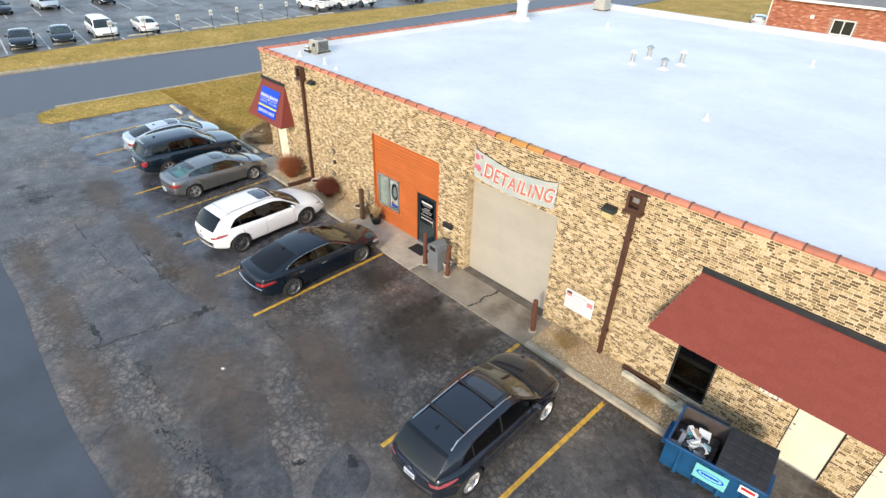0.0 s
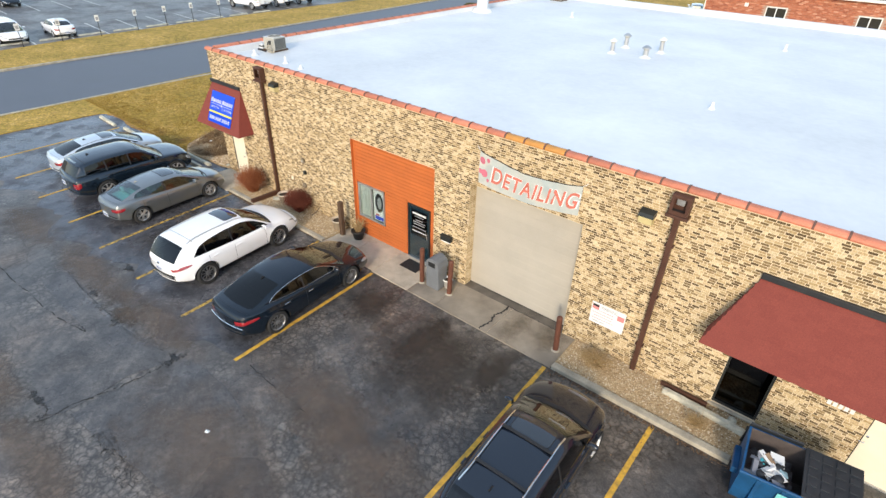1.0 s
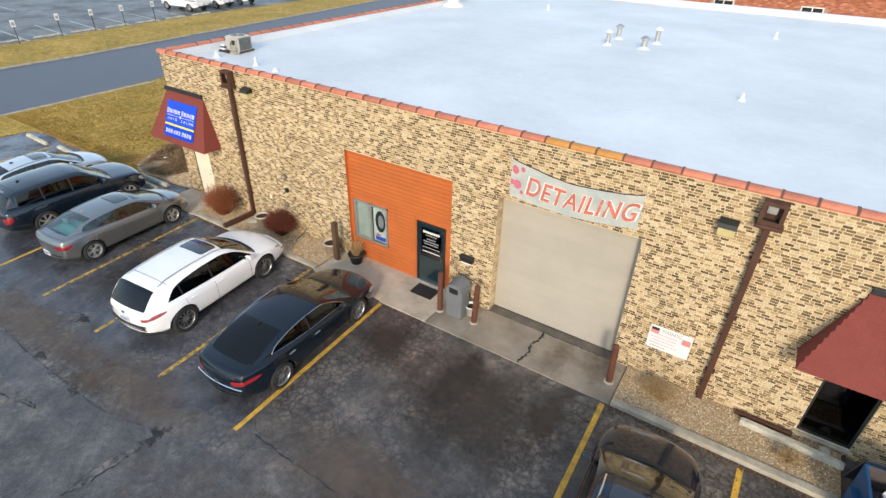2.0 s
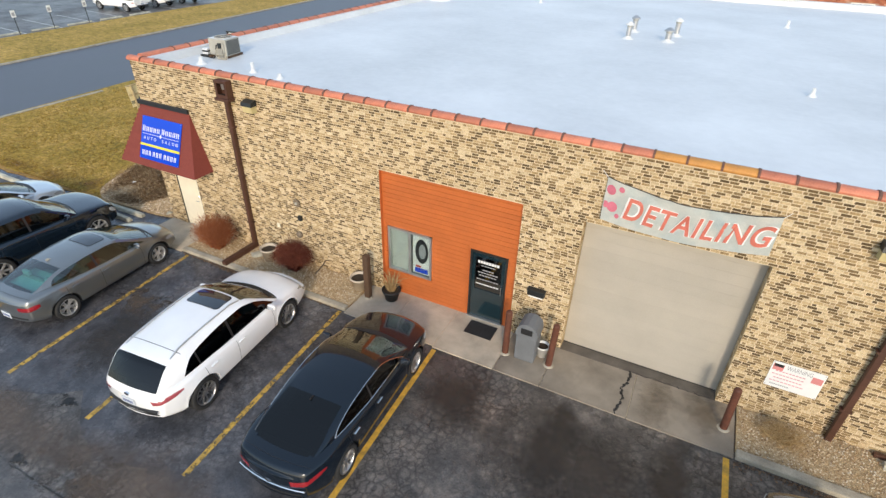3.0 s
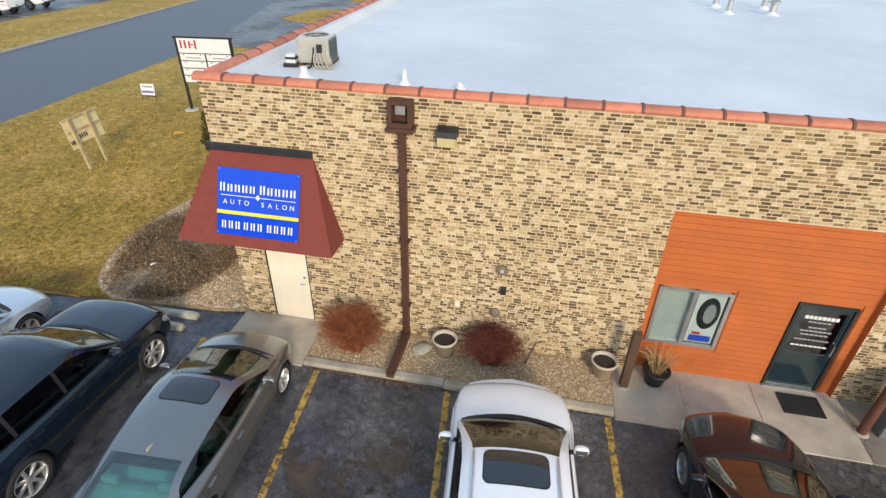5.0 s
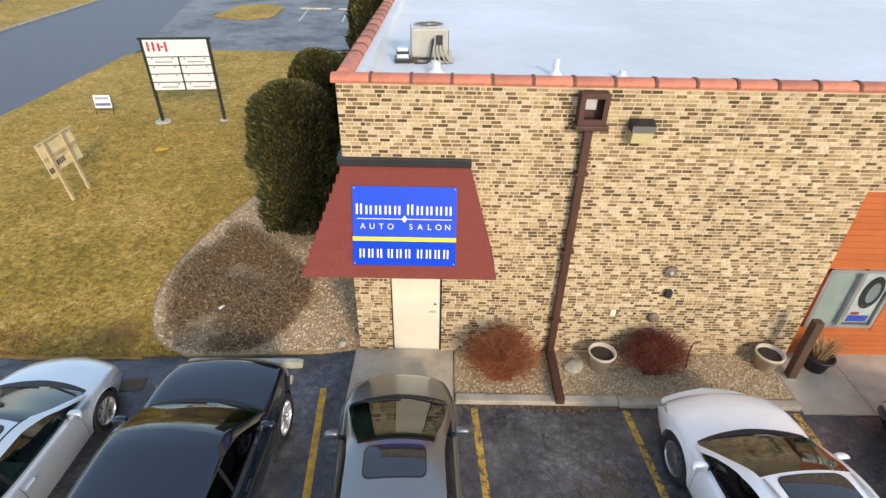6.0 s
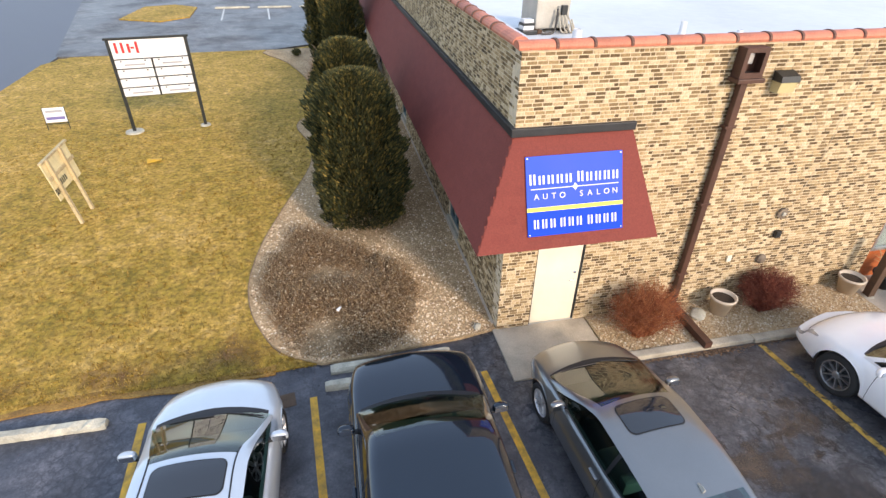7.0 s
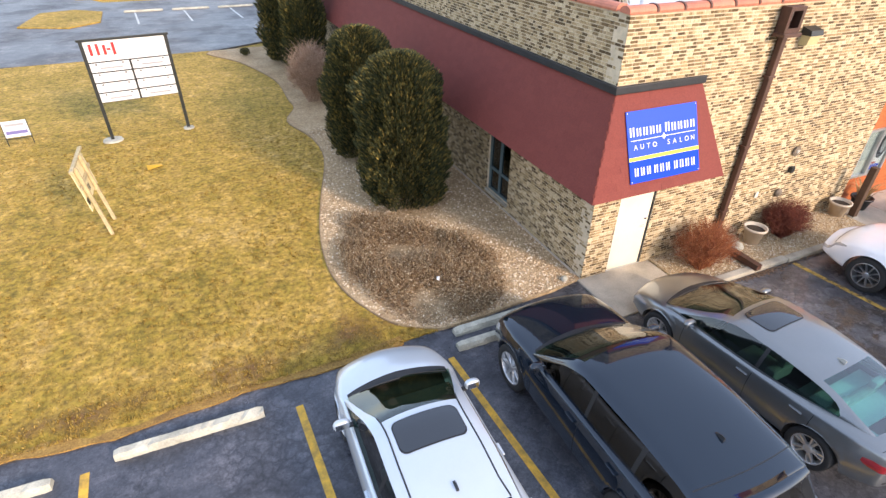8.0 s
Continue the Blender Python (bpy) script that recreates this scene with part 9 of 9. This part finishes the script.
def lay_shingles(m, width, height, left, right, parent, singles):
    """Courses on a slope: m takes x along the eave, y up the slope, z outwards; left and right give how far the ends lean in, in all."""
    g = geo()
    rows = int(height / SH_H)
    for r in range(rows):
        y0 = r * SH_H
        f = (y0 + SH_H * 0.5) / height
        a0, b0 = left * f, width - right * f
        u = a0 - (SH_W / 2 if r % 2 else 0)
        while u < b0:
            a, b = max(u, a0), min(u + SH_W, b0)
            u += SH_W
            if b - a < 0.04:
                continue
            if singles:
                ob = new("shingle", SH_ME)
                ob.parent = parent
                ob.matrix_basis = m @ Matrix.Translation((a, y0, rng.uniform(0, 0.002))) @ Matrix.Diagonal(((b - a) / SH_W, 1, 1, 1))
            else:
                add(g, shingle_mesh(b - a - 0.003, SH_H + 0.02), BOXF, m @ Matrix.Translation((a, y0, rng.uniform(0, 0.002))))
    if not singles:
        b = part("shingles", g, M["shingle"], parent)
        b["kind"] = "stuff"


def slope(origin, along, up):
    x = Vector(along).normalized()
    y = Vector(up).normalized()
    z = x.cross(y).normalized()
    m = Matrix((x, y, z)).transposed().to_4x4()
    m.translation = Vector(origin)
    return m


SL = math.hypot(OUT, TOP_Z - LOW_Z)
lay_shingles(slope((-OUT, -OUT, LOW_Z), (1, 0, 0), (0, OUT, TOP_Z - LOW_Z)), OUT + sx + 0.46, SL, OUT, 0.46, canopy, True)
lay_shingles(slope((-OUT, 24.0, LOW_Z), (0, -1, 0), (OUT, 0, TOP_Z - LOW_Z)), 24.0 + OUT, SL, 0.0, OUT, canopy, False)
lay_shingles(slope((X2 - 0.62, -OUT, L2), (1, 0, 0), (0, OUT, T2 - L2)), BX - X2 + 0.62, SL, 0.62, 0.0, canopy2, False)

# terracotta coping
prof = [(-0.035, -0.012), (-0.042, 0.025), (-0.025, 0.062), (0.015, 0.092), (0.07, 0.104), (0.125, 0.100), (0.175, 0.080), (0.20, 0.045), (0.205, 0.0)]


def coping_tile(length, grow=0.0):
    n = len(prof)
    v = [(x, y * (1 + grow) - (grow * 0.15), z + grow * 0.15) for x in (0, length) for y, z in prof]
    f = [(i, i + 1, n + i + 1, n + i)[::-1] for i in range(n - 1)] + [tuple(range(n)), tuple(range(n, 2 * n))[::-1]]
    return v, f


CL = 0.565
v, f = coping_tile(CL - 0.004)
tile_me = mesh_of("coping_tile", v, f, M["coping"], False)
pale_me = mesh_of("coping_tile", v, f, M["coping_pale"], False)
v, f = coping_tile(0.040, 0.10)
ring_me = mesh_of("coping_joint", v, f, M["joint"], False)
k = 0
x = -0.06
while x < BX:
    for me, dx, nm in ((pale_me if 14.0 < x < 15.2 else tile_me, 0, "coping_tile"), (ring_me, CL - 0.03, "coping_joint")):
        ob = new(nm, me)
        ob.parent = wall_front
        ob.matrix_basis = Matrix.Translation((x + dx, 0, WALL_H + 0.002)) @ Matrix.Rotation(rng.uniform(-0.006, 0.006), 4, 'X')
    x += CL
y = 0.30
turn = Matrix.Rotation(-math.pi / 2, 4, 'Z')
while y < BY - 0.4:
    for me, dy, nm in ((tile_me, 0, "coping_tile"), (ring_me, CL - 0.04, "coping_joint")):
        ob = new(nm, me)
        ob.parent = wall_side
        ob.matrix_basis = Matrix.Translation((0, y + CL + dy, WALL_H + 0.002)) @ turn
    y += CL
